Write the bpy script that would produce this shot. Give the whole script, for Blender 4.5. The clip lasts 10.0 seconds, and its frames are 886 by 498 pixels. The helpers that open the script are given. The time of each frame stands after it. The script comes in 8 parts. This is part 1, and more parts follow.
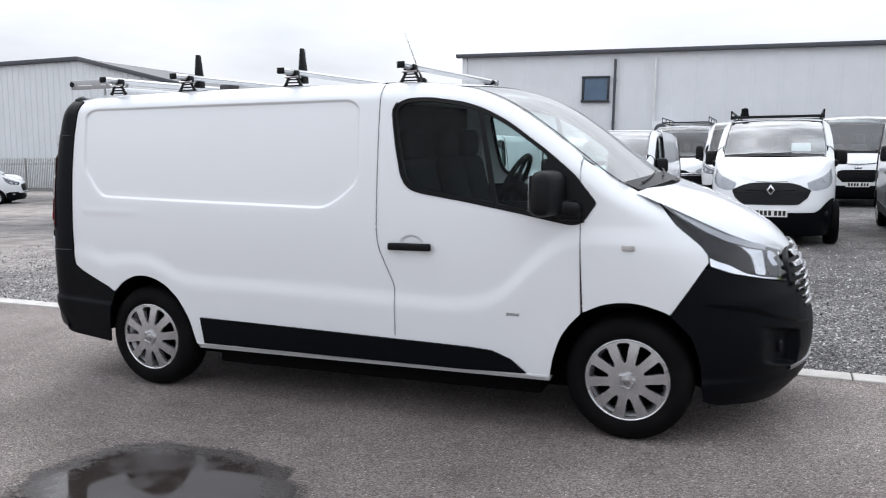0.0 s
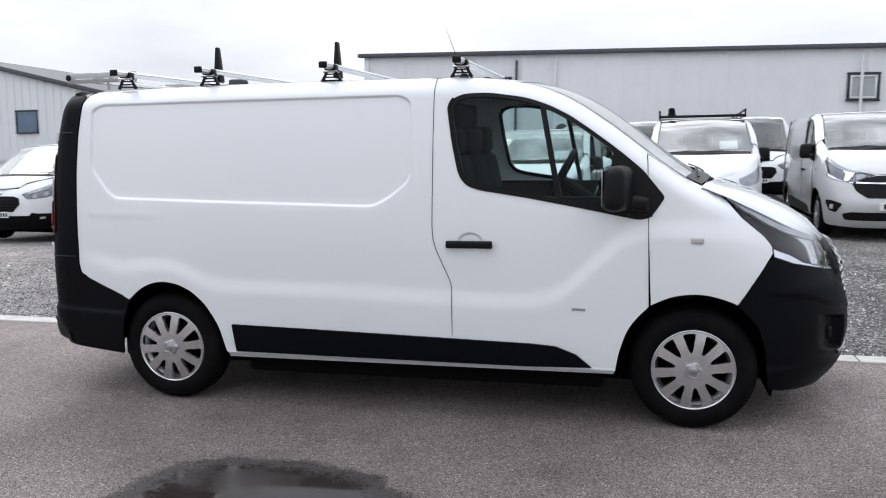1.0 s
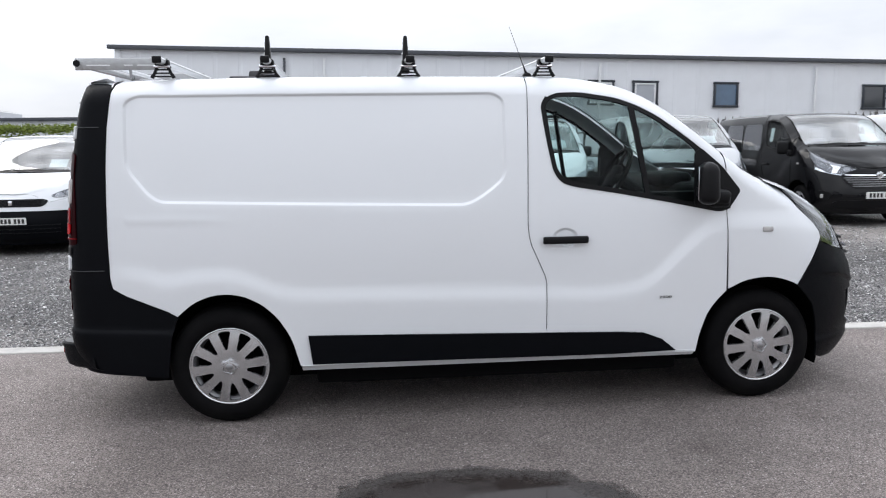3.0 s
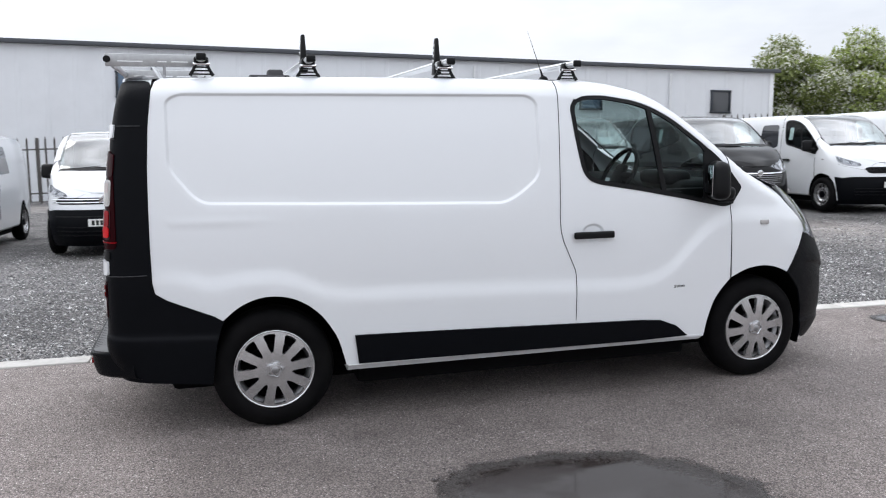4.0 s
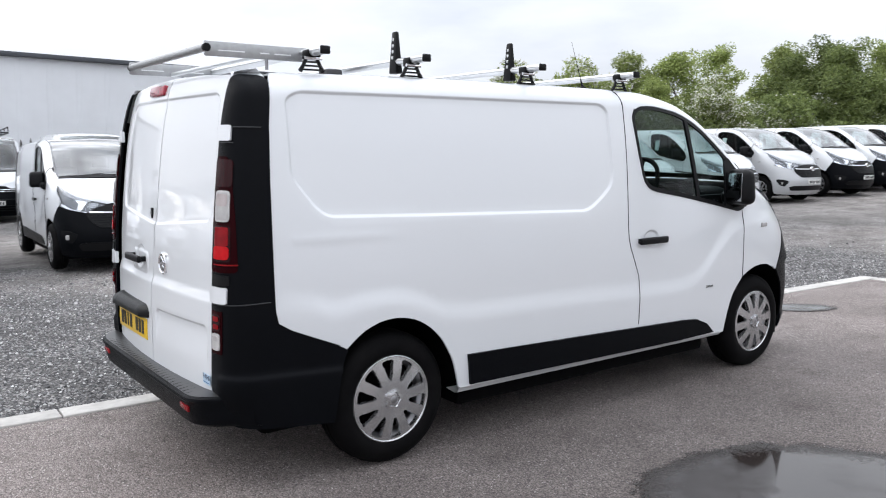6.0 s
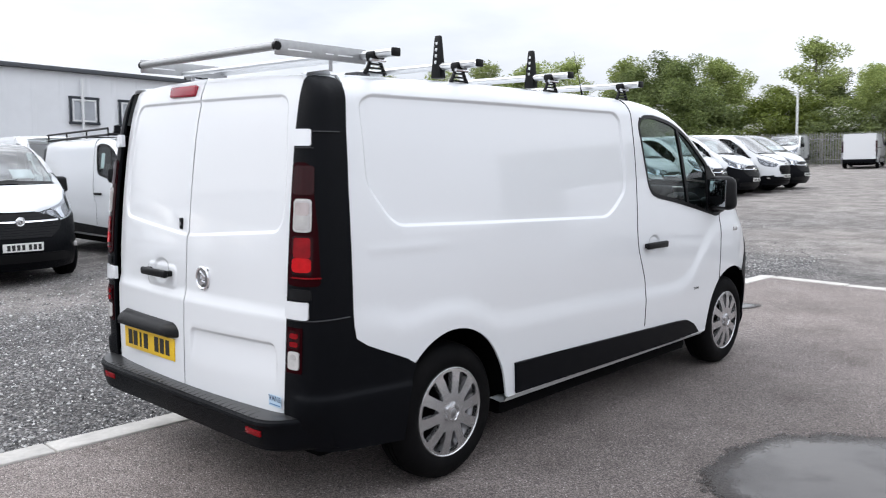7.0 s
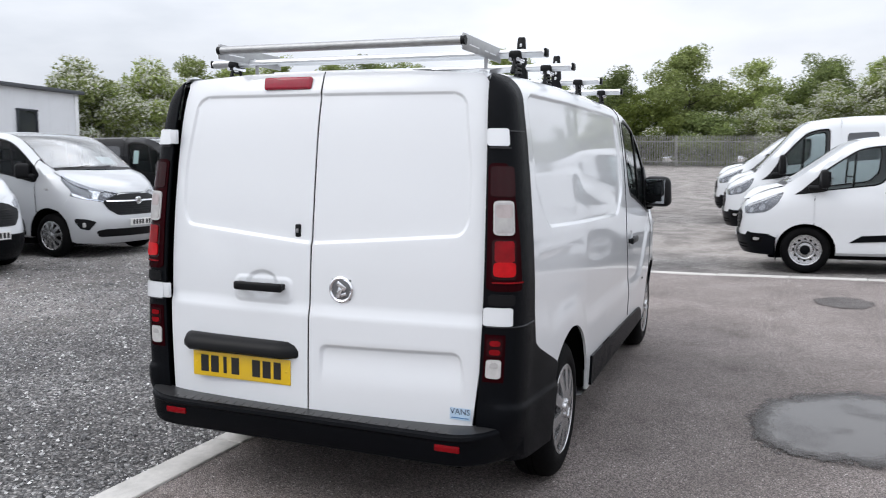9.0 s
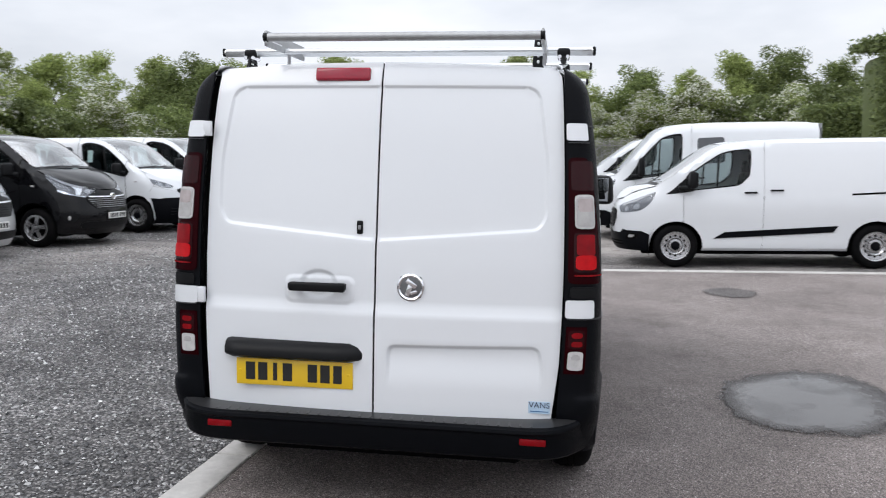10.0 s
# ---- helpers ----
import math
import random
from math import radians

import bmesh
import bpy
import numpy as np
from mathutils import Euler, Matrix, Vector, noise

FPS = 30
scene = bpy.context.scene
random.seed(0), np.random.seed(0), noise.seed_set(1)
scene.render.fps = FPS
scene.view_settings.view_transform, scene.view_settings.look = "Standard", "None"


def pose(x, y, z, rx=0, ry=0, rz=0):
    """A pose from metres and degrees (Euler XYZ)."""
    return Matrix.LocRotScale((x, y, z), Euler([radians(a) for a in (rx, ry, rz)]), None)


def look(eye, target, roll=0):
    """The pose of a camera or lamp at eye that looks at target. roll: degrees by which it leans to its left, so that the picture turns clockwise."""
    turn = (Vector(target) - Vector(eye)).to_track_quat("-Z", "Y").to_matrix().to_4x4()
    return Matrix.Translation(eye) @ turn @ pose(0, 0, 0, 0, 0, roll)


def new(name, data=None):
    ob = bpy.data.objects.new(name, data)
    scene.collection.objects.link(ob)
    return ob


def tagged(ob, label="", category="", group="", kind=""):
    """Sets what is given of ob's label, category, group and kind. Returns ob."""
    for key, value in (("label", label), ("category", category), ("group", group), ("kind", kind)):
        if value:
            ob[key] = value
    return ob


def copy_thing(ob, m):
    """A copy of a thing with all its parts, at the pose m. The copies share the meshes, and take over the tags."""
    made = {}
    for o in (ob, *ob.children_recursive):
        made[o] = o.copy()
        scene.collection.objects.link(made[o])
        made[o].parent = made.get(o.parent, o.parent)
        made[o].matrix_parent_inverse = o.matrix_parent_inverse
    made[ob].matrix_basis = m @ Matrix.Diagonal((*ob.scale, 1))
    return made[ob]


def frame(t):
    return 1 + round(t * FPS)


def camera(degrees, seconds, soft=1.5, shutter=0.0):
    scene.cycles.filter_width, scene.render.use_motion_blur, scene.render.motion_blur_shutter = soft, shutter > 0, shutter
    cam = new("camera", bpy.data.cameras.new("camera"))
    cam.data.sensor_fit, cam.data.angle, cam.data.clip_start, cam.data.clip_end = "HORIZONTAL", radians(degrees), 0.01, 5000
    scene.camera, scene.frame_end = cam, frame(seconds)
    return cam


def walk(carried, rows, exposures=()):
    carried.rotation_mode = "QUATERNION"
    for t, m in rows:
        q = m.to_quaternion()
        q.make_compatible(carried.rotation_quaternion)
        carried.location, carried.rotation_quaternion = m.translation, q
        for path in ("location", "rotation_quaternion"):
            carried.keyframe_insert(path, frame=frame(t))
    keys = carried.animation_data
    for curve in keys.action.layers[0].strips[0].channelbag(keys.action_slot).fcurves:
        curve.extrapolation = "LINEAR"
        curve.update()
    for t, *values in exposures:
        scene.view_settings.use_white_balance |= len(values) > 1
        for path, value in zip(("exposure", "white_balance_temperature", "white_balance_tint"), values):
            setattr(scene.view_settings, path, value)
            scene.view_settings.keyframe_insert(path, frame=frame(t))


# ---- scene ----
# ---------------------------------------------------------------- camera
cam = camera(57.1, 10.0, soft=1.1, shutter=0.3)
METRES, EYE, TURN = 10.31, 1.465, 21.32
ROWS = [
    (0.0, 0.0, 0.0, 0.0, -0.02, -6.03, 0.21),
    (0.5, -0.0478, 0.0056, -0.0018, -2.8, -5.98, 0.56),
    (1.0, -0.0937, 0.0131, -0.0016, -8.28, -6.04, 0.59),
    (1.5, -0.1429, 0.0209, 0.001, -13.55, -6.29, 0.56),
    (2.0, -0.1885, 0.0386, 0.0014, -18.36, -6.4, 0.64),
    (3.5, -0.3308, 0.0969, -0.0004, -32.52, -6.26, 0.92),
    (4.0, -0.3752, 0.1213, 0.0011, -37.86, -6.44, 0.92),
    (4.5, -0.4098, 0.1567, 0.0009, -43.58, -6.62, 0.79),
    (5.0, -0.4463, 0.195, 0.0007, -49.64, -6.67, 0.69),
    (5.5, -0.475, 0.2403, -0.0004, -53.46, -6.1, 0.91),
    (7.0, -0.5346, 0.3774, 0.0017, -68.52, -5.34, 1.01),
    (7.5, -0.5527, 0.4254, 0.0026, -73.65, -5.37, 1.03),
    (8.0, -0.5618, 0.4709, 0.002, -78.65, -5.33, 1.07),
    (8.5, -0.5636, 0.5192, 0.004, -83.99, -5.6, 1.07),
    (9.0, -0.5658, 0.5705, 0.0054, -90.37, -5.7, 0.97),
    (9.5, -0.5574, 0.6176, 0.0038, -96.02, -5.66, 0.92),
    (10.0, -0.5516, 0.6678, 0.0035, -102.74, -5.67, 0.79),
]
walk(cam, [(t, pose(3.717, -5.108, EYE, 0, 0, TURN) @ pose(METRES * x, METRES * y, METRES * z, 90 + pitch, roll, yaw)) for t, x, y, z, yaw, pitch, roll in ROWS],
     exposures=[(0.0, -0.05), (2.0, -0.11), (3.5, 0.0), (7.0, 0.07), (8.5, -0.02), (10.0, -0.18)])

# ---------------------------------------------------------------- sky and sun (bright overcast)
world = bpy.data.worlds.new("overcast_sky")
scene.world = world
world.use_nodes = True
wn, wl = world.node_tree.nodes, world.node_tree.links
wn.clear()
w_out = wn.new("ShaderNodeOutputWorld")
w_bg = wn.new("ShaderNodeBackground")
w_sky = wn.new("ShaderNodeTexSky")
w_sky.sky_type = "NISHITA"
w_sky.sun_disc = False
w_sky.sun_elevation, w_sky.sun_rotation = radians(47), radians(310)
w_sky.dust_density = 3.0
w_bg.inputs["Strength"].default_value = 0.104
w_co = wn.new("ShaderNodeTexCoord")
w_map = wn.new("ShaderNodeMapping")
w_map.inputs["Scale"].default_value = (1.0, 1.0, 3.2)
w_noise = wn.new("ShaderNodeTexNoise")
w_noise.inputs["Scale"].default_value = 2.2
w_noise.inputs["Detail"].default_value = 7.0
w_noise.inputs["Roughness"].default_value = 0.52
w_ramp = wn.new("ShaderNodeValToRGB")
w_ramp.color_ramp.elements[0].position, w_ramp.color_ramp.elements[0].color = 0.30, (6.9, 7.35, 8.15, 1)
w_ramp.color_ramp.elements[1].position, w_ramp.color_ramp.elements[1].color = 0.62, (10.2, 10.5, 11.2, 1)
w_mix = wn.new("ShaderNodeMixRGB")
w_mix.inputs["Fac"].default_value = 0.93
wl.new(w_co.outputs["Generated"], w_map.inputs["Vector"])
wl.new(w_map.outputs["Vector"], w_noise.inputs["Vector"])
wl.new(w_noise.outputs["Fac"], w_ramp.inputs["Fac"])
wl.new(w_sky.outputs["Color"], w_mix.inputs["Color1"])
wl.new(w_ramp.outputs["Color"], w_mix.inputs["Color2"])
# an overcast sky is brighter overhead than at the horizon
w_sep = wn.new("ShaderNodeSeparateXYZ")
w_up = wn.new("ShaderNodeMapRange")
w_up.inputs["From Min"].default_value, w_up.inputs["From Max"].default_value = 0.05, 1.0
w_up.inputs["To Min"].default_value, w_up.inputs["To Max"].default_value = 0.94, 2.45
w_mul = wn.new("ShaderNodeVectorMath")
w_mul.operation = "SCALE"
wl.new(w_co.outputs["Generated"], w_sep.inputs["Vector"])
wl.new(w_sep.outputs["Z"], w_up.inputs["Value"])
wl.new(w_mix.outputs["Color"], w_mul.inputs[0])
# the cloud is more broken overhead
w_noise2 = wn.new("ShaderNodeTexNoise")
w_noise2.inputs["Scale"].default_value, w_noise2.inputs["Detail"].default_value = 3.1, 6.0
wl.new(w_co.outputs["Generated"], w_noise2.inputs["Vector"])
w_break = wn.new("ShaderNodeMapRange")
w_break.inputs["From Min"].default_value, w_break.inputs["From Max"].default_value = 0.36, 0.64
w_break.inputs["To Min"].default_value, w_break.inputs["To Max"].default_value = 0.5, 1.5
wl.new(w_noise2.outputs["Fac"], w_break.inputs["Value"])
w_high = wn.new("ShaderNodeMapRange")
w_high.inputs["From Min"].default_value, w_high.inputs["From Max"].default_value = 0.28, 0.6
wl.new(w_sep.outputs["Z"], w_high.inputs["Value"])
w_lerp = wn.new("ShaderNodeMix")
w_lerp.inputs[2].default_value = 1.0
wl.new(w_high.outputs["Result"], w_lerp.inputs[0])
wl.new(w_break.outputs["Result"], w_lerp.inputs[3])
w_both = wn.new("ShaderNodeMath")
w_both.operation = "MULTIPLY"
wl.new(w_up.outputs["Result"], w_both.inputs[0])
wl.new(w_lerp.outputs[0], w_both.inputs[1])
wl.new(w_both.outputs["Value"], w_mul.inputs["Scale"])
wl.new(w_mul.outputs["Vector"], w_bg.inputs["Color"])
wl.new(w_bg.outputs["Background"], w_out.inputs["Surface"])
sun_data = bpy.data.lights.new("sun", "SUN")
sun_data.energy, sun_data.angle, sun_data.color = 0.7, radians(30), (1.0, 0.97, 0.93)
sun = new("sun", sun_data)
sun.matrix_world = look((-10, 8.5, 14), (0, 0, 0))
# ---------------------------------------------------------------- materials
def material(name, colour, rough=0.5, metal=0.0, coat=0.0, grain=0.0, grain_scale=40.0, bump=0.0, bump_scale=60.0, dirt=0.0, dirt_colour=(0.12, 0.11, 0.1), dirt_scale=2.5, spec=0.5, random=0.0, vary_rough=0.0):
    """A principled material with grain, larger stains and fine relief, all at real-world size."""
    m = bpy.data.materials.new(name)
    m.use_nodes = True
    nt = m.node_tree
    b = nt.nodes["Principled BSDF"]
    b.inputs["Base Color"].default_value = (*colour, 1)
    b.inputs["Roughness"].default_value, b.inputs["Metallic"].default_value = rough, metal
    b.inputs["Specular IOR Level"].default_value = spec
    b.inputs["Coat Weight"].default_value, b.inputs["Coat Roughness"].default_value = coat, 0.04
    co = nt.nodes.new("ShaderNodeTexCoord")
    col = None

    def noise_node(scale, detail=4.0):
        n = nt.nodes.new("ShaderNodeTexNoise")
        n.inputs["Scale"].default_value, n.inputs["Detail"].default_value = scale, detail
        nt.links.new(co.outputs["Object"], n.inputs["Vector"])
        return n

    def mixed(fac, a, c):
        mx = nt.nodes.new("ShaderNodeMixRGB")
        nt.links.new(fac, mx.inputs["Fac"])
        for sock, v in (("Color1", a), ("Color2", c)):
            if isinstance(v, tuple):
                mx.inputs[sock].default_value = (*v, 1)
            else:
                nt.links.new(v, mx.inputs[sock])
        return mx.outputs["Color"]

    if grain:
        n = noise_node(grain_scale)
        col = mixed(n.outputs["Fac"], tuple(c * (1 - grain) for c in colour), tuple(min(1, c * (1 + grain)) for c in colour))
    if random:
        oi = nt.nodes.new("ShaderNodeObjectInfo")
        mr = nt.nodes.new("ShaderNodeMapRange")
        mr.inputs["To Min"].default_value, mr.inputs["To Max"].default_value = 1 - random, 1 + random
        nt.links.new(oi.outputs["Random"], mr.inputs["Value"])
        hsv = nt.nodes.new("ShaderNodeHueSaturation")
        nt.links.new(mr.outputs["Result"], hsv.inputs["Value"])
        if col is None:
            hsv.inputs["Color"].default_value = (*colour, 1)
        else:
            nt.links.new(col, hsv.inputs["Color"])
        col = hsv.outputs["Color"]
    if dirt:
        n = noise_node(dirt_scale, 6.0)
        r = nt.nodes.new("ShaderNodeMapRange")
        r.inputs["From Min"].default_value, r.inputs["From Max"].default_value, r.inputs["To Max"].default_value = 0.45, 0.75, dirt
        nt.links.new(n.outputs["Fac"], r.inputs["Value"])
        col = mixed(r.outputs["Result"], col if col is not None else colour, dirt_colour)
    if col is not None:
        nt.links.new(col, b.inputs["Base Color"])
    if vary_rough:
        n = noise_node(9.0, 5.0)
        r = nt.nodes.new("ShaderNodeMapRange")
        r.inputs["To Min"].default_value, r.inputs["To Max"].default_value = max(0.02, rough - vary_rough), min(1, rough + vary_rough)
        nt.links.new(n.outputs["Fac"], r.inputs["Value"])
        nt.links.new(r.outputs["Result"], b.inputs["Roughness"])
    if bump:
        n = noise_node(bump_scale, 3.0)
        bp = nt.nodes.new("ShaderNodeBump")
        bp.inputs["Strength"].default_value, bp.inputs["Distance"].default_value = min(1.0, bump), 0.004
        nt.links.new(n.outputs["Fac"], bp.inputs["Height"])
        nt.links.new(bp.outputs["Normal"], b.inputs["Normal"])
    return m


def glass_material(name, tint=(0.75, 0.82, 0.8), opaque=0.15, gloss_min=0.06, sharp=4.0):
    """Thin vehicle glass: clear with a tint, mirror-like gloss by Fresnel."""
    m = bpy.data.materials.new(name)
    m.use_nodes = True
    nt = m.node_tree
    nt.nodes.clear()
    out = nt.nodes.new("ShaderNodeOutputMaterial")
    clear = nt.nodes.new("ShaderNodeBsdfTransparent")
    clear.inputs["Color"].default_value = (*(c * (1 - opaque) for c in tint), 1)
    gloss = nt.nodes.new("ShaderNodeBsdfGlossy")
    gloss.inputs["Roughness"].default_value = 0.02
    facing = nt.nodes.new("ShaderNodeLayerWeight")
    facing.inputs["Blend"].default_value = 0.5
    power = nt.nodes.new("ShaderNodeMath")
    power.operation = "POWER"
    power.inputs[1].default_value = sharp
    fres = nt.nodes.new("ShaderNodeMapRange")
    fres.inputs["To Min"].default_value, fres.inputs["To Max"].default_value = gloss_min, 1.0
    nt.links.new(facing.outputs["Facing"], power.inputs[0])
    nt.links.new(power.outputs["Value"], fres.inputs["Value"])
    mix = nt.nodes.new("ShaderNodeMixShader")
    nt.links.new(fres.outputs["Result"], mix.inputs["Fac"])
    nt.links.new(clear.outputs["BSDF"], mix.inputs[1])
    nt.links.new(gloss.outputs["BSDF"], mix.inputs[2])
    nt.links.new(mix.outputs["Shader"], out.inputs["Surface"])
    return m


M_WHITE = material("white_car_paint", (0.675, 0.692, 0.715), rough=0.35, coat=1.0, dirt=0.05, dirt_scale=1.2, dirt_colour=(0.6, 0.58, 0.54))
M_SILVER = material("silver_metallic_paint", (0.50, 0.51, 0.525), rough=0.38, metal=0.35, coat=1.0, grain=0.04, grain_scale=300)
M_BLACKPAINT = material("dark_grey_metallic_paint", (0.0030, 0.0031, 0.0040), rough=0.3, spec=0.04, coat=0.55, grain=0.1, grain_scale=300)
M_BROWNPAINT = material("brown_metallic_paint", (0.07, 0.035, 0.03), rough=0.35, metal=0.3, coat=1.0, grain=0.05)
M_PLASTIC = material("black_textured_plastic", (0.0020, 0.0025, 0.0038), rough=0.42, spec=0.08, grain=0.25, grain_scale=25, bump=0.25, bump_scale=700, vary_rough=0.08)
M_SATIN = material("satin_black_plastic", (0.005, 0.0052, 0.006), rough=0.4, spec=0.16, grain=0.1, bump=0.1, bump_scale=500)
M_GAP = material("black_seal_rubber", (0.004, 0.004, 0.004), rough=0.8, spec=0.05)
M_UNDER = material("underbody_dark", (0.003, 0.003, 0.0034), rough=0.9, spec=0.05, grain=0.3, grain_scale=8)
M_TYRE = material("tyre_rubber", (0.0034, 0.0034, 0.0038), rough=0.68, spec=0.06, grain=0.3, grain_scale=30, bump=0.3, bump_scale=120, dirt=0.25, dirt_colour=(0.018, 0.017, 0.016), dirt_scale=5)
M_RUBBER = material("faded_grey_plastic", (0.06, 0.06, 0.063), rough=0.7, spec=0.2, grain=0.2, grain_scale=30)
M_TREAD = material("worn_grey_tread", (0.022, 0.022, 0.023), rough=0.36, spec=0.5, grain=0.3, grain_scale=20)
M_COVER = material("silver_wheel_cover_plastic", (0.52, 0.52, 0.53), rough=0.26, metal=0.85, grain=0.12, grain_scale=40, dirt=0.3, dirt_scale=9, dirt_colour=(0.15, 0.145, 0.14))
M_STEEL = material("bare_steel", (0.32, 0.32, 0.33), rough=0.4, metal=0.9, grain=0.15, grain_scale=50)
M_ALU = material("brushed_aluminium", (0.66, 0.67, 0.68), rough=0.36, metal=0.85, grain=0.08, grain_scale=60, bump=0.1, bump_scale=200)
M_GALV = material("galvanised_steel", (0.38, 0.385, 0.39), rough=0.45, metal=0.8, grain=0.2, grain_scale=35, dirt=0.2)
M_CHROME = material("chrome", (0.78, 0.78, 0.8), rough=0.08, metal=1.0)
M_REDLENS = material("red_lamp_lens", (0.020, 0.0008, 0.0022), rough=0.15, spec=0.15, coat=0.1, grain=0.2, grain_scale=15)
M_DARKRED = material("smoked_red_lamp_lens", (0.017, 0.0006, 0.0018), rough=0.2, spec=0.05)
M_BRIGHTRED = material("bright_red_lens", (0.19, 0.002, 0.005), rough=0.2, spec=0.15, coat=0.1, grain=0.5, grain_scale=18)
M_BRAKELENS = material("pale_red_lamp_lens", (0.29, 0.007, 0.026), rough=0.12, spec=0.3, coat=0.7, grain=0.15, grain_scale=60)
M_BRAKERED = material("lit_red_lens_cells", (0.44, 0.004, 0.007), rough=0.2, spec=0.15, coat=0.1, grain=0.4, grain_scale=25)
M_CLEARLENS = material("clear_lamp_lens", (0.38, 0.37, 0.365), rough=0.1, coat=0.6, grain=0.35, grain_scale=22)
M_PINKLENS = material("pinkish_clear_lens", (0.38, 0.33, 0.325), rough=0.12, coat=0.6, grain=0.3, grain_scale=30)
M_CLEARRIM = material("white_lens_plastic", (0.48, 0.47, 0.465), rough=0.15, coat=0.6, grain=0.25, grain_scale=45)
M_LAMPIN = material("headlamp_reflector", (0.80, 0.81, 0.82), rough=0.2, metal=0.85, grain=0.45, grain_scale=26, bump=1.0, bump_scale=55)
M_LAMPTOP = material("headlamp_pale_bezel", (0.30, 0.305, 0.315), rough=0.3, metal=0.3, grain=0.35, grain_scale=18)
M_LAMPMID = material("headlamp_grey_bezel", (0.15, 0.153, 0.16), rough=0.25, metal=0.4, grain=0.4, grain_scale=14)
M_LAMPDARK = material("headlamp_dark_bezel", (0.010, 0.010, 0.012), rough=0.3, spec=0.15, coat=0.0)
M_YELLOW = material("yellow_plate", (0.72, 0.46, 0.01), rough=0.35, coat=0.3, dirt=0.1)
M_PLATEWHITE = material("white_plate", (0.72, 0.72, 0.7), rough=0.35, coat=0.3, dirt=0.1)
M_INK = material("black_print", (0.008, 0.008, 0.008), rough=0.5)
M_BLUE = material("blue_print", (0.02, 0.11, 0.27), rough=0.5)
M_JOINT = material("grey_plastic_edge", (0.035, 0.036, 0.04), rough=0.5)
M_STICKER = material("pale_blue_print", (0.42, 0.55, 0.68), rough=0.4, coat=0.4, grain=0.06)
M_NAVY = material("navy_print", (0.006, 0.014, 0.05), rough=0.5)
M_PAPER = material("white_paper", (0.72, 0.73, 0.74), rough=0.7, grain=0.04)
M_SEAT = material("grey_seat_fabric", (0.014, 0.0145, 0.016), rough=0.9, spec=0.05, grain=0.2, grain_scale=10)
M_DASH = material("charcoal_dashboard_plastic", (0.0055, 0.0055, 0.006), rough=0.6, spec=0.06, grain=0.15, grain_scale=9)
M_GLASS = glass_material("side_glass", (0.70, 0.81, 0.80), 0.02, 0.014)
M_GLASSD = glass_material("dark_side_glass", (0.56, 0.62, 0.62), 0.02, 0.03)
M_SCREEN = glass_material("windscreen_glass", (0.78, 0.88, 0.87), 0.06, 0.08, 2.5)
M_SCREENB = glass_material("sky_reflecting_windscreen", (0.74, 0.84, 0.84), 0.08, 0.17, 1.9)
M_DARKGLASS = glass_material("rear_dark_glass", (0.25, 0.27, 0.28), 0.3)
M_LENS = glass_material("headlamp_cover", (0.95, 0.97, 1.0), 0.012, 0.03, 3.4)
M_WINDARK = material("dark_pane", (0.03, 0.033, 0.04), rough=0.06, coat=1.0, grain=0.3, grain_scale=1.5)
M_MIRROR = material("mirror_glass", (0.4, 0.42, 0.44), rough=0.02, metal=1.0)
# ---------------------------------------------------------------- building helpers
from mathutils.geometry import delaunay_2d_cdt


def part(name, geo, mat, parent=None, label="", smooth=True, sharp=35):
    """One mesh object from (verts, faces) or a bmesh, under a thing or a part."""
    me = bpy.data.meshes.new(name)
    if isinstance(geo, tuple):
        me.from_pydata([tuple(v) for v in geo[0]], [], [tuple(f) for f in geo[1]])
    else:
        geo.to_mesh(me)
        geo.free()
    me.update()
    for p in me.polygons:
        p.use_smooth = smooth
    if smooth and sharp < 180:
        me.set_sharp_from_angle(angle=radians(sharp))
    lay = me.attributes.get("surface_normal")
    if lay is not None:
        nv = [Vector(d.vector) for d in lay.data]
        me.normals_split_custom_set([nv[l.vertex_index] if nv[l.vertex_index].length > 0.5 and all(nv[i].length > 0.5 for i in p.vertices) else p.normal.copy() for p in me.polygons for l in [me.loops[k] for k in p.loop_indices]])
        me.attributes.remove(me.attributes["surface_normal"])
    me.materials.append(mat)
    ob = new(name, me)
    ob.parent = parent
    if label:
        ob["label"] = label
    return ob


def thing(name, label, category, at=None, group="", kind=""):
    """An Empty that carries a thing's parts."""
    ob = new(name)
    ob.empty_display_size = 0.2
    if at is not None:
        ob.matrix_world = at
    return tagged(ob, label, category, group, kind)


def tab(v, rows):
    """Smooth interpolation through rows of (v, value)."""
    xs = [r[0] for r in rows]
    if v <= xs[0]:
        return rows[0][1]
    if v >= xs[-1]:
        return rows[-1][1]
    i = max(k for k in range(len(xs) - 1) if xs[k] <= v)
    def slope(k):
        a, b = max(0, k - 1), min(len(rows) - 1, k + 1)
        return (rows[b][1] - rows[a][1]) / (rows[b][0] - rows[a][0])
    h = xs[i + 1] - xs[i]
    u = (v - xs[i]) / h
    return ((2 * u ** 3 - 3 * u ** 2 + 1) * rows[i][1] + (u ** 3 - 2 * u ** 2 + u) * h * slope(i)
            + (3 * u ** 2 - 2 * u ** 3) * rows[i + 1][1] + (u ** 3 - u ** 2) * h * slope(i + 1))


def sstep(a, b, v):
    u = min(1.0, max(0.0, (v - a) / (b - a)))
    return u * u * (3 - 2 * u)


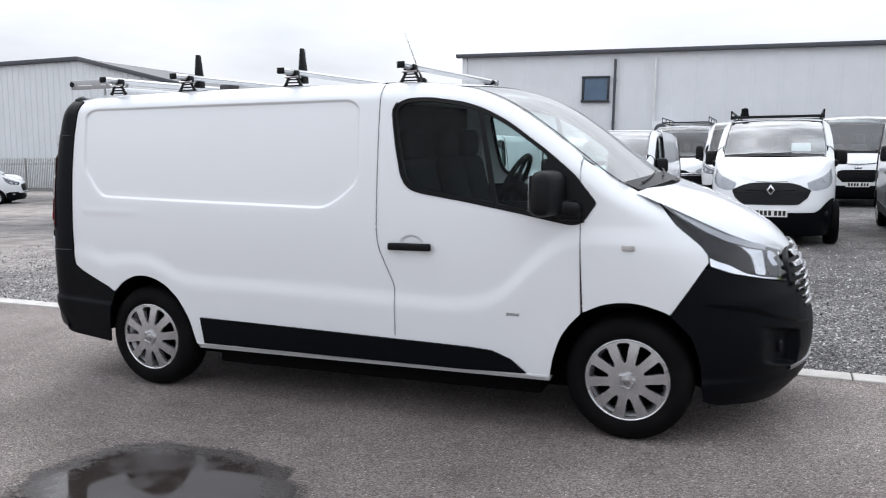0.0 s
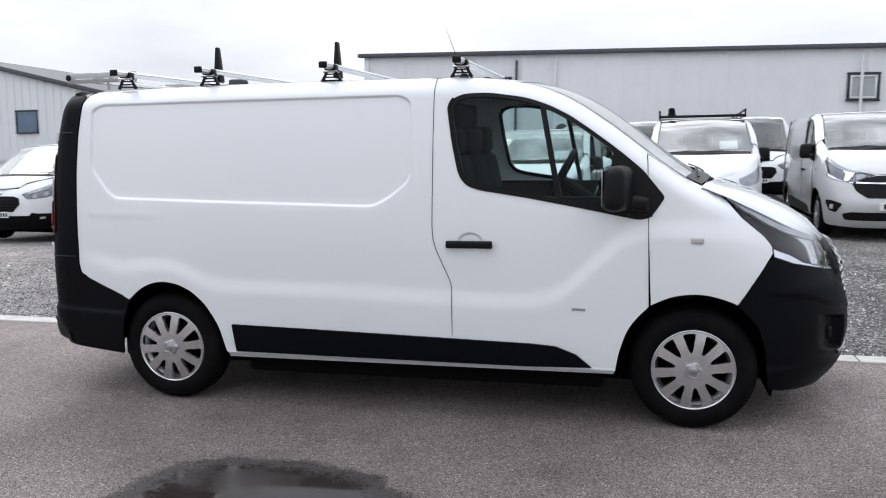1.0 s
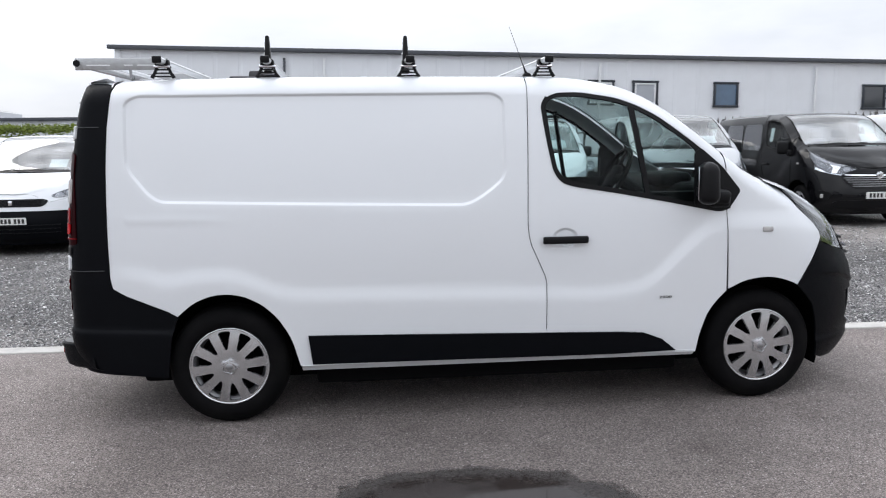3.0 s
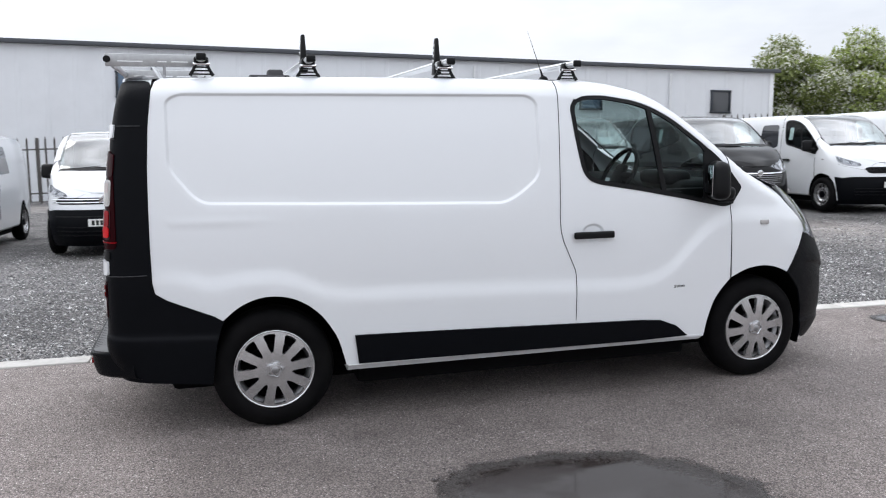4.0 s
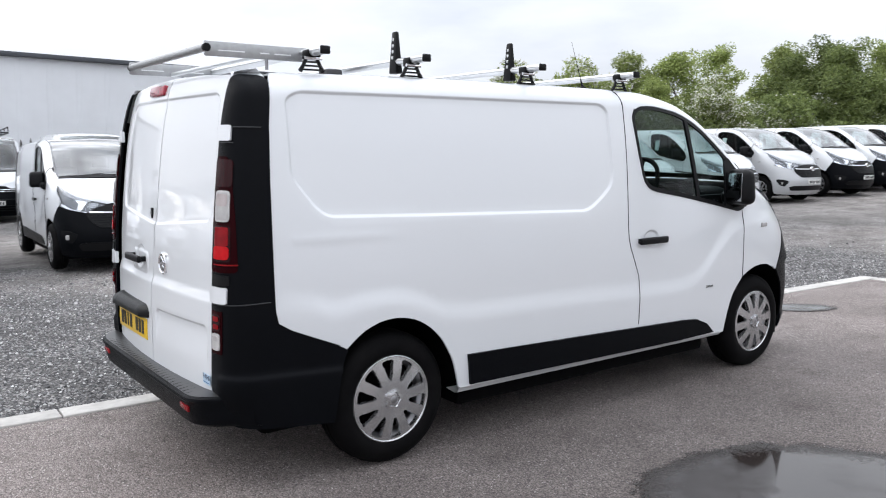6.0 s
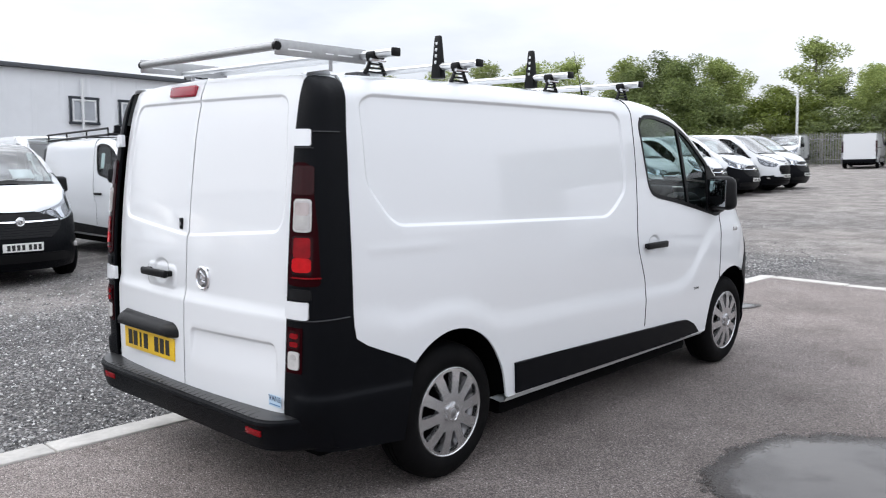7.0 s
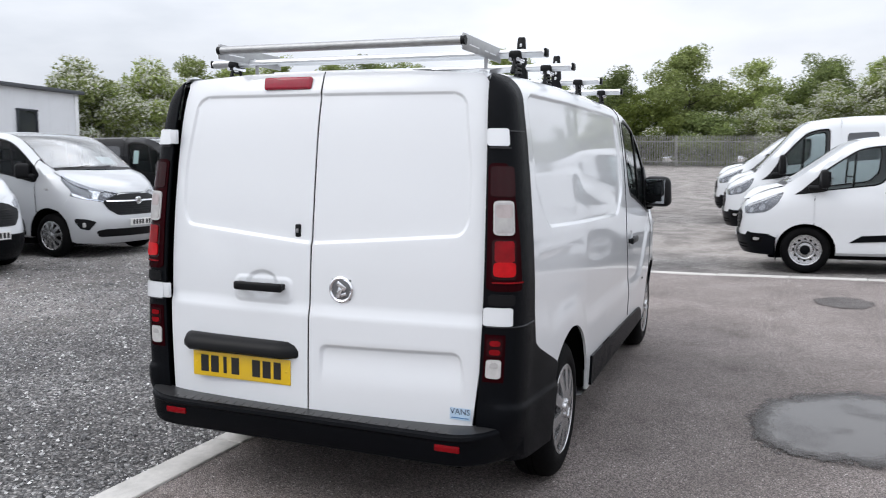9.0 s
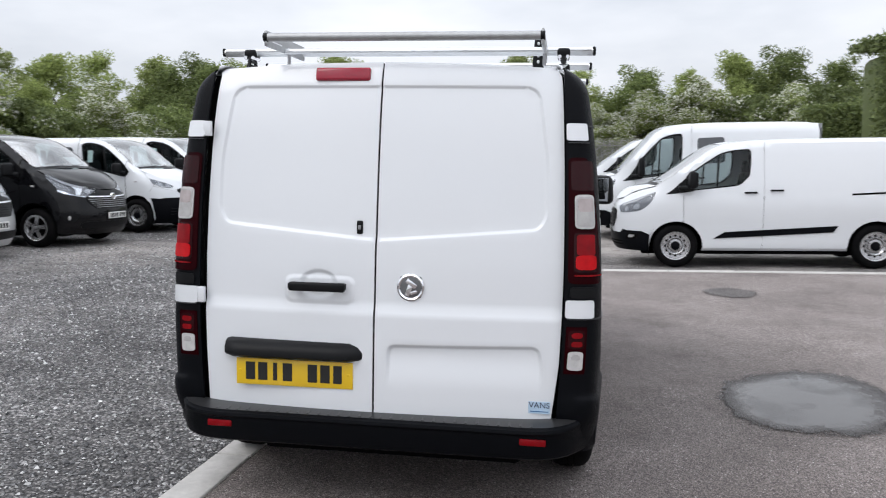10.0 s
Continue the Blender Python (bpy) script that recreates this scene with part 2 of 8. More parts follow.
def dense(line, step, closed=False):
    out = []
    n = len(line)
    for i in range(n if closed else n - 1):
        a, b = line[i], line[(i + 1) % n]
        d = math.dist(a, b)
        k = max(1, int(round(d / step)))
        for j in range(k):
            out.append(tuple(p + (q - p) * j / k for p, q in zip(a, b)))
    if not closed:
        out.append(tuple(line[-1]))
    return out


def rounded(line, radius, n=4, closed=True):
    """Round the corners of a 2D polygon or line."""
    out = []
    m = len(line)
    for i in range(m):
        if not closed and i in (0, m - 1):
            out.append(tuple(line[i]))
            continue
        p, a, b = Vector(line[i]), Vector(line[i - 1]), Vector(line[(i + 1) % m])
        r = min(radius, (a - p).length * 0.45, (b - p).length * 0.45)
        s, e = p + (a - p).normalized() * r, p + (b - p).normalized() * r
        for k in range(n + 1):
            u = k / n
            out.append(tuple(s * (1 - u) ** 2 + p * 2 * u * (1 - u) + e * u * u))
    return out


def inside(pt, poly):
    x, y = pt
    c = False
    j = len(poly) - 1
    for i in range(len(poly)):
        xi, yi = poly[i]
        xj, yj = poly[j]
        if (yi > y) != (yj > y) and x < (xj - xi) * (y - yi) / (yj - yi) + xi:
            c = not c
        j = i
    return c


def line_dist(pts, line, closed):
    """Distance of many points (n, 2) to a polyline."""
    P = np.asarray(pts, float)
    L = np.asarray(line, float)
    A = L if closed else L[:-1]
    B = np.roll(L, -1, 0) if closed else L[1:]
    best = np.full(len(P), 1e9)
    for a, b in zip(A, B):
        d = b - a
        u = np.clip(((P - a) @ d) / max(1e-12, d @ d), 0, 1)
        best = np.minimum(best, np.linalg.norm(P - (a + u[:, None] * d), axis=1))
    return best


def poly_depth(pt, poly):
    """Signed distance of one point to a polygon (n, 2), positive inside."""
    x, y = pt
    B = np.roll(poly, -1, 0)
    d = B - poly
    u = np.clip(((x - poly[:, 0]) * d[:, 0] + (y - poly[:, 1]) * d[:, 1]) / np.maximum(1e-12, (d * d).sum(1)), 0, 1)
    m = math.sqrt(((x - poly[:, 0] - u * d[:, 0]) ** 2 + (y - poly[:, 1] - u * d[:, 1]) ** 2).min())
    c = (poly[:, 1] > y) != (B[:, 1] > y)
    k = (x < d[:, 0] * (y - poly[:, 1]) / np.where(d[:, 1] == 0, 1e-12, d[:, 1]) + poly[:, 0]) & c
    return m if k.sum() % 2 else -m


def offset_ring(poly, off):
    """A closed polygon moved inwards (or outwards) by off, as a closed line."""
    P = [Vector(p) for p in poly]
    c = sum(P, Vector((0, 0))) / len(P)
    out = []
    for i, p in enumerate(P):
        t = (P[(i + 1) % len(P)] - P[i - 1]).normalized()
        n = Vector((-t.y, t.x))
        if n.dot(c - p) < 0:
            n = -n
        out.append(tuple(p + n * off))
    return out + out[:1]


def inside_many(pts, poly):
    P = np.asarray(pts, float)
    c = np.zeros(len(P), bool)
    j = len(poly) - 1
    for i in range(len(poly)):
        (xi, yi), (xj, yj) = poly[i], poly[j]
        if yi != yj:
            hit = ((yi > P[:, 1]) != (yj > P[:, 1])) & (P[:, 0] < (xj - xi) * (P[:, 1] - yi) / (yj - yi) + xi)
            c ^= hit
        j = i
    return c


def sheet(outer, place, step, holes=(), flip=False, rim=0.012, rim_dir=None, lines=(), exact=False):
    """A curved panel: a flat outline with holes, filled with a fine net, laid on the surface place(u, v), with a turned-in rim."""
    rings = [dense(outer, step, True)] + [dense(h, step, True) for h in holes]
    pts, edges = [], []
    for r in rings:
        s = len(pts)
        pts += r
        edges += [(s + i, s + (i + 1) % len(r)) for i in range(len(r))]
    nb = len(pts)
    us, vs = [p[0] for p in rings[0]], [p[1] for p in rings[0]]
    gu = np.arange(min(us) + step / 2, max(us), step)
    gv = np.arange(min(vs) + step / 2, max(vs), step)
    grid = [(u, v) for u in gu for v in gv]
    if grid:
        G = np.array(grid)
        fold = [p for ln in lines for p in dense(ln, step * 0.6)]
        if fold:
            far = np.ones(len(G), bool)
            for ln in lines:
                far &= line_dist(G, ln, False) > step * 0.5
            G = np.concatenate([G[far], np.array(fold)])
        keep = inside_many(G, rings[0])
        for h in rings[1:]:
            keep &= ~inside_many(G, h)
        for r in rings:
            keep &= line_dist(G, r, True) > step * 0.42
        pts += [tuple(p) for p in G[keep]]
    vo, _, fo, *_ = delaunay_2d_cdt([Vector(p) for p in pts], edges, [], 0, 1e-7)
    cen = [tuple(sum((vo[i] for i in f), Vector((0, 0))) / len(f)) for f in fo]
    ok = inside_many(cen, rings[0])
    for h in rings[1:]:
        ok &= ~inside_many(cen, h)
    bm = bmesh.new()
    if exact:
        lay = bm.verts.layers.float_vector.new("surface_normal")
    bv = [bm.verts.new(place(p[0], p[1])) for p in vo]
    if exact:
        for v, p in zip(bv, vo):
            e = 0.002
            du = Vector(place(p[0] + e, p[1])) - Vector(place(p[0] - e, p[1]))
            dv = Vector(place(p[0], p[1] + e)) - Vector(place(p[0], p[1] - e))
            v[lay] = du.cross(dv).normalized() * (-1 if flip else 1)
    for f, k in zip(fo, ok):
        if k:
            try:
                bm.faces.new([bv[i] for i in (reversed(f) if flip else f)])
            except ValueError:
                pass
    for v in [v for v in bm.verts if not v.link_faces]:
        bm.verts.remove(v)
    if rim:
        bm.normal_update()
        normals = {v: v.normal.copy() for v in bm.verts}
        border = [e for e in bm.edges if len(e.link_faces) == 1]
        made = {}
        for e in border:
            for v in e.verts:
                if v not in made:
                    d = Vector(rim_dir) if rim_dir else -normals[v]
                    made[v] = bm.verts.new(v.co + d * rim)
        for e in border:
            f = e.link_faces[0]
            a, b = e.verts
            loop = [l for l in f.loops if l.edge == e][0]
            if loop.vert == a:
                bm.faces.new((b, a, made[a], made[b]))
            else:
                bm.faces.new((a, b, made[b], made[a]))
    return bm


def ribbon(line, place, width, proud=0.001, step=0.03):
    """A thin raised strip along a line (u, v) on a surface."""
    pts = [Vector(p) for p in dense(line, step)]
    vs, fs = [], []
    for i, p in enumerate(pts):
        d = (pts[min(i + 1, len(pts) - 1)] - pts[max(i - 1, 0)]).normalized()
        n = Vector((-d.y, d.x)) * width / 2
        a, b = p + n, p - n
        A, B = Vector(place(a.x, a.y)), Vector(place(b.x, b.y))
        q = p + d * 0.004
        o = (Vector(place(q.x, q.y)) - Vector(place(p.x, p.y))).cross(A - B).normalized() * proud
        vs += [A - o * 3, A + o, B + o, B - o * 3]
        vs[-4:] = [tuple(v) for v in vs[-4:]]
        if i:
            k = 4 * i
            for j in range(3):
                fs.append((k - 4 + j, k - 3 + j, k + 1 + j, k + j))
    return vs, fs


def rbox(size, bevel=0.01, at=(0, 0, 0), seg=2, turn=(0, 0, 0), taper=(1, 1)):
    """A box with rounded edges; taper scales its top in x and y."""
    bm = bmesh.new()
    bmesh.ops.create_cube(bm, size=1)
    for v in bm.verts:
        if v.co.z > 0:
            v.co.x *= taper[0]
            v.co.y *= taper[1]
        v.co = Vector((v.co.x * size[0], v.co.y * size[1], v.co.z * size[2]))
    if bevel:
        bmesh.ops.bevel(bm, geom=bm.edges[:], offset=min(bevel, min(size) * 0.45), segments=seg, affect="EDGES", profile=0.5)
    bmesh.ops.transform(bm, matrix=pose(*at, *turn), verts=bm.verts)
    return bm


def join(*bms):
    """Join several bmeshes into the first."""
    out = bms[0]
    for b in bms[1:]:
        me = bpy.data.meshes.new("tmp")
        b.to_mesh(me)
        b.free()
        out.from_mesh(me)
        bpy.data.meshes.remove(me)
    return out


def lathe(profile, n=32, axis="y"):
    """Turn a profile of (radius, along) round an axis."""
    vs, fs = [], []
    m = len(profile)
    for i in range(n):
        a = 2 * math.pi * i / n
        for r, h in profile:
            c, s = r * math.cos(a), r * math.sin(a)
            vs.append((c, h, s) if axis == "y" else (c, s, h) if axis == "z" else (h, c, s))
    for i in range(n):
        for j in range(m - 1):
            a, b = i * m + j, ((i + 1) % n) * m + j
            fs.append((a, a + 1, b + 1, b))
    return vs, fs


def tube(path, radius, n=8, flat=1.0, caps=True):
    """A tube along 3D points; radius may be a list."""
    P = [Vector(p) for p in path]
    rs = radius if isinstance(radius, (list, tuple)) else [radius] * len(P)
    vs, fs = [], []
    up = Vector((0, 0, 1))
    for i, p in enumerate(P):
        d = (P[min(i + 1, len(P) - 1)] - P[max(i - 1, 0)]).normalized()
        s = d.cross(up)
        s = s.normalized() if s.length > 1e-3 else Vector((1, 0, 0))
        t = s.cross(d).normalized()
        for k in range(n):
            a = 2 * math.pi * k / n
            vs.append(tuple(p + (s * math.cos(a) + t * math.sin(a) * flat) * rs[i]))
    for i in range(len(P) - 1):
        for k in range(n):
            a, b = i * n + k, i * n + (k + 1) % n
            fs.append((a, b, b + n, a + n))
    if caps:
        fs.append(tuple(reversed(range(n))))
        fs.append(tuple(range((len(P) - 1) * n, len(P) * n)))
    return vs, fs


def bm_of(geo):
    bm = bmesh.new()
    vs = [bm.verts.new(v) for v in geo[0]]
    for f in geo[1]:
        try:
            bm.faces.new([vs[i] for i in f])
        except ValueError:
            pass
    return bm


def loft(rows, closed=False, flip=False):
    """Quads between rows of points with the same count."""
    n = len(rows[0])
    vs = [tuple(p) for r in rows for p in r]
    fs = []
    for i in range(len(rows) - 1):
        for j in range(n if closed else n - 1):
            a, b = i * n + j, i * n + (j + 1) % n
            f = (a, b, b + n, a + n)
            fs.append(tuple(reversed(f)) if flip else f)
    return vs, fs


def lettering(text, size, mat, parent, m, name="lettering", extrude=0.0006, align="CENTER"):
    """Raised characters in the built-in font, as a mesh."""
    cu = bpy.data.curves.new(name, "FONT")
    cu.body, cu.size, cu.extrude, cu.align_x, cu.align_y = text, size, extrude, align, "CENTER"
    cu.resolution_u = 3
    tmp = bpy.data.objects.new("tmp_text", cu)
    scene.collection.objects.link(tmp)
    me = bpy.data.meshes.new_from_object(tmp.evaluated_get(bpy.context.evaluated_depsgraph_get()))
    bpy.data.objects.remove(tmp)
    bpy.data.curves.remove(cu)
    me.name = name
    me.materials.clear()
    me.materials.append(mat)
    ob = new(name, me)
    ob.parent = parent
    ob.matrix_local = m
    return ob
# ---------------------------------------------------------------- the mid-size panel van: shape
# Van coordinates: x ahead from the rear axle, y to its left, z up from the ground; half-widths are positive.
HUB_Z, BASE = 0.335, 3.098
W_ROWS = [(0.15, 0.909), (0.25, 0.929), (0.33, 0.939), (0.45, 0.947), (0.6, 0.952), (0.8, 0.958), (1.0, 0.958), (1.2, 0.948), (1.4, 0.932), (1.6, 0.91), (1.75, 0.887), (1.85, 0.87), (2.0, 0.844)]
CREASE = [(-0.8, 0.86), (-0.44, 0.84), (-0.32, 0.80), (-0.14, 0.825), (0.05, 0.82), (0.18, 0.775), (0.32, 0.715), (0.8, 0.70), (1.8, 0.672), (2.2, 0.667),
          (2.4, 0.72), (2.6, 0.90), (2.75, 1.02), (2.95, 1.07), (3.6, 1.02)]
EDGE = [(-0.75, 1.88), (-0.6, 1.908), (-0.06, 1.923), (0.6, 1.929), (1.7, 1.927), (1.9, 1.921), (2.09, 1.899), (2.28, 1.855), (2.47, 1.767), (2.69, 1.616),
        (2.88, 1.468), (3.04, 1.355), (3.2, 1.285), (3.4, 1.20), (3.8, 1.0)]
NOSE = [(0.1, 0.86), (0.16, 0.93), (0.2, 0.99), (0.3, 1.075), (0.45, 1.12), (0.6, 1.115), (0.7, 1.085), (0.85, 1.04), (0.9, 1.01), (1.0, 0.94), (1.1, 0.85), (1.2, 0.72), (1.3, 0.55), (1.4, 0.42)]
XS = [(0.28, -0.33), (0.314, -0.325), (0.5, -0.30), (0.60, -0.27), (0.63, -0.262), (0.70, -0.42), (0.756, -0.55), (0.79, -0.60), (0.85, -0.612), (1.05, -0.614), (1.437, -0.608), (1.659, -0.595), (1.86, -0.57), (1.95, -0.555)]
XR = [(0.3, -0.845), (0.5, -0.845), (0.8, -0.84), (1.05, -0.83), (1.25, -0.815), (1.44, -0.795), (1.66, -0.765), (1.8, -0.735), (1.9, -0.70), (1.95, -0.67)]
PANEL = [(-0.50, 1.79), (-0.44, 1.822), (1.50, 1.826), (1.555, 1.79), (1.562, 1.40), (1.54, 1.345), (1.44, 1.265), (1.34, 1.212), (0.6, 1.231), (-0.33, 1.257), (-0.39, 1.30), (-0.50, 1.44)]
ARCH_R = [(-0.262, 0.63), (-0.178, 0.703), (-0.083, 0.742), (0.0, 0.752), (0.098, 0.738), (0.194, 0.690), (0.274, 0.616), (0.351, 0.491), (0.394, 0.330)]
ARCH_F = [(2.69, 0.318), (2.707, 0.427), (2.751, 0.555), (2.812, 0.635), (2.872, 0.692), (2.979, 0.743), (3.102, 0.758), (3.194, 0.745), (3.287, 0.712), (3.311, 0.699)]
SEAM_B = [(1.693, 1.915), (1.690, 1.6), (1.684, 1.1), (1.690, 1.03), (1.705, 0.973), (1.755, 0.862), (1.783, 0.80), (1.793, 0.76), (1.791, 0.325)]
SEAM_F = [(2.845, 1.485), (2.853, 1.154), (2.862, 0.686)]
WINDOW = [(1.772, 1.76), (1.80, 1.805), (1.86, 1.828), (1.985, 1.832), (2.20, 1.80), (2.325, 1.757), (2.449, 1.693), (2.573, 1.605), (2.698, 1.511), (2.823, 1.404),
          (2.937, 1.262), (2.874, 1.168), (2.813, 1.147), (2.704, 1.168), (2.517, 1.207), (2.204, 1.266), (1.953, 1.306), (1.88, 1.33), (1.838, 1.39), (1.80, 1.568)]
LAMP = [(0.718, 1.272), (0.745, 1.150), (0.689, 1.047), (0.677, 1.002), (0.694, 0.941), (0.602, 0.899), (0.46, 0.862), (0.331, 0.830), (0.263, 0.901),
        (0.158, 0.972), (0.286, 1.018), (0.394, 1.056), (0.501, 1.104), (0.573, 1.164), (0.625, 1.217), (0.688, 1.259)]
FENDER = list(rounded(ARCH_F[4:], 0.05, 3, False)) + [(3.385, 0.81), (3.458, 0.924), (3.484, 0.965), (3.478, 1.002), (3.44, 1.05), (3.322, 1.15), (3.26, 1.225), (3.228, 1.272), (3.12, 1.315), (3.0, 1.38), (2.92, 1.433)] + [(2.845, 1.485), (2.853, 1.154)]
MIRROR = (2.70, 1.034, 1.315)
ARCH_R, ARCH_F = rounded(ARCH_R, 0.05, 3, False), rounded(ARCH_F, 0.05, 3, False)
PANEL_A = np.array(rounded(PANEL, 0.05, 4))


def panel_depth(x, z):
    return -0.0125 * sstep(-0.010, 0.010, poly_depth((x, z), PANEL_A))


def half_width(x, z, relief=True):
    """Half-width of the van's skin at a place of its side view."""
    w = tab(z, W_ROWS)
    c = tab(x, CREASE)
    w += 0.0145 * sstep(c + 0.09, c - 0.03, z) * sstep(-0.85, -0.3, x)
    w -= 0.045 * sstep(0.35, -0.75, x)
    if relief and -0.6 < x < 1.65 and 1.1 < z < 1.9:
        w += panel_depth(x, z)
    if relief and 1.7 < x < 2.05:
        d = math.hypot((x - 1.90) / 0.075, (z - 1.015) / 0.055)
        w -= 0.010 * sstep(1.05, 0.7, d)
    if relief and -0.5 < x < 0.1 and 1.1 < z < 1.2:
        s = 1.157 - (x + 0.47) * 0.03
        w += 0.002 * sstep(s - 0.025, s + 0.003, z) * sstep(s + 0.05, s, z) * sstep(0.1, -0.15, x)
    e = tab(x, EDGE)
    u = (z - (e - 0.115)) / 0.115
    if u > 0:
        w -= 0.125 * (1 - math.sqrt(max(0.0, 1 - min(u, 1.0) ** 2)))
    if x > 2.9:
        k = min(0.999, (x - 2.9) / tab(z, NOSE))
        w *= (1 - k ** 3) ** 0.4545
    return w


def shell(p, z, out=0.0):
    """The nose: p runs from -1 (left flank) through 0 (middle) to 1 (right flank)."""
    L = tab(z, NOSE) + out
    w = tab(z, W_ROWS) + 0.02 * sstep(1.12, 0.98, z) + out
    f = math.pi / 2 * (1 - abs(p))
    s, c = math.sin(f), math.cos(f)
    return Vector((2.9 + L * s ** 0.6667, -math.copysign(w * c ** 0.909, p), z))


def shell_p(x, z):
    k = min(1.0, max(0.0, (x - 2.9) / tab(z, NOSE)))
    return 1 - math.asin(k ** 1.5) / (math.pi / 2)


def screen(x_e, h, sink=0.0):
    """The windscreen: x_e along the pillar, h from -1 to 1 across."""
    z = tab(x_e, EDGE)
    y = (half_width(x_e, z - 0.0005, False)) * h
    return Vector((x_e + 0.10 * (1 - h * h) - sink, -y, z + 0.02 * (1 - h * h) - sink * 0.8))


BON_E = [(0.0, (3.12, 0.85, 1.33)), (0.3, (3.274, 0.852, 1.264)), (0.55, (3.462, 0.772, 1.170)), (0.75, (3.60, 0.676, 1.098)), (0.88, (3.72, 0.53, 1.043)), (1.0, (3.84, 0.27, 0.978))]
BON_C = [(0.0, (3.25, 0, 1.32)), (0.3, (3.44, 0, 1.262)), (0.55, (3.60, 0, 1.192)), (0.75, (3.73, 0, 1.12)), (0.88, (3.81, 0, 1.06)), (1.0, (3.885, 0, 0.972))]


def bonnet(s, h):
    E = [tab(s, [(k, v[i]) for k, v in BON_E]) for i in range(3)]
    C = [tab(s, [(k, v[i]) for k, v in BON_C]) for i in range(3)]
    q = h * h
    drop = 0.02 * max(0.0, abs(h) - 0.85) / 0.15
    return Vector((E[0] * q + C[0] * (1 - q), -E[1] * h, E[2] * q + C[2] * (1 - q) - drop))


def tail(z, u, out=0.0):
    """The rear corner: u from 0 (side panel edge) to 1 (rear door edge), as (x, half-width)."""
    xs, xr = tab(z, XS), tab(z, XR)
    w = half_width(xs, z, False)
    yd = tail_door(z)
    xm = -0.64
    if u < 0.35 and xs > xm:
        q = u / 0.35
        x = xs + (xm - xs) * q
        return Vector((x, half_width(x, z, False) + out))
    if xs > xm:
        q = (u - 0.35) / 0.65
        a = Vector((xm, half_width(xm, z, False)))
    else:
        q = u
        a = Vector((xs, w))
    e = Vector((xr, yd))
    c1, c2 = Vector((xr + 0.040, a.y + 0.004)), Vector((xr - 0.003, a.y - 0.024))
    p = a * (1 - q) ** 3 + c1 * 3 * q * (1 - q) ** 2 + c2 * 3 * q * q * (1 - q) + e * q ** 3
    t = (c1 - a) * 3 * (1 - q) ** 2 + (c2 - c1) * 6 * q * (1 - q) + (e - c2) * 3 * q * q
    n = Vector((t.y, -t.x)).normalized()
    return p + (n if n.y > 0 or n.x < 0 else -n) * out


PLATE_Y, HANDLE_Y = 0.338, 0.236


def tail_door(z):
    return tab(z, [(0.4, 0.746), (0.5, 0.751), (0.8, 0.765), (1.1, 0.769), (1.5, 0.760), (1.8, 0.745), (1.95, 0.728)])


def rear_x(y, z):
    """The rear doors' skin."""
    x = tab(z, XR) - 0.022 + 0.048 * (y / 0.79) ** 2
    return x
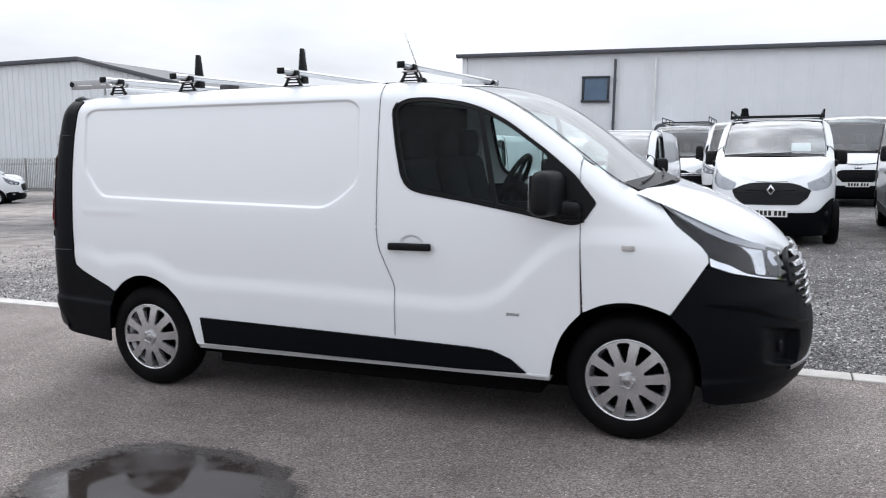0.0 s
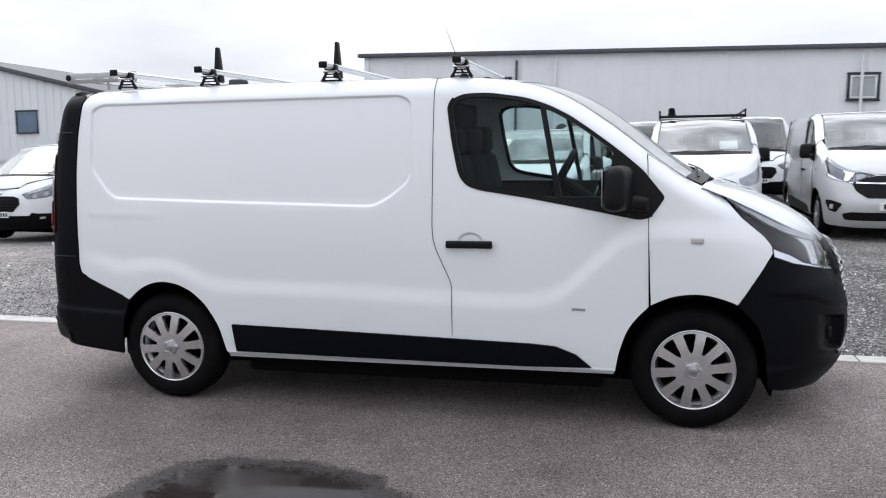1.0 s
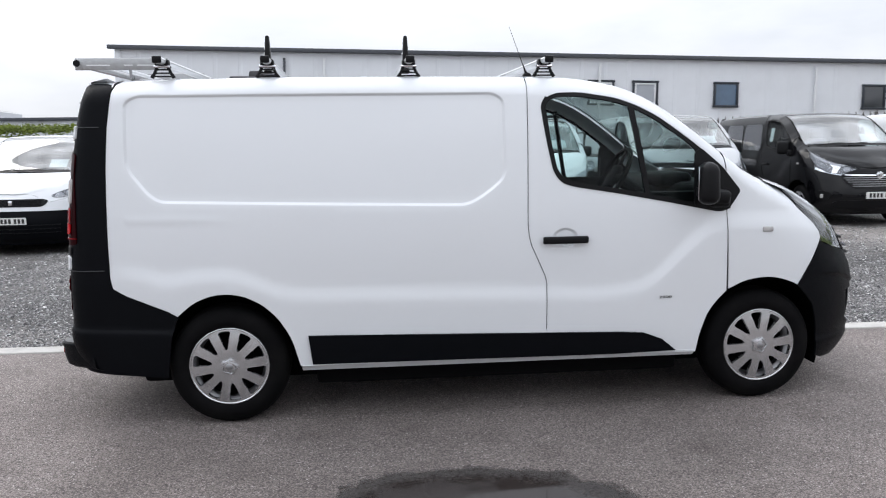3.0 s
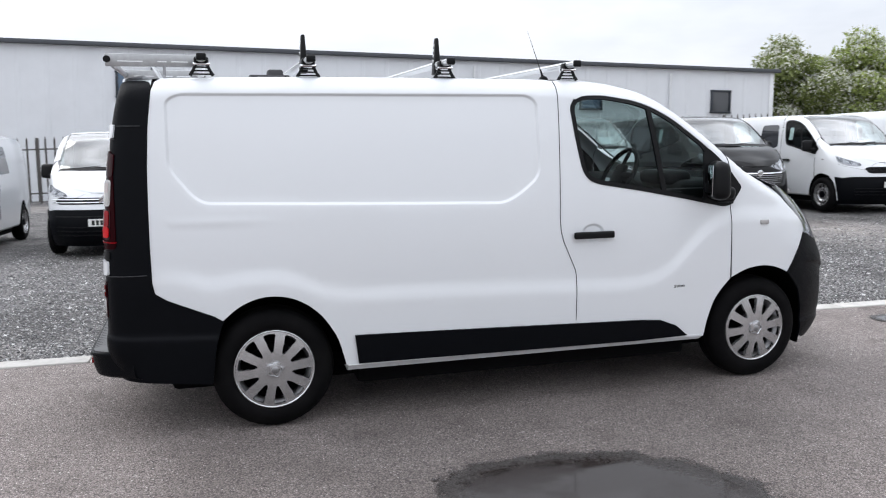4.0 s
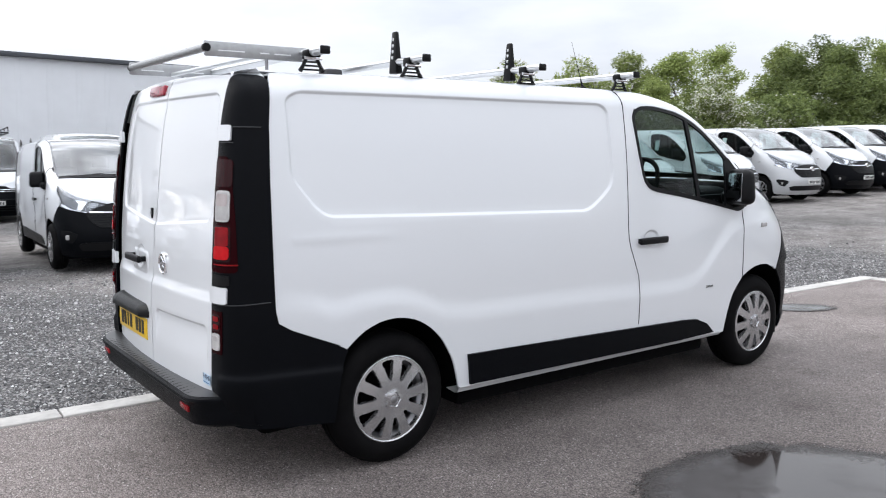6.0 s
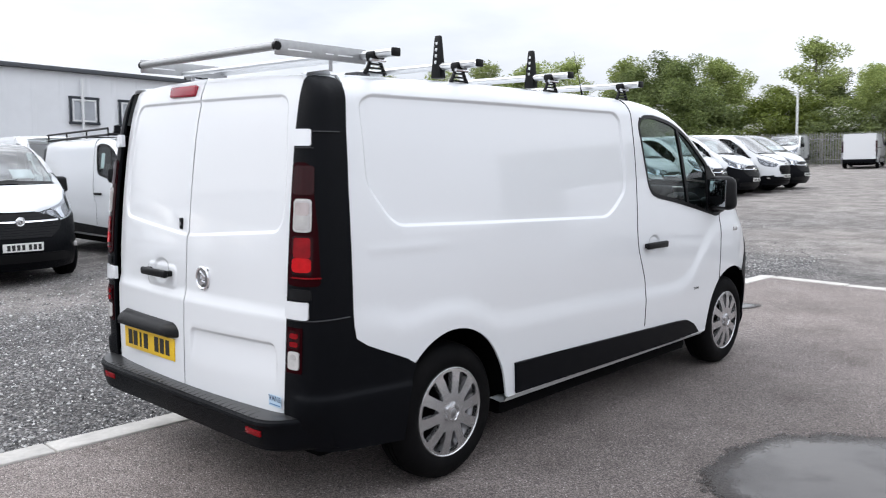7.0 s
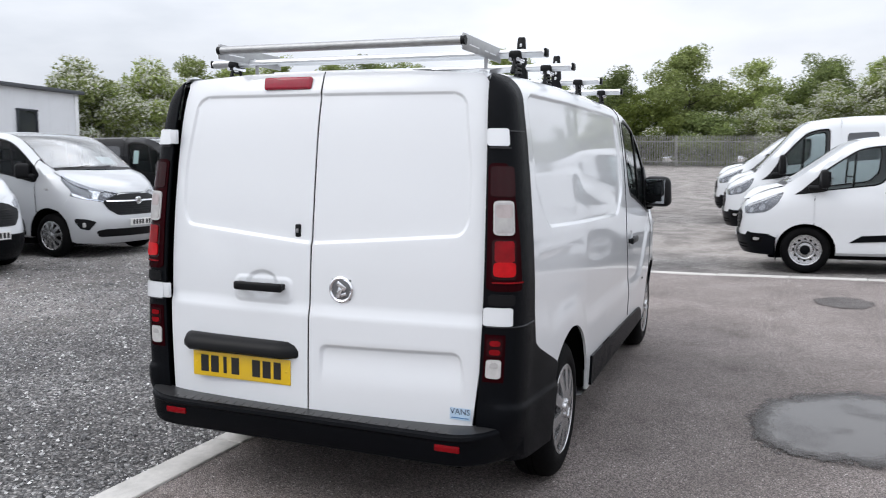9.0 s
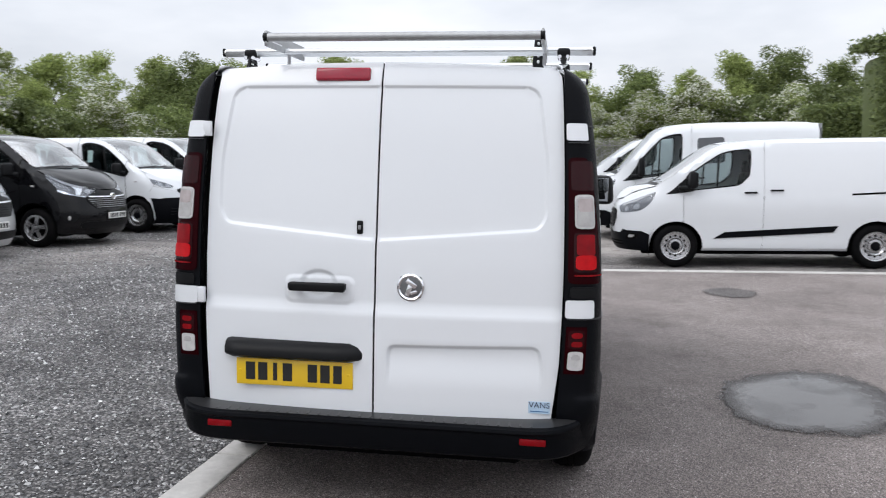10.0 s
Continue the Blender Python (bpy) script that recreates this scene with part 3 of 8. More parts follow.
# ---------------------------------------------------------------- wheels
def make_wheel(parent, x, side, hub_y, kind="cover", radius=0.335, name="wheel"):
    """A wheel: tyre, wheel cover with ten spokes (or a bare steel rim), hub. side: -1 right, 1 left."""
    w = new(name)
    w.empty_display_size = 0.1
    w.parent = parent
    w.location = (x, side * hub_y, radius)
    w.rotation_euler = (0, 0, 0 if side < 0 else math.pi)
    R = radius
    rim = 0.218
    prof = [(rim - 0.004, 0.03), (rim, 0.004), (rim + 0.012, -0.004), (rim + 0.04, -0.010), (R - 0.055, -0.006), (R - 0.028, 0.006), (R - 0.010, 0.024), (R - 0.002, 0.045),
            (R, 0.075), (R - 0.008, 0.076), (R - 0.008, 0.084), (R, 0.085), (R, 0.105), (R - 0.008, 0.106), (R - 0.008, 0.114), (R, 0.115), (R, 0.14), (R - 0.01, 0.17), (R - 0.04, 0.195), (rim, 0.2), (rim - 0.004, 0.17)]
    part("tyre", lathe(prof, 40), M_TYRE, w, "black rubber tyre", sharp=50)
    part("brake_disc", lathe([(0.0, 0.075), (0.13, 0.075), (0.135, 0.08), (0.135, 0.095), (0.19, 0.1), (rim, 0.12)], 24), M_UNDER, w)
    if kind == "steel":
        part("rim", lathe([(0.0, 0.02), (0.05, 0.02), (0.06, 0.035), (0.10, 0.04), (0.125, 0.02), (0.135, 0.02), (0.15, 0.05), (rim - 0.022, 0.045), (rim - 0.015, 0.008), (rim, 0.004), (rim - 0.002, 0.03)], 32), M_COVER, w, "silver steel wheel rim")
        part("hub_cap", lathe([(0.0, 0.004), (0.05, 0.006), (0.066, 0.012), (0.07, 0.03)], 24), M_PLASTIC, w, "black plastic hub cap")
        for k in range(12):
            a = 2 * math.pi * k / 12
            part("rim_hole", rbox((0.034, 0.006, 0.024), 0.008, (0.155 * math.cos(a), 0.047, 0.155 * math.sin(a)), 2, turn=(0, -math.degrees(a) + 90, 0)), M_GAP, w)
        return w
    part("steel_rim", lathe([(0.182, 0.075), (0.184, 0.052), (0.190, 0.044), (rim - 0.010, 0.030)], 40), M_STEEL, w, "grey steel rim behind the cover")
    part("cover_rim", lathe([(rim - 0.010, 0.003), (rim - 0.007, -0.002), (rim - 0.003, -0.0045), (rim + 0.001, -0.003), (rim + 0.003, 0.003), (rim + 0.002, 0.012)], 48), M_COVER, w, "silver wheel cover rim")
    windows, step_a = (10, 2 * math.pi / 10) if kind == "cover" else (5, 2 * math.pi / 5)
    Rc = rim - 0.008
    def polar(r, a):
        return (r * Rc * math.cos(a), r * Rc * math.sin(a))
    holes = []
    for k in range(windows):
        a = (k + 0.5) * step_a + 0.12
        half = [(0.45, 0.0), (0.465, 0.095), (0.51, 0.155), (0.60, 0.205), (0.75, 0.240), (0.88, 0.285), (0.930, 0.278), (0.952, 0.215), (0.960, 0.0)]
        if kind != "cover":
            half = [(0.34, 0.0), (0.37, 0.16), (0.60, 0.28), (0.86, 0.335), (0.91, 0.29), (0.92, 0.0)]
        q_k = 0.98 if kind == "cover" else 1.0
        ring = [polar(r, a + q * q_k * step_a) for r, q in half] + [polar(r, a - q * q_k * step_a) for r, q in reversed(half[1:-1])]
        holes.append(rounded(ring, 0.008, 2))
    dome = [(0.0, -0.012), (0.25, -0.0125), (0.40, -0.013), (0.55, -0.0115), (0.75, -0.008), (0.93, -0.003), (1.0, -0.001)]
    disc = [polar(1.0, q) for q in np.linspace(0, 2 * math.pi, 49)[:-1]]
    face = sheet(disc, lambda u, v: Vector((u, tab(math.hypot(u, v) / Rc, dome), v)), 0.016, holes=holes, rim=0.026 if kind == "cover" else 0.011, rim_dir=(0, 1, 0))
    part("cover_face", face, M_COVER, w, "silver ten-spoke wheel cover" if kind == "cover" else "five-spoke alloy face")
    part("hub_cap", lathe([(0.0, -0.022), (0.022, -0.0215), (0.033, -0.019), (0.036, -0.012)], 24), M_COVER, w, "silver hub cap with round badge")
    if kind == "cover":
        n = 40
        vs, fs = [], []
        for i in range(n):
            a = 2 * math.pi * i / n
            r = 0.045 + 0.005 * math.cos(5 * a)
            vs += [(r * k * math.cos(a), d, r * k * math.sin(a)) for k, d in ((1.06, -0.012), (1.0, -0.024), (0.80, -0.026), (0.72, -0.020))]
        for i in range(n):
            for j in range(3):
                a, b = i * 4 + j, ((i + 1) % n) * 4 + j
                fs.append((a, a + 1, b + 1, b))
        part("hub_ring", (vs, fs), M_COVER, w, "scalloped hub ring")
    part("hub_badge", lathe([(0.0, -0.0235), (0.018, -0.023), (0.024, -0.019)], 16), M_STEEL, w)
    return w


# ---------------------------------------------------------------- the panel van, with all its parts
def build_van(root, style):
    hero = style.get("hero", False)
    step = 0.032 if hero else 0.075
    paint, bump = style.get("paint", M_WHITE), style.get("bumper", M_PLASTIC)
    warp, face = style.get("warp"), style.get("face", "round")

    def vp(name, geo, mat, parent=root, label="", **kw):
        bm = bm_of(geo) if isinstance(geo, tuple) else geo
        if warp:
            for v in bm.verts:
                v.co = Vector(warp(*v.co))
        return part(name, bm, mat, parent, label, **kw)

    W = half_width if hero else (lambda x, z: half_width(x, z, False))
    top_lines = [[(x, tab(x, EDGE) - d) for x in np.arange(-0.5, 2.85, 0.06)] for d in ((0.006, 0.016, 0.03, 0.05, 0.08) if hero else (0.012, 0.035))]
    crease_lines = [[(x, tab(x, CREASE) + d) for x in np.arange(-0.55, 3.4, 0.06)] for d in (0.06, 0.03, 0.0, -0.02)] if hero else []
    panel_lines = []
    if hero:
        panel_lines = [offset_ring(rounded(PANEL, 0.05, 4), off) for off in (-0.010, -0.005, 0.0, 0.005, 0.010)]
    for s in (-1, 1):
        def side(x, z, out=0.0, s=s):
            return Vector((x, s * (W(x, z) + out), z))
        flip = s > 0
        word = "right" if s < 0 else "left"
        top = [(x, tab(x, EDGE) - 0.002) for x in np.arange(-0.52, 1.69, 0.09)]
        rear_edge = [(tab(z, XS) + 0.004, z) for z in (0.66, 0.70, 0.74, 0.77, 0.79, 0.82, 0.9, 1.05, 1.25, 1.437, 1.55, 1.659, 1.75, 1.84)] + [(-0.55, 1.888)]
        outline = rear_edge + top + SEAM_B + [(1.2, 0.328), (0.404, 0.332)] + list(reversed(ARCH_R))
        vp("side_panel", sheet(outline, side, step, flip=flip, lines=top_lines + crease_lines + panel_lines, exact=hero), paint)
        # cab door with its window opening
        up = [(x, tab(x, EDGE) - 0.002) for x in np.arange(1.75, 2.84, 0.06)]
        dish_lines = [[(1.90 + 0.075 * k * math.cos(a), 1.015 + 0.055 * k * math.sin(a)) for a in np.linspace(0, 2 * math.pi, 29)] for k in (0.4, 0.68, 0.8, 0.92, 1.06)] if hero else []
        door_line = list(reversed(SEAM_B)) + up + [SEAM_F[0]] + SEAM_F[1:] + list(reversed([p for p in ARCH_F if p[0] < 2.855]))
        door = vp("cab_door", sheet(door_line, side, step, holes=[rounded(WINDOW, 0.05, 3)], flip=flip, lines=top_lines + crease_lines + dish_lines, exact=hero), paint)
        vp("front_wing", sheet(FENDER, side, step, flip=flip, lines=crease_lines, exact=hero), paint)
        # black shut lines
        for ln in (SEAM_B[:-1] + [(1.792, 0.49)], SEAM_F):
            vp("door_seal", ribbon(ln, lambda a, b: side(a, b, 0.001), 0.0026 if hero else 0.006, 0.0022, 0.015), M_GAP)
        # window: frame, two panes, bar, mirror triangle
        sink = lambda x, z: side(x, z, -0.012)
        inner = [(1.797, 1.755), (1.82, 1.787), (1.868, 1.806), (1.985, 1.810), (2.195, 1.778), (2.315, 1.737), (2.437, 1.673), (2.56, 1.586), (2.68, 1.497), (2.68, 1.192), (2.52, 1.228), (2.206, 1.287), (1.96, 1.327), (1.895, 1.349), (1.858, 1.40), (1.822, 1.57)]
        inner = rounded(inner, 0.05, 3)
        vp("window_frame", sheet(rounded(WINDOW, 0.05, 3), lambda x, z: side(x, z, -0.004), step, holes=[inner], flip=flip), M_SATIN, door, "gloss black window surround")
        vp("window_glass", sheet(inner, sink, 0.08, flip=flip, rim=0), M_GLASS, door, "tinted door glass")
        vp("window_bar", ribbon([(2.288, 1.772), (2.388, 1.238)], lambda a, b: side(a, b, -0.009), 0.030, 0.004), M_SATIN, door)
        vp("window_seal", ribbon(rounded(WINDOW[11:] + WINDOW[:2], 0.06, 4, False), lambda a, b: side(a, b), 0.012, 0.004), M_SATIN, door)
        tri = [(2.66, 1.482), (2.698, 1.511), (2.823, 1.404), (2.937, 1.262), (2.874, 1.168), (2.813, 1.147), (2.704, 1.168), (2.66, 1.178)]
        vp("mirror_triangle", sheet(rounded(tri, 0.02), lambda x, z: side(x, z, 0.004), 0.05, flip=flip, rim=0.01), M_SATIN, door, "black mirror triangle")
        # handle with its dish
        handle = join(rbox((0.262, 0.022, 0.042), 0.010, (1.897, s * (half_width(1.9, 1.004) + 0.034), 1.004), 3), rbox((0.03, 0.03, 0.03), 0.006, (1.79, s * (half_width(1.9, 1.004) + 0.012), 1.004)), rbox((0.03, 0.03, 0.03), 0.006, (2.0, s * (half_width(1.9, 1.004) + 0.012), 1.004)))
        vp("door_handle", handle, M_SATIN, door, "black plastic door handle")
        if style.get("crew"):
            for xa, xb in ((0.86, 1.56), (0.02, 0.72)):
                ring = rounded([(xa, 1.27), (xb, 1.25), (xb + 0.06, 1.30), (xb + 0.04, 1.72), (xb - 0.04, 1.755), (xa + 0.05, 1.755), (xa, 1.70)], 0.05)
                vp("crew_window", sheet(ring, lambda x, z: side(x, z, 0.004), 0.1, flip=flip, rim=0.008), M_WINDARK, root, "dark tinted side window")
        # sill trim and sill
        sill = [(0.442, 0.503), (1.2, 0.485), (2.24, 0.457), (2.37, 0.447), (2.48, 0.405), (2.565, 0.335), (2.2, 0.327), (0.462, 0.338)]
        if style.get("sill", True):
            vp("sill_trim", sheet(sill, lambda x, z: side(x, z, 0.014), 0.04, flip=flip, rim=0.018), bump if bump is M_PLASTIC else M_PLASTIC, root, "black plastic sill strip")
        vp("sill", loft([[side(x, 0.335, 0.001), side(x, 0.328, 0.003), side(x, 0.322, -0.006), side(x, 0.296, -0.022), side(x, 0.290, -0.045), side(x, 0.30, -0.12)] for x in np.linspace(0.402, 2.682, 24)], flip=s > 0), paint)
        # mirror
        at = Vector((MIRROR[0], s * MIRROR[1], MIRROR[2]))
        mirror = thing_part("door_mirror", root)
        back = Vector((-math.cos(radians(20)), s * -math.sin(radians(20)), 0)) * 0.056
        hs = join(rbox((0.125, 0.235, 0.235), 0.052, at, 4, turn=(0, 0, 20 * s), taper=(0.86, 0.9)), rbox((0.11, 0.16, 0.09), 0.035, (at.x + 0.06, s * (MIRROR[1] - 0.10), at.z - 0.08), 3, turn=(0, 0, 20 * s)))
        vp("mirror_housing", hs, M_SATIN, mirror, "black plastic mirror housing")
        arm = join(rbox((0.17, 0.13, 0.085), 0.03, (2.775, s * 0.945, 1.235), 3, turn=(0, 8, 0)), rbox((0.12, 0.12, 0.05), 0.02, (2.80, s * 0.935, 1.195), 3))
        vp("mirror_arm", arm, M_SATIN, mirror)
        vp("mirror_glass", rbox((0.006, 0.18, 0.185), 0.02, at + back, 2, turn=(0, 0, 20 * s)), M_MIRROR, mirror, "mirror glass")
        # side indicator
        vp("indicator", rbox((0.064, 0.014, 0.030), 0.0145, (3.10, s * (half_width(3.10, 1.037, False) + 0.003), 1.037), 3), M_CLEARLENS, root, "clear side indicator")
        # rear corner: body and black trim with a rounded top
        zs = list(np.arange(0.34, 1.86, 0.03 if hero else 0.09)) + [1.865, 1.88, 1.89, 1.898, 1.905]
        us = np.linspace(0, 1, 21 if hero else 9)
        zb = [z for z in zs if z > 1.70]
        rows = [[Vector((tail(z, u, -0.006).x, s * tail(z, u, -0.006).y, z)) for u in us] for z in zb]
        cap = [[Vector((tail(1.905, u).x * (1 - k) + -0.60 * k + 0.0, s * (tail(1.905, u).y * (1 - k) + 0.76 * k), 1.905 + 0.018 * k)) for u in us] for k in (0.25, 0.6, 1.0)]
        vp("corner_panel", loft(rows + cap, flip=s < 0), paint)
        trim = [(0.0, z) for z in np.arange(0.285, 1.86, 0.063)] + [(0.005, 1.872), (0.04, 1.887), (0.15, 1.894), (0.42, 1.896), (0.6, 1.895), (0.80, 1.890), (0.93, 1.876), (0.985, 1.855), (1.0, 1.82)] + [(1.0, z) for z in np.arange(1.76, 0.36, -0.06)] + [(0.85, 0.345), (0.5, 0.325)]
        def trim_at(a, z, s=s):
            u = min(1, max(0, a / 0.3))
            fold = 0.545 + 0.03 * u / 0.83
            p = tail(z, u, 0.006 + 0.013 * sstep(fold + 0.012, fold - 0.012, z) * sstep(1.0, 0.8, u) - 0.06 * sstep(0.52, 0.30, z) * sstep(0.3, 0.75, u))
            return Vector((p.x, s * p.y, z))
        vp("rear_pillar", sheet([(u * 0.3, z) for u, z in trim], trim_at, 0.02 if hero else 0.09, flip=s < 0, rim=0.014, lines=[[(0.01, 0.545 + o), (0.25, 0.575 + o)] for o in (-0.014, -0.004, 0.004, 0.014)] if hero else ()), style.get("pillar", M_PLASTIC), root, "black plastic rear corner trim" if hero else "")
        for ww, xx in (("rear", 0.0), ("front", BASE)):
            make_wheel(root, warp(xx, 0.9, 0.335)[0] if warp else xx, s, 0.919, style.get("wheel", "cover"))
            arc = [(xx + 0.43 * math.cos(a), 0.335 + 0.43 * math.sin(a)) for a in np.linspace(-0.36 if xx > 1 else 0.0, math.pi, 19)]
            rows = [[Vector((px, s * min(yy, half_width(px, max(pz, 0.3), False) - 0.02), pz)) for px, pz in arc] for yy in (0.93, 0.8, 0.6, 0.5)]
            rows.append([Vector((xx, s * 0.5, 0.335)) for _ in arc])
            vp("wheel_arch_liner", loft(rows), M_UNDER, root)
        if not hero:
            vp("price_card", rbox((0.12, 0.004, 0.25), 0.001, (1.97, s * (half_width(2.0, 1.55, False) - 0.03), 1.545), 1, turn=(s * 9, 0, 0)), M_PAPER, door, "white paper price card")
    # roof
    def roof_at(x, h):
        z = tab(x, EDGE)
        return Vector((x + (0.10 * (1 - h * h) if x > 1.9 else 0) * sstep(1.85, 2.1, x), -half_width(x, z - 0.0005, False) * h, z + 0.02 * (1 - h * h)))
    xsr = np.concatenate([np.linspace(-0.68, 1.9, 22 if hero else 9), np.linspace(1.95, 2.13, 5)])
    hs = np.concatenate([[-1.0, -0.985, -0.96], np.linspace(-0.92, 0.92, 19 if hero else 9), [0.96, 0.985, 1.0]])
    def roof_pt(x, h):
        p = roof_at(x, h)
        if x < -0.45:
            p.x += -0.03 * (1 - h * h) * sstep(-0.45, -0.68, x)
            p.z -= 0.03 * sstep(-0.5, -0.68, x) ** 2
        return p
    vp("roof", loft([[roof_pt(x, h) for h in hs] for x in xsr]), paint)
    # windscreen with black edge
    xe = np.linspace(2.13, 3.10, 14)
    vp("windscreen", loft([[screen(x, h, 0.004) for h in np.linspace(-0.985, 0.985, 17)] for x in xe]), M_SCREEN if hero else style.get("screen", M_SCREENB), root, "raked windscreen")
    if not hero and face != "chevron":
        at, ahead = screen(2.86, -0.52, 0.03), screen(2.90, -0.52, 0.03) - screen(2.80, -0.52, 0.03)
        vp("windscreen_card", rbox((0.21, 0.30, 0.004), 0.001, at, 1, turn=(0, math.degrees(math.atan2(-ahead.z, ahead.x)), 0)), M_PAPER, root, "white paper card behind the windscreen")
    for s in (-1, 1):
        vp("windscreen_pillar", loft([[screen(x, s * h) for h in (0.988, 0.994, 1.0)] for x in xe], flip=s < 0), paint)
        vp("windscreen_seal", loft([[screen(x, s * h, -0.002) for h in ((0.972, 0.992) if hero else (0.984, 0.991))] for x in xe], flip=s < 0), M_GAP)
    vp("cowl", loft([[screen(x, h, -0.004) for h in np.linspace(-0.97, 0.97, 15)] for x in (3.035, 3.06, 3.085, 3.12)]), M_SATIN, root, "black scuttle panel")
    for sy in (0.0, 0.55):
        pts = [screen(3.075 - 0.010 * k, (0.80 - sy) - 0.12 * k, -0.013) for k in range(6)]
        vp("wiper", tube(pts, 0.005, 6), M_SATIN, root, "black wiper arm")
    # bonnet
    vp("bonnet", loft([[bonnet(t, h) for h in np.linspace(-1, 1, 25 if hero else 15)] for t in np.linspace(0, 1, 14)], flip=False), paint)
    # headlamps
    for s in (-1, 1):
        def lampside(p, zz, o=0.0, s=s):
            v = shell(p, zz / 0.5, o)
            return Vector((v.x, v.y * -s, v.z))
        def lamp_sheet(ring, o, st, rim):
            return sheet([(p, z * 0.5) for p, z in ring], lambda p, z: lampside(p, z, o), st, flip=s < 0, rim=rim, exact=hero and rim == 0)
        hl = thing_part("headlamp", root)
        if face in ("lion", "chevron", "diamond"):
            vp("nose_panel", lamp_sheet(LAMP, 0.0, 0.04, 0.0), paint, root)
            slim_lamp = rounded([(0.735, 1.115), (0.62, 1.065), (0.50, 1.015), (0.40, 0.965), (0.375, 0.925), (0.45, 0.900), (0.60, 0.925), (0.70, 0.985)], 0.03)
            if face == "diamond":
                slim_lamp = rounded([(0.735, 1.150), (0.66, 1.095), (0.56, 1.045), (0.42, 0.990), (0.335, 0.950), (0.365, 0.855), (0.47, 0.840), (0.63, 0.872), (0.72, 0.945)], 0.02)
            vp("lamp_body", lamp_sheet(slim_lamp, 0.004, 0.03, 0.012), M_LAMPTOP if face == "diamond" else M_LAMPMID, hl, "grey headlamp bezel")
            for c0, z0 in ((0.47, 0.950), (0.59, 0.985)):
                vp("lamp_reflector", lamp_sheet([(c0 + 0.045 * math.cos(a), z0 + 0.035 * math.sin(a)) for a in np.linspace(0, 2 * math.pi, 17)[:-1]], 0.009, 0.02, 0.006), M_LAMPTOP, hl, "silver headlamp reflector")
            vp("lamp_strip", lamp_sheet([(0.39, 0.928), (0.45, 0.910), (0.60, 0.935), (0.69, 0.985), (0.675, 0.995), (0.60, 0.950), (0.46, 0.925)], 0.009, 0.02, 0.006), M_CLEARRIM, hl, "white daytime lamp strip")
            vp("lamp_cover", lamp_sheet(slim_lamp, 0.014, 0.03, 0.0), M_LENS, hl, "clear headlamp cover")
            continue
        vp("lamp_body", lamp_sheet(LAMP, -0.035, 0.03, 0.0), M_LAMPDARK if hero else M_LAMPMID, hl, "dark headlamp bezel")
        # pale band along the top: the cover's sky reflection put into colour
        vp("lamp_shade", lamp_sheet(rounded([(0.713, 1.258), (0.683, 1.246), (0.625, 1.205), (0.573, 1.152), (0.501, 1.092), (0.41, 1.050), (0.30, 1.012), (0.33, 0.992), (0.44, 1.020), (0.55, 1.062), (0.62, 1.11), (0.69, 1.19)], 0.01), -0.012, 0.02, 0.012), M_LAMPTOP, hl, "pale grey upper bezel")
        vp("lamp_reflector", lamp_sheet(rounded([(0.515, 1.075), (0.50, 1.095), (0.42, 1.05), (0.33, 1.02), (0.375, 0.965), (0.43, 0.875), (0.485, 0.885), (0.45, 0.98)], 0.02), -0.018, 0.02, 0.012), M_LAMPIN, hl, "silver headlamp reflector")
        vp("lamp_reflector", lamp_sheet(rounded([(0.30, 0.99), (0.25, 0.965), (0.29, 0.905), (0.345, 0.91), (0.345, 0.96)], 0.03), -0.02, 0.02, 0.012), M_CHROME if hero else M_LAMPTOP, hl, "chrome headlamp projector" if hero else "grey headlamp projector")
        vp("lamp_strip", lamp_sheet([(0.672, 0.985), (0.655, 0.972), (0.60, 0.945), (0.545, 0.90), (0.47, 0.875), (0.36, 0.852), (0.335, 0.838), (0.46, 0.866), (0.602, 0.905), (0.682, 0.945)], -0.008, 0.02, 0.01), M_CHROME, hl, "chrome lower lamp strip")
        vp("lamp_cover", lamp_sheet(LAMP, 0.001, 0.03, 0.0), M_LENS, hl, "clear headlamp cover")
    # front bumper
    right = [(0.0, 0.20), (0.35, 0.20), (shell_p(3.53, 0.222), 0.222), (shell_p(3.472, 0.245), 0.245), (shell_p(3.468, 0.32), 0.32), (shell_p(3.462, 0.44), 0.44), (shell_p(3.42, 0.58), 0.58),
             (shell_p(3.311, 0.699), 0.699), (shell_p(3.385, 0.81), 0.81), (shell_p(3.458, 0.924), 0.924), (0.694, 0.938), (0.602, 0.896), (0.46, 0.859), (0.331, 0.827), (0.263, 0.898), (0.158, 0.968), (0.0, 0.97)]
    ring = right + [(-p, z) for p, z in reversed(right[1:-1])]
    sc = 0.5
    def bumper_at(p, z):
        z /= sc
        a, o = abs(p), 0.0
        if hero:
            ridge = tab(a, [(0.1, 0.585), (0.25, 0.60), (0.45, 0.66), (0.57, 0.712), (0.75, 0.75)])
            o += 0.016 * sstep(ridge - 0.008, ridge + 0.02, z) * sstep(0.12, 0.3, a) * sstep(0.8, 0.6, a) * sstep(0.86, 0.74, z)
            lean = 0.25 * (a - 0.45)
            o -= 0.050 * sstep(0.56, 0.41, a) * sstep(0.30, 0.335, a) * sstep(0.405, 0.435, z - lean) * sstep(0.615, 0.585, z - lean)
            o += 0.012 * sstep(0.36, 0.33, z)
        return shell(p, z, o)
    fold_lines = []
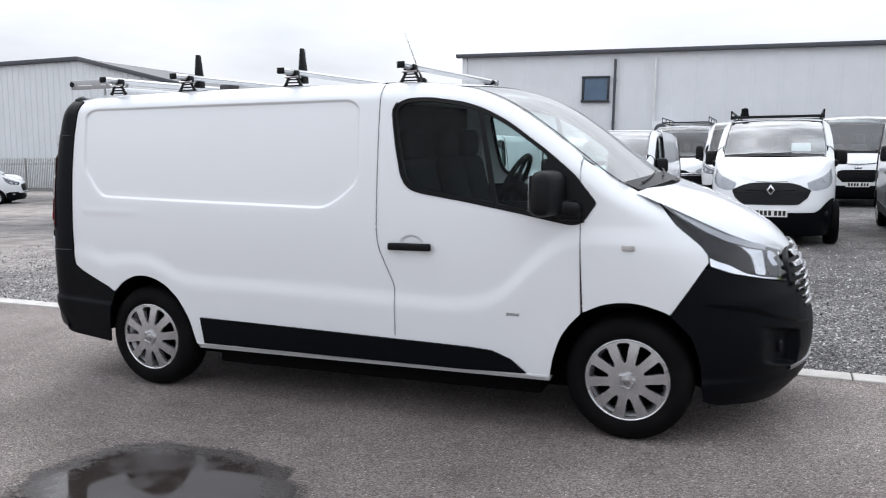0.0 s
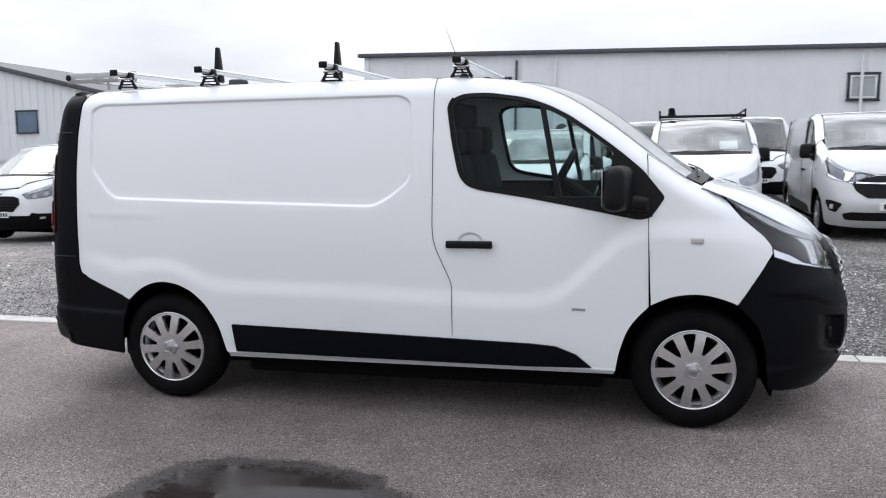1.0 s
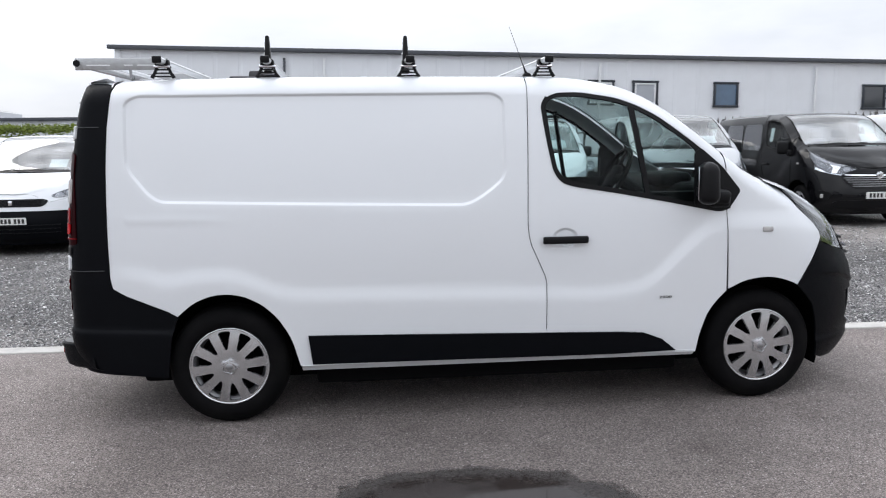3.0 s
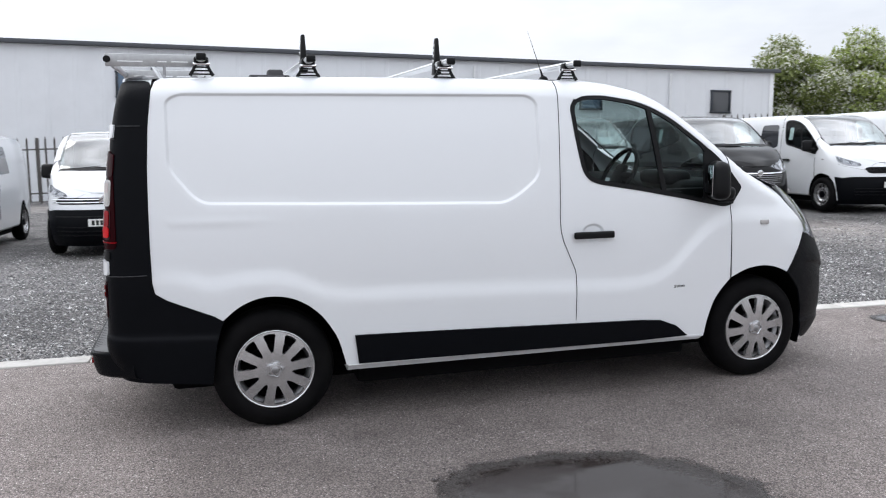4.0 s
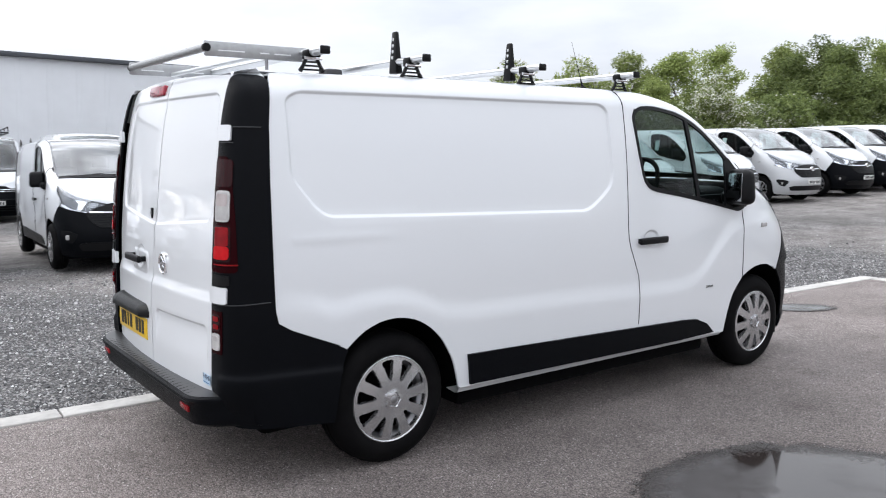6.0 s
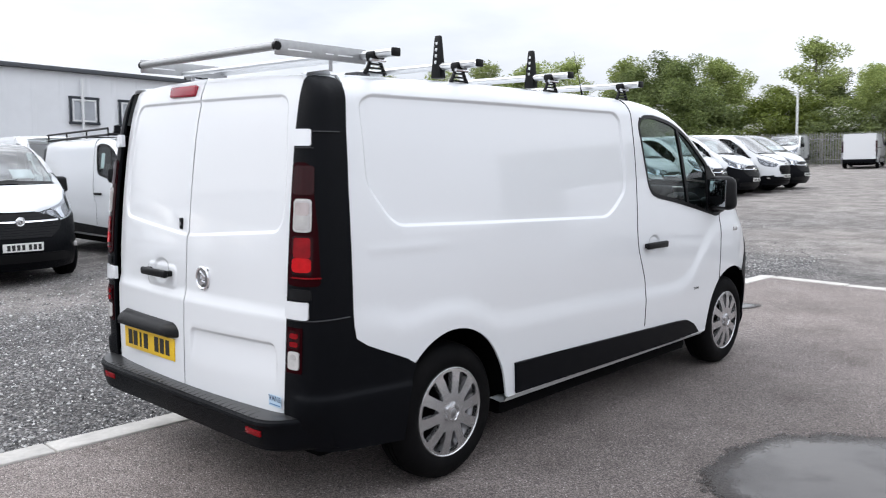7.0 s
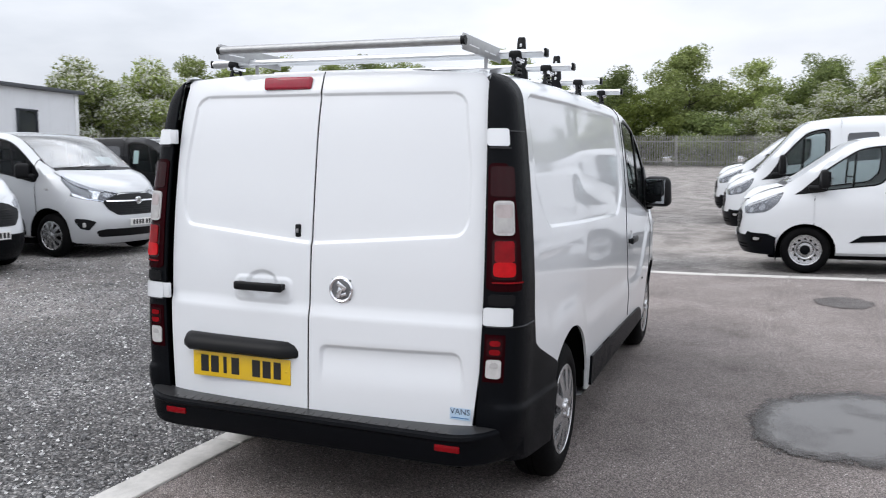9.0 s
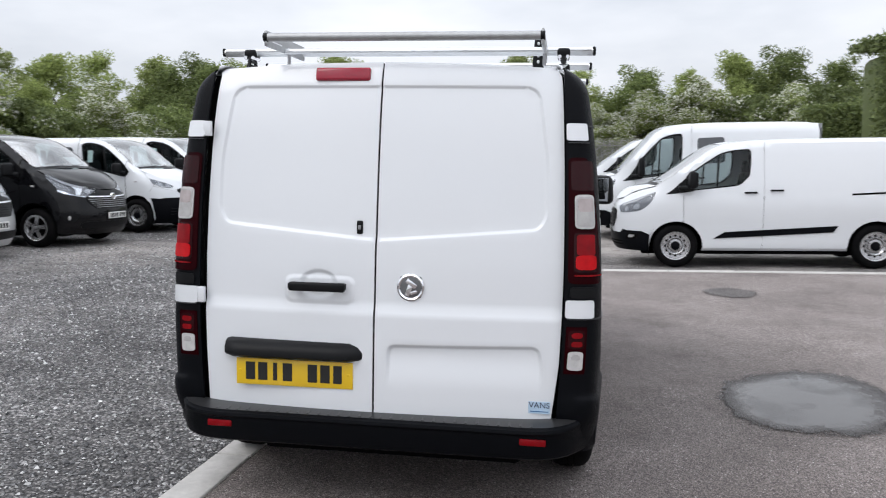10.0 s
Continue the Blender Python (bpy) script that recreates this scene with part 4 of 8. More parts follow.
    if hero:
        ridge_rows = [(0.1, 0.585), (0.25, 0.60), (0.45, 0.66), (0.57, 0.712), (0.75, 0.75)]
        for q in (-1, 1):
            for o in (-0.010, -0.002, 0.006, 0.014, 0.022):
                fold_lines.append([(q * a, (tab(a, ridge_rows) + o) * sc) for a in np.linspace(0.12, 0.74, 22)])
            for z in (0.402, 0.412, 0.424, 0.437, 0.583, 0.593, 0.605, 0.617):
                fold_lines.append([(q * a, (z + 0.25 * (a - 0.45)) * sc) for a in np.linspace(0.30, 0.62, 14)])
            for a in (0.298, 0.31, 0.322, 0.337):
                fold_lines.append([(q * a, (z + 0.25 * (a - 0.45)) * sc) for z in np.linspace(0.41, 0.61, 9)])
    vp("front_bumper", sheet([(p, z * sc) for p, z in ring], bumper_at, 0.014 if hero else 0.03, flip=True, exact=hero, lines=fold_lines), bump, root, "front bumper")
    if style.get("lower"):
        low = [(shell_p(3.485, 0.45), 0.45), (shell_p(3.50, 0.32), 0.32), (shell_p(3.49, 0.24), 0.24), (shell_p(3.42, 0.175), 0.175)]
        hh = style["lower"]
        tops = [(0.78, hh), (0.66, hh - 0.02), (0.56, hh - style.get("dip", 0.10))]
        if face == "diamond":
            tops = [(0.77, 0.72), (0.69, 0.71), (0.60, 0.655), (0.52, 0.575), (0.44, 0.525)]
        half = tops[::-1] + low
        vp("lower_bumper", sheet([(p, z * sc) for p, z in half + [(-p, z) for p, z in reversed(half)]], lambda p, z: shell(p, z / sc, 0.008), 0.04, flip=False), M_PLASTIC, root, "black lower bumper")
    front_face(style, vp, root)
    # rear doors
    press_a = np.array(rounded([(-0.645, 1.815), (0.645, 1.815), (0.69, 1.5), (0.69, 1.30), (0.66, 1.243), (0.0, 1.187), (-0.66, 1.243), (-0.69, 1.30), (-0.69, 1.5)], 0.06, 5))
    press_b = np.array(rounded([(-0.06, 0.755), (-0.67, 0.767), (-0.685, 0.70), (-0.685, 0.40), (-0.06, 0.40)], 0.03, 4))
    for s in (-1, 1):
        zs = [0.455, 0.48, 0.7, 0.9, 1.1, 1.3, 1.5, 1.7, 1.8, 1.86]
        edge = [(s * (tail_door(z) - (0.020 if s > 0 else 0.006)), z) for z in zs]
        ln = [(s * 0.004, 0.455)] + [(s * (tail_door(0.5) - 0.045), 0.455), (s * (tail_door(0.5) - 0.022), 0.472)] + edge[2:] + [(s * 0.722, 1.878), (s * 0.70, 1.895), (s * 0.4, 1.912), (s * 0.004, 1.92)]
        def rear(y, z, out=0.0):
            r = 0.0
            if hero:
                r += 0.0095 * sstep(-0.009, 0.009, poly_depth((y, z), press_a))
                r -= 0.012 * sstep(0.93, 0.87, z)
                if y < 0:
                    r += 0.015 * sstep(-0.010, 0.010, poly_depth((y, z), press_b)) * sstep(0.58, 0.74, z)
                else:
                    d = math.hypot((y - 0.241) / 0.085, (z - 1.0) / 0.062)
                    r += 0.010 * sstep(1.05, 0.7, d)
                    e = math.hypot(max(abs(y - HANDLE_Y) - 0.115, 0.0), max(abs(z - 0.976) - 0.022, 0.0))
                    r -= 0.005 * sstep(0.040, 0.022, e)
            return Vector((rear_x(y, z) + r - out, y, z))
        press = []
        if hero:
            press = [offset_ring(ring, o) for ring in ([tuple(p) for p in press_a],) for o in (-0.009, -0.004, 0.0, 0.004, 0.009)]
            if s > 0:
                for g in (0.018, 0.026, 0.034, 0.042):
                    press.append(rounded([(HANDLE_Y + i * (0.115 + g), 0.976 + j * (0.022 + g)) for i, j in ((-1, -1), (1, -1), (1, 1), (-1, 1), (-1, -1))], g, 4, False))
                press += [[(0.241 + 0.085 * k * math.cos(a), 1.0 + 0.062 * k * math.sin(a)) for a in np.linspace(0, 2 * math.pi, 29)] for k in (0.4, 0.68, 0.8, 0.92, 1.06)]
            if s < 0:
                press += [offset_ring([tuple(p) for p in press_b], o) for o in (-0.010, -0.004, 0.004, 0.010)]
        dr = vp("rear_door", sheet(ln, rear, 0.025 if hero else 0.12, flip=True, rim=0.02, lines=press, exact=hero), paint, root, "white rear door" if hero else "")
        if hero:
            if s > 0:
                vp("door_handle", join(rbox((0.022, 0.240, 0.038), 0.010, (rear(0.255, 1.01).x - 0.05, 0.236, 0.992), 3), rbox((0.05, 0.03, 0.028), 0.006, (rear(0.255, 1.01).x - 0.028, 0.136, 0.992)), rbox((0.05, 0.03, 0.028), 0.006, (rear(0.255, 1.01).x - 0.028, 0.346, 0.992))), M_SATIN, dr, "black plastic door handle")
                vp("lock_barrel", join(rbox((0.014, 0.026, 0.056), 0.012, (rear_x(0.07, 1.24) + 0.008, 0.071, 1.237), 3)), M_SATIN, dr, "black oval lock")
                vp("lock_dot", rbox((0.006, 0.012, 0.018), 0.003, (rear_x(0.07, 1.24) + 0.0, 0.071, 1.237)), M_STEEL, dr)
                hood = [[Vector((rear_x(0.36, 0.75) - dx, y, z - 0.0)) for dx, z in ((-0.01, 0.758), (0.02, 0.758), (0.05, 0.743), (0.066, 0.720), (0.066, 0.696), (0.055, 0.688), (0.03, 0.70), (-0.01, 0.703))] for y in np.linspace(0.047, 0.645, 12)]
                hood = [[Vector((p.x + 0.045 * (1 - min(1.0, min(y - 0.0465, 0.6455 - y) / 0.05)) ** 2, p.y, p.z)) for p in r] for r, y in zip(hood, np.linspace(0.047, 0.645, 12))]
                g = bm_of(loft(hood))
                bmesh.ops.holes_fill(g, edges=g.edges)
                vp("plate_lamp_hood", g, M_SATIN, dr, "black number-plate lamp hood")
                plate = vp("number_plate", rbox((0.006, 0.505, 0.113), 0.004, (rear_x(0.36, 0.66) - 0.024, PLATE_Y, 0.622), 2), M_YELLOW, dr, "yellow rear number plate")
                # characters as plain bars
                for k, wdt in ((0, .05), (1, .05), (2, .022), (3, .05), (5, .05), (6, .05), (7, .045)):
                    yy = PLATE_Y + 0.190 - k * 0.054
                    vp("plate_bar", rbox((0.002, wdt * 0.82, 0.076), 0.001, (rear_x(0.36, 0.66) - 0.028, yy, 0.625), 1), M_INK, plate)
                for yy in (PLATE_Y - 0.235, PLATE_Y + 0.235):
                    vp("plate_screw", rbox((0.004, 0.012, 0.012), 0.002, (rear_x(0.36, 0.66) - 0.027, yy, 0.625)), M_YELLOW, plate)
                vp("high_brake_lamp", rbox((0.03, 0.234, 0.056), 0.010, (rear_x(0.14, 1.865) - 0.002, 0.168, 1.866), 3, turn=(0, 10, 0)), M_BRAKELENS, dr, "pale red high brake lamp")
            else:
                bx = rear_x(-0.15, 1.0)
                vp("badge_ring", bm_of(([(bx - h, -0.149 + r * math.cos(a), 0.999 + r * math.sin(a)) for a in np.linspace(0, 2 * math.pi, 33)[:-1] for r, h in ((0.056, -0.004), (0.056, 0.006), (0.05, 0.010), (0.044, 0.006), (0.044, -0.004))],
                                        [(i * 5 + j, i * 5 + j + 1, ((i + 1) % 32) * 5 + j + 1, ((i + 1) % 32) * 5 + j) for i in range(32) for j in range(4)])), M_CHROME, dr, "round chrome badge ring")
                vp("badge_disc", rbox((0.008, 0.088, 0.088), 0.004, (bx + 0.001, -0.149, 0.999)), M_LAMPMID, dr)
                vp("badge_shape", join(rbox((0.008, 0.05, 0.022), 0.004, (bx - 0.006, -0.152, 1.014), turn=(35, 0, 0)), rbox((0.008, 0.022, 0.05), 0.004, (bx - 0.006, -0.142, 0.987), turn=(20, 0, 0)), rbox((0.008, 0.03, 0.014), 0.003, (bx - 0.006, -0.162, 0.979), turn=(-20, 0, 0))), M_CHROME, dr)
                gx = rear_x(-0.642, 0.526) - 0.0125
                st = vp("sticker", rbox((0.0015, 0.088, 0.050), 0.0005, (gx, -0.682, 0.526), 1), M_STICKER, dr, "pale blue dealer sticker")
                lettering("VANS", 0.034, M_NAVY, st, Matrix.Translation((gx - 0.0012, -0.682, 0.535)) @ pose(0, 0, 0, 90, 0, -90), "sticker_word")
                vp("sticker_band", rbox((0.001, 0.074, 0.004), 0.0003, (gx - 0.0013, -0.682, 0.510), 1), M_BLUE, st)
    if hero:
        vp("rear_seal", loft([[Vector((rear(0.0, z).x + 0.003, y, z)) for y in (-0.0026, 0.0026)] for z in np.linspace(0.46, 1.915, 160)]), M_GAP)
        vp("rear_frame", loft([[Vector((tab(z, XR) + 0.055, y, z)) for y in np.linspace(-0.775, 0.775, 9)] for z in np.linspace(0.45, 1.87, 12)]), M_GAP)
        rear_lamps(vp, root)
        rear_bumper(vp, root)
        for s in (-1, 1):
            ln = [(tab(z, XS), z) for z in (0.65, 0.7, 0.75, 0.79, 0.85, 1.05, 1.25, 1.437, 1.659, 1.86)]
            vp("pillar_seal", ribbon(ln, lambda a, b, s=s: Vector((a, s * half_width(a, b, False), b)), 0.008, 0.002), M_GAP)
    else:
        vp("rear_bumper", rbox((0.12, 1.7, 0.2), 0.05, (-0.86, 0, 0.42)), M_PLASTIC)
    # underside, set low; the box below the tail is added unseen to block light
    for nm, size, at in (("underbody", (3.9, 1.20, 0.16), (1.4, 0, 0.245)), ("floor_pan", (2.15, 1.68, 0.16), (1.55, 0, 0.262)), ("rear_crossmember", (0.36, 1.6, 0.10), (-0.62, 0, 0.42)),
                         ("spare_wheel_tray", (0.60, 1.3, 0.14), (-0.42, 0, 0.37)), ("engine_tray", (0.5, 1.2, 0.14), (3.42, 0, 0.32))):
        vp(nm, rbox(size, 0.03, at), M_UNDER, root)
    # cab
    vp("bulkhead", rbox((0.03, 1.62, 1.35), 0.01, (1.60, 0, 1.15)), M_DASH, root, "dark cab bulkhead")
    vp("cab_floor", rbox((1.5, 1.62, 0.05), 0.01, (2.35, 0, 0.72)), M_DASH, root)
    dash = rbox((0.55, 1.52, 0.34), 0.07, (2.83, 0, 1.13), 3, taper=(0.7, 0.98))
    vp("dashboard", dash, M_DASH, root, "charcoal plastic dashboard")
    vp("headliner", loft([[Vector((x, y, tab(x, EDGE) - 0.03)) for y in np.linspace(-0.66, 0.66, 5)] for x in (1.62, 1.8, 2.0, 2.15)]), M_DASH)
    for s in (-1, 1):
        vp("door_card", rbox((1.05, 0.04, 0.62), 0.015, (2.28, s * 0.855, 0.95)), M_DASH)
    for y, wd in ((-0.47, 0.5), (0.10, 0.42), (0.52, 0.42)):
        seat = thing_part("seat", root)
        vp("cushion", rbox((0.52, wd, 0.16), 0.06, (2.05, y, 0.86), 3), M_SEAT, seat)
        vp("backrest", rbox((0.15, wd, 0.62), 0.06, (1.78, y, 1.18), 3, turn=(0, -10, 0), taper=(0.7, 0.86)), M_SEAT, seat)
        vp("headrest", rbox((0.10, 0.26, 0.19), 0.045, (1.72, y, 1.57), 3), M_SEAT, seat)
    if hero:
        m = pose(2.345, -0.435, 1.33, 0, -62, 0)
        n, k = 28, 8
        vs = [m @ Vector(((0.185 + 0.016 * math.cos(b)) * math.cos(a), (0.185 + 0.016 * math.cos(b)) * math.sin(a), 0.016 * math.sin(b))) for a in np.linspace(0, 2 * math.pi, n + 1)[:-1] for b in np.linspace(0, 2 * math.pi, k + 1)[:-1]]
        fs = [(i * k + j, i * k + (j + 1) % k, ((i + 1) % n) * k + (j + 1) % k, ((i + 1) % n) * k + j) for i in range(n) for j in range(k)]
        sw = thing_part("steering_wheel", root)
        vp("steering_rim", (vs, fs), M_DASH, sw, "black steering wheel rim")
        hub = join(rbox((0.15, 0.12, 0.04), 0.02), rbox((0.36, 0.035, 0.02), 0.008), rbox((0.035, 0.18, 0.02), 0.008, (-0.0, -0.09, 0)))
        bmesh.ops.transform(hub, matrix=m, verts=hub.verts)
        vp("steering_hub", hub, M_DASH, sw)
        vp("steering_column", tube([m @ Vector((0, 0, -0.02)), (2.66, -0.44, 1.12)], 0.04, 10), M_DASH, sw)
        vp("instrument_hood", rbox((0.2, 0.36, 0.09), 0.035, (2.68, -0.46, 1.31), 3), M_DASH, root)
        vp("centre_console", rbox((0.2, 0.3, 0.36), 0.04, (2.60, 0.05, 1.08), 3, turn=(0, 20, 0)), M_DASH, root)
        vp("vent_panel", rbox((0.02, 0.22, 0.12), 0.01, (2.545, 0.05, 1.22), 2, turn=(0, 20, 0)), M_STEEL, root)


def thing_part(name, parent):
    ob = new(name)
    ob.empty_display_size = 0.1
    ob.parent = parent
    return ob


def rear_lamps(vp, root):
    """Tail lamps, fog lamps and the white hinge covers in the black rear corners."""
    def patch(z0, z1, u0, u1, s, out, nz=8, nu=8, r=0.0):
        rows = []
        for i, z in enumerate(np.linspace(z0, z1, nz)):
            rows.append([Vector((tail(z, u, out).x, s * tail(z, u, out).y, z)) for u in np.linspace(u0, u1, nu)])
        g = bm_of(loft(rows, flip=s < 0))
        g.normal_update()
        ext = bmesh.ops.extrude_face_region(g, geom=g.faces[:])
        vv = [v for v in ext["geom"] if isinstance(v, bmesh.types.BMVert)]
        for v in vv:
            c = Vector((-0.45, 0.62 * s, v.co.z))
            v.co += (c - v.co).normalized() * (abs(out) + 0.012)
        bmesh.ops.recalc_face_normals(g, faces=g.faces)
        return g
    def lens(z0, z1, u0, u1, s, out, radius):
        return lens_of([(u0, z0), (u1, z0), (u1, z1), (u0, z1)], s, out, radius)
    def lens_of(corners, s, out, radius):
        k = 0.3
        ring = rounded([(u * k, z) for u, z in corners], radius, 4)
        return sheet(ring, lambda a, z: Vector((tail(z, a / k, out).x, s * tail(z, a / k, out).y, z)), 0.012, flip=s < 0, rim=0.012)
    for s in (-1, 1):
        lamp = thing_part("tail_lamp", root)
        vp("lamp_housing", lens_of([(0.60, 1.035), (0.978, 1.035), (0.978, 1.535), (0.76, 1.535), (0.69, 1.44), (0.63, 1.25)], s, 0.0115, 0.02), M_DARKRED, lamp, "smoked red tail lamp lens")
        vp("upper_lens", lens(1.405, 1.522, 0.68, 0.955, s, 0.0145, 0.014), M_REDLENS, lamp, "dark red tail lamp lens")
        vp("lower_lens", lens(1.082, 1.238, 0.69, 0.935, s, 0.0145, 0.014), M_REDLENS, lamp, "red tail lamp lens")
        vp("tail_lens", lens(1.150, 1.232, 0.715, 0.91, s, 0.0175, 0.010), M_BRIGHTRED, lamp, "red tail lens")
        vp("brake_lens", lens(1.092, 1.150, 0.705, 0.92, s, 0.019, 0.016), M_BRAKERED, lamp, "bright red brake lens")
        vp("lamp_lip", lens(1.066, 1.072, 0.60, 0.93, s, 0.0175, 0.002), M_BRIGHTRED, lamp)
        vp("lens_border", lens(1.254, 1.389, 0.705, 0.925, s, 0.0165, 0.018), M_CLEARRIM, lamp, "white border of the reversing lens")
        vp("clear_lens", lens(1.263, 1.380, 0.72, 0.91, s, 0.019, 0.014), M_CLEARLENS, lamp, "clear reversing lens")
        vp("reflector_bowl", lens(1.322, 1.374, 0.732, 0.898, s, 0.0205, 0.012), M_PINKLENS, lamp, "pinkish upper half of the lens")
        fog = thing_part("fog_lamp", root)
        vp("fog_housing", patch(0.672, 0.862, 0.80, 0.975, s, 0.0095, 12, 8), M_DARKRED, fog)
        vp("red_lens", lens(0.775, 0.850, 0.825, 0.958, s, 0.013, 0.012), M_REDLENS, fog, "red fog lens")
        for z0, z1 in ((0.783, 0.805), (0.818, 0.840)):
            vp("lens_cell", lens(z0, z1, 0.845, 0.935, s, 0.016, 0.009), M_BRIGHTRED, fog)
        vp("clear_lens", lens(0.688, 0.764, 0.83, 0.955, s, 0.0145, 0.012), M_CLEARRIM, fog, "clear fog lens")
        vp("reflector_bowl", lens_of([(0.852, 0.730), (0.932, 0.730), (0.92, 0.752), (0.864, 0.752)], s, 0.0168, 0.008), M_CLEARLENS, fog)
        for z0, z1 in ((1.602, 1.670), (0.898, 0.970)):
            hinge = vp("hinge_cover", lens(z0, z1, 0.73, 0.99, s, 0.0175, 0.010), M_WHITE, root, "white hinge cover")
            if s > 0:
                vp("hinge_leaf", rbox((0.02, 0.034, z1 - z0 - 0.004), 0.004, (tab(z0, XR) - 0.004, s * (tail_door(z0) - 0.006), (z0 + z1) / 2)), M_WHITE, hinge)
        for z, u0, u1 in ((1.661, 0.30, 0.728), (1.594, 0.70, 0.97), (0.893, 0.30, 0.97)):
            vp("trim_seam", patch(z - 0.0018, z + 0.0018, u0, u1, s, 0.0122, 2, 10), M_JOINT, root, "fine joint in the corner trim")
        vp("trim_step", lens(0.978, 1.022, 0.70, 0.96, s, 0.0125, 0.012), M_SATIN, root, "glossy black step below the lamp")


def rear_bumper(vp, root):
    """A black stepped bumper that curves round the corners."""
    prof = [(0.0, 0.475), (-0.05, 0.473), (-0.095, 0.467), (-0.110, 0.459), (-0.113, 0.447), (-0.103, 0.435), (-0.100, 0.385), (-0.085, 0.338), (-0.06, 0.325), (0.02, 0.32)]
    rows = []
    for y in np.linspace(-0.915, 0.915, 49):
        q = sstep(0.62, 0.95, abs(y))
        x0 = -0.845 + 0.17 * q ** 2.4
        k = 1 - 0.70 * sstep(0.80, 0.94, abs(y))
        rows.append([Vector((x0 + dx * k, y, z + 0.02 * q)) for dx, z in prof])
    vp("rear_bumper", loft(rows), M_PLASTIC, root, "black plastic step bumper")
    tread = [[Vector((p.x, p.y, p.z + 0.0015)) for p in r[:3]] for r in rows[2:-2]]
    vp("bumper_tread", loft(tread), M_TREAD, root, "worn grey bumper tread")
    for k in range(33):
        y = -0.70 + k * 0.0437
        vp("tread_rib", rbox((0.062, 0.012, 0.005), 0.002, (-0.905, y, 0.4715), 1, turn=(0, -4, 0)), M_TREAD, root)
    for s in (-1, 1):
        vp("bumper_reflector", rbox((0.014, 0.105, 0.027), 0.004, (-0.944, 0.640 if s > 0 else -0.662, 0.412), 2, turn=(0, 0, 0)), M_BRIGHTRED, root, "red bumper reflector")


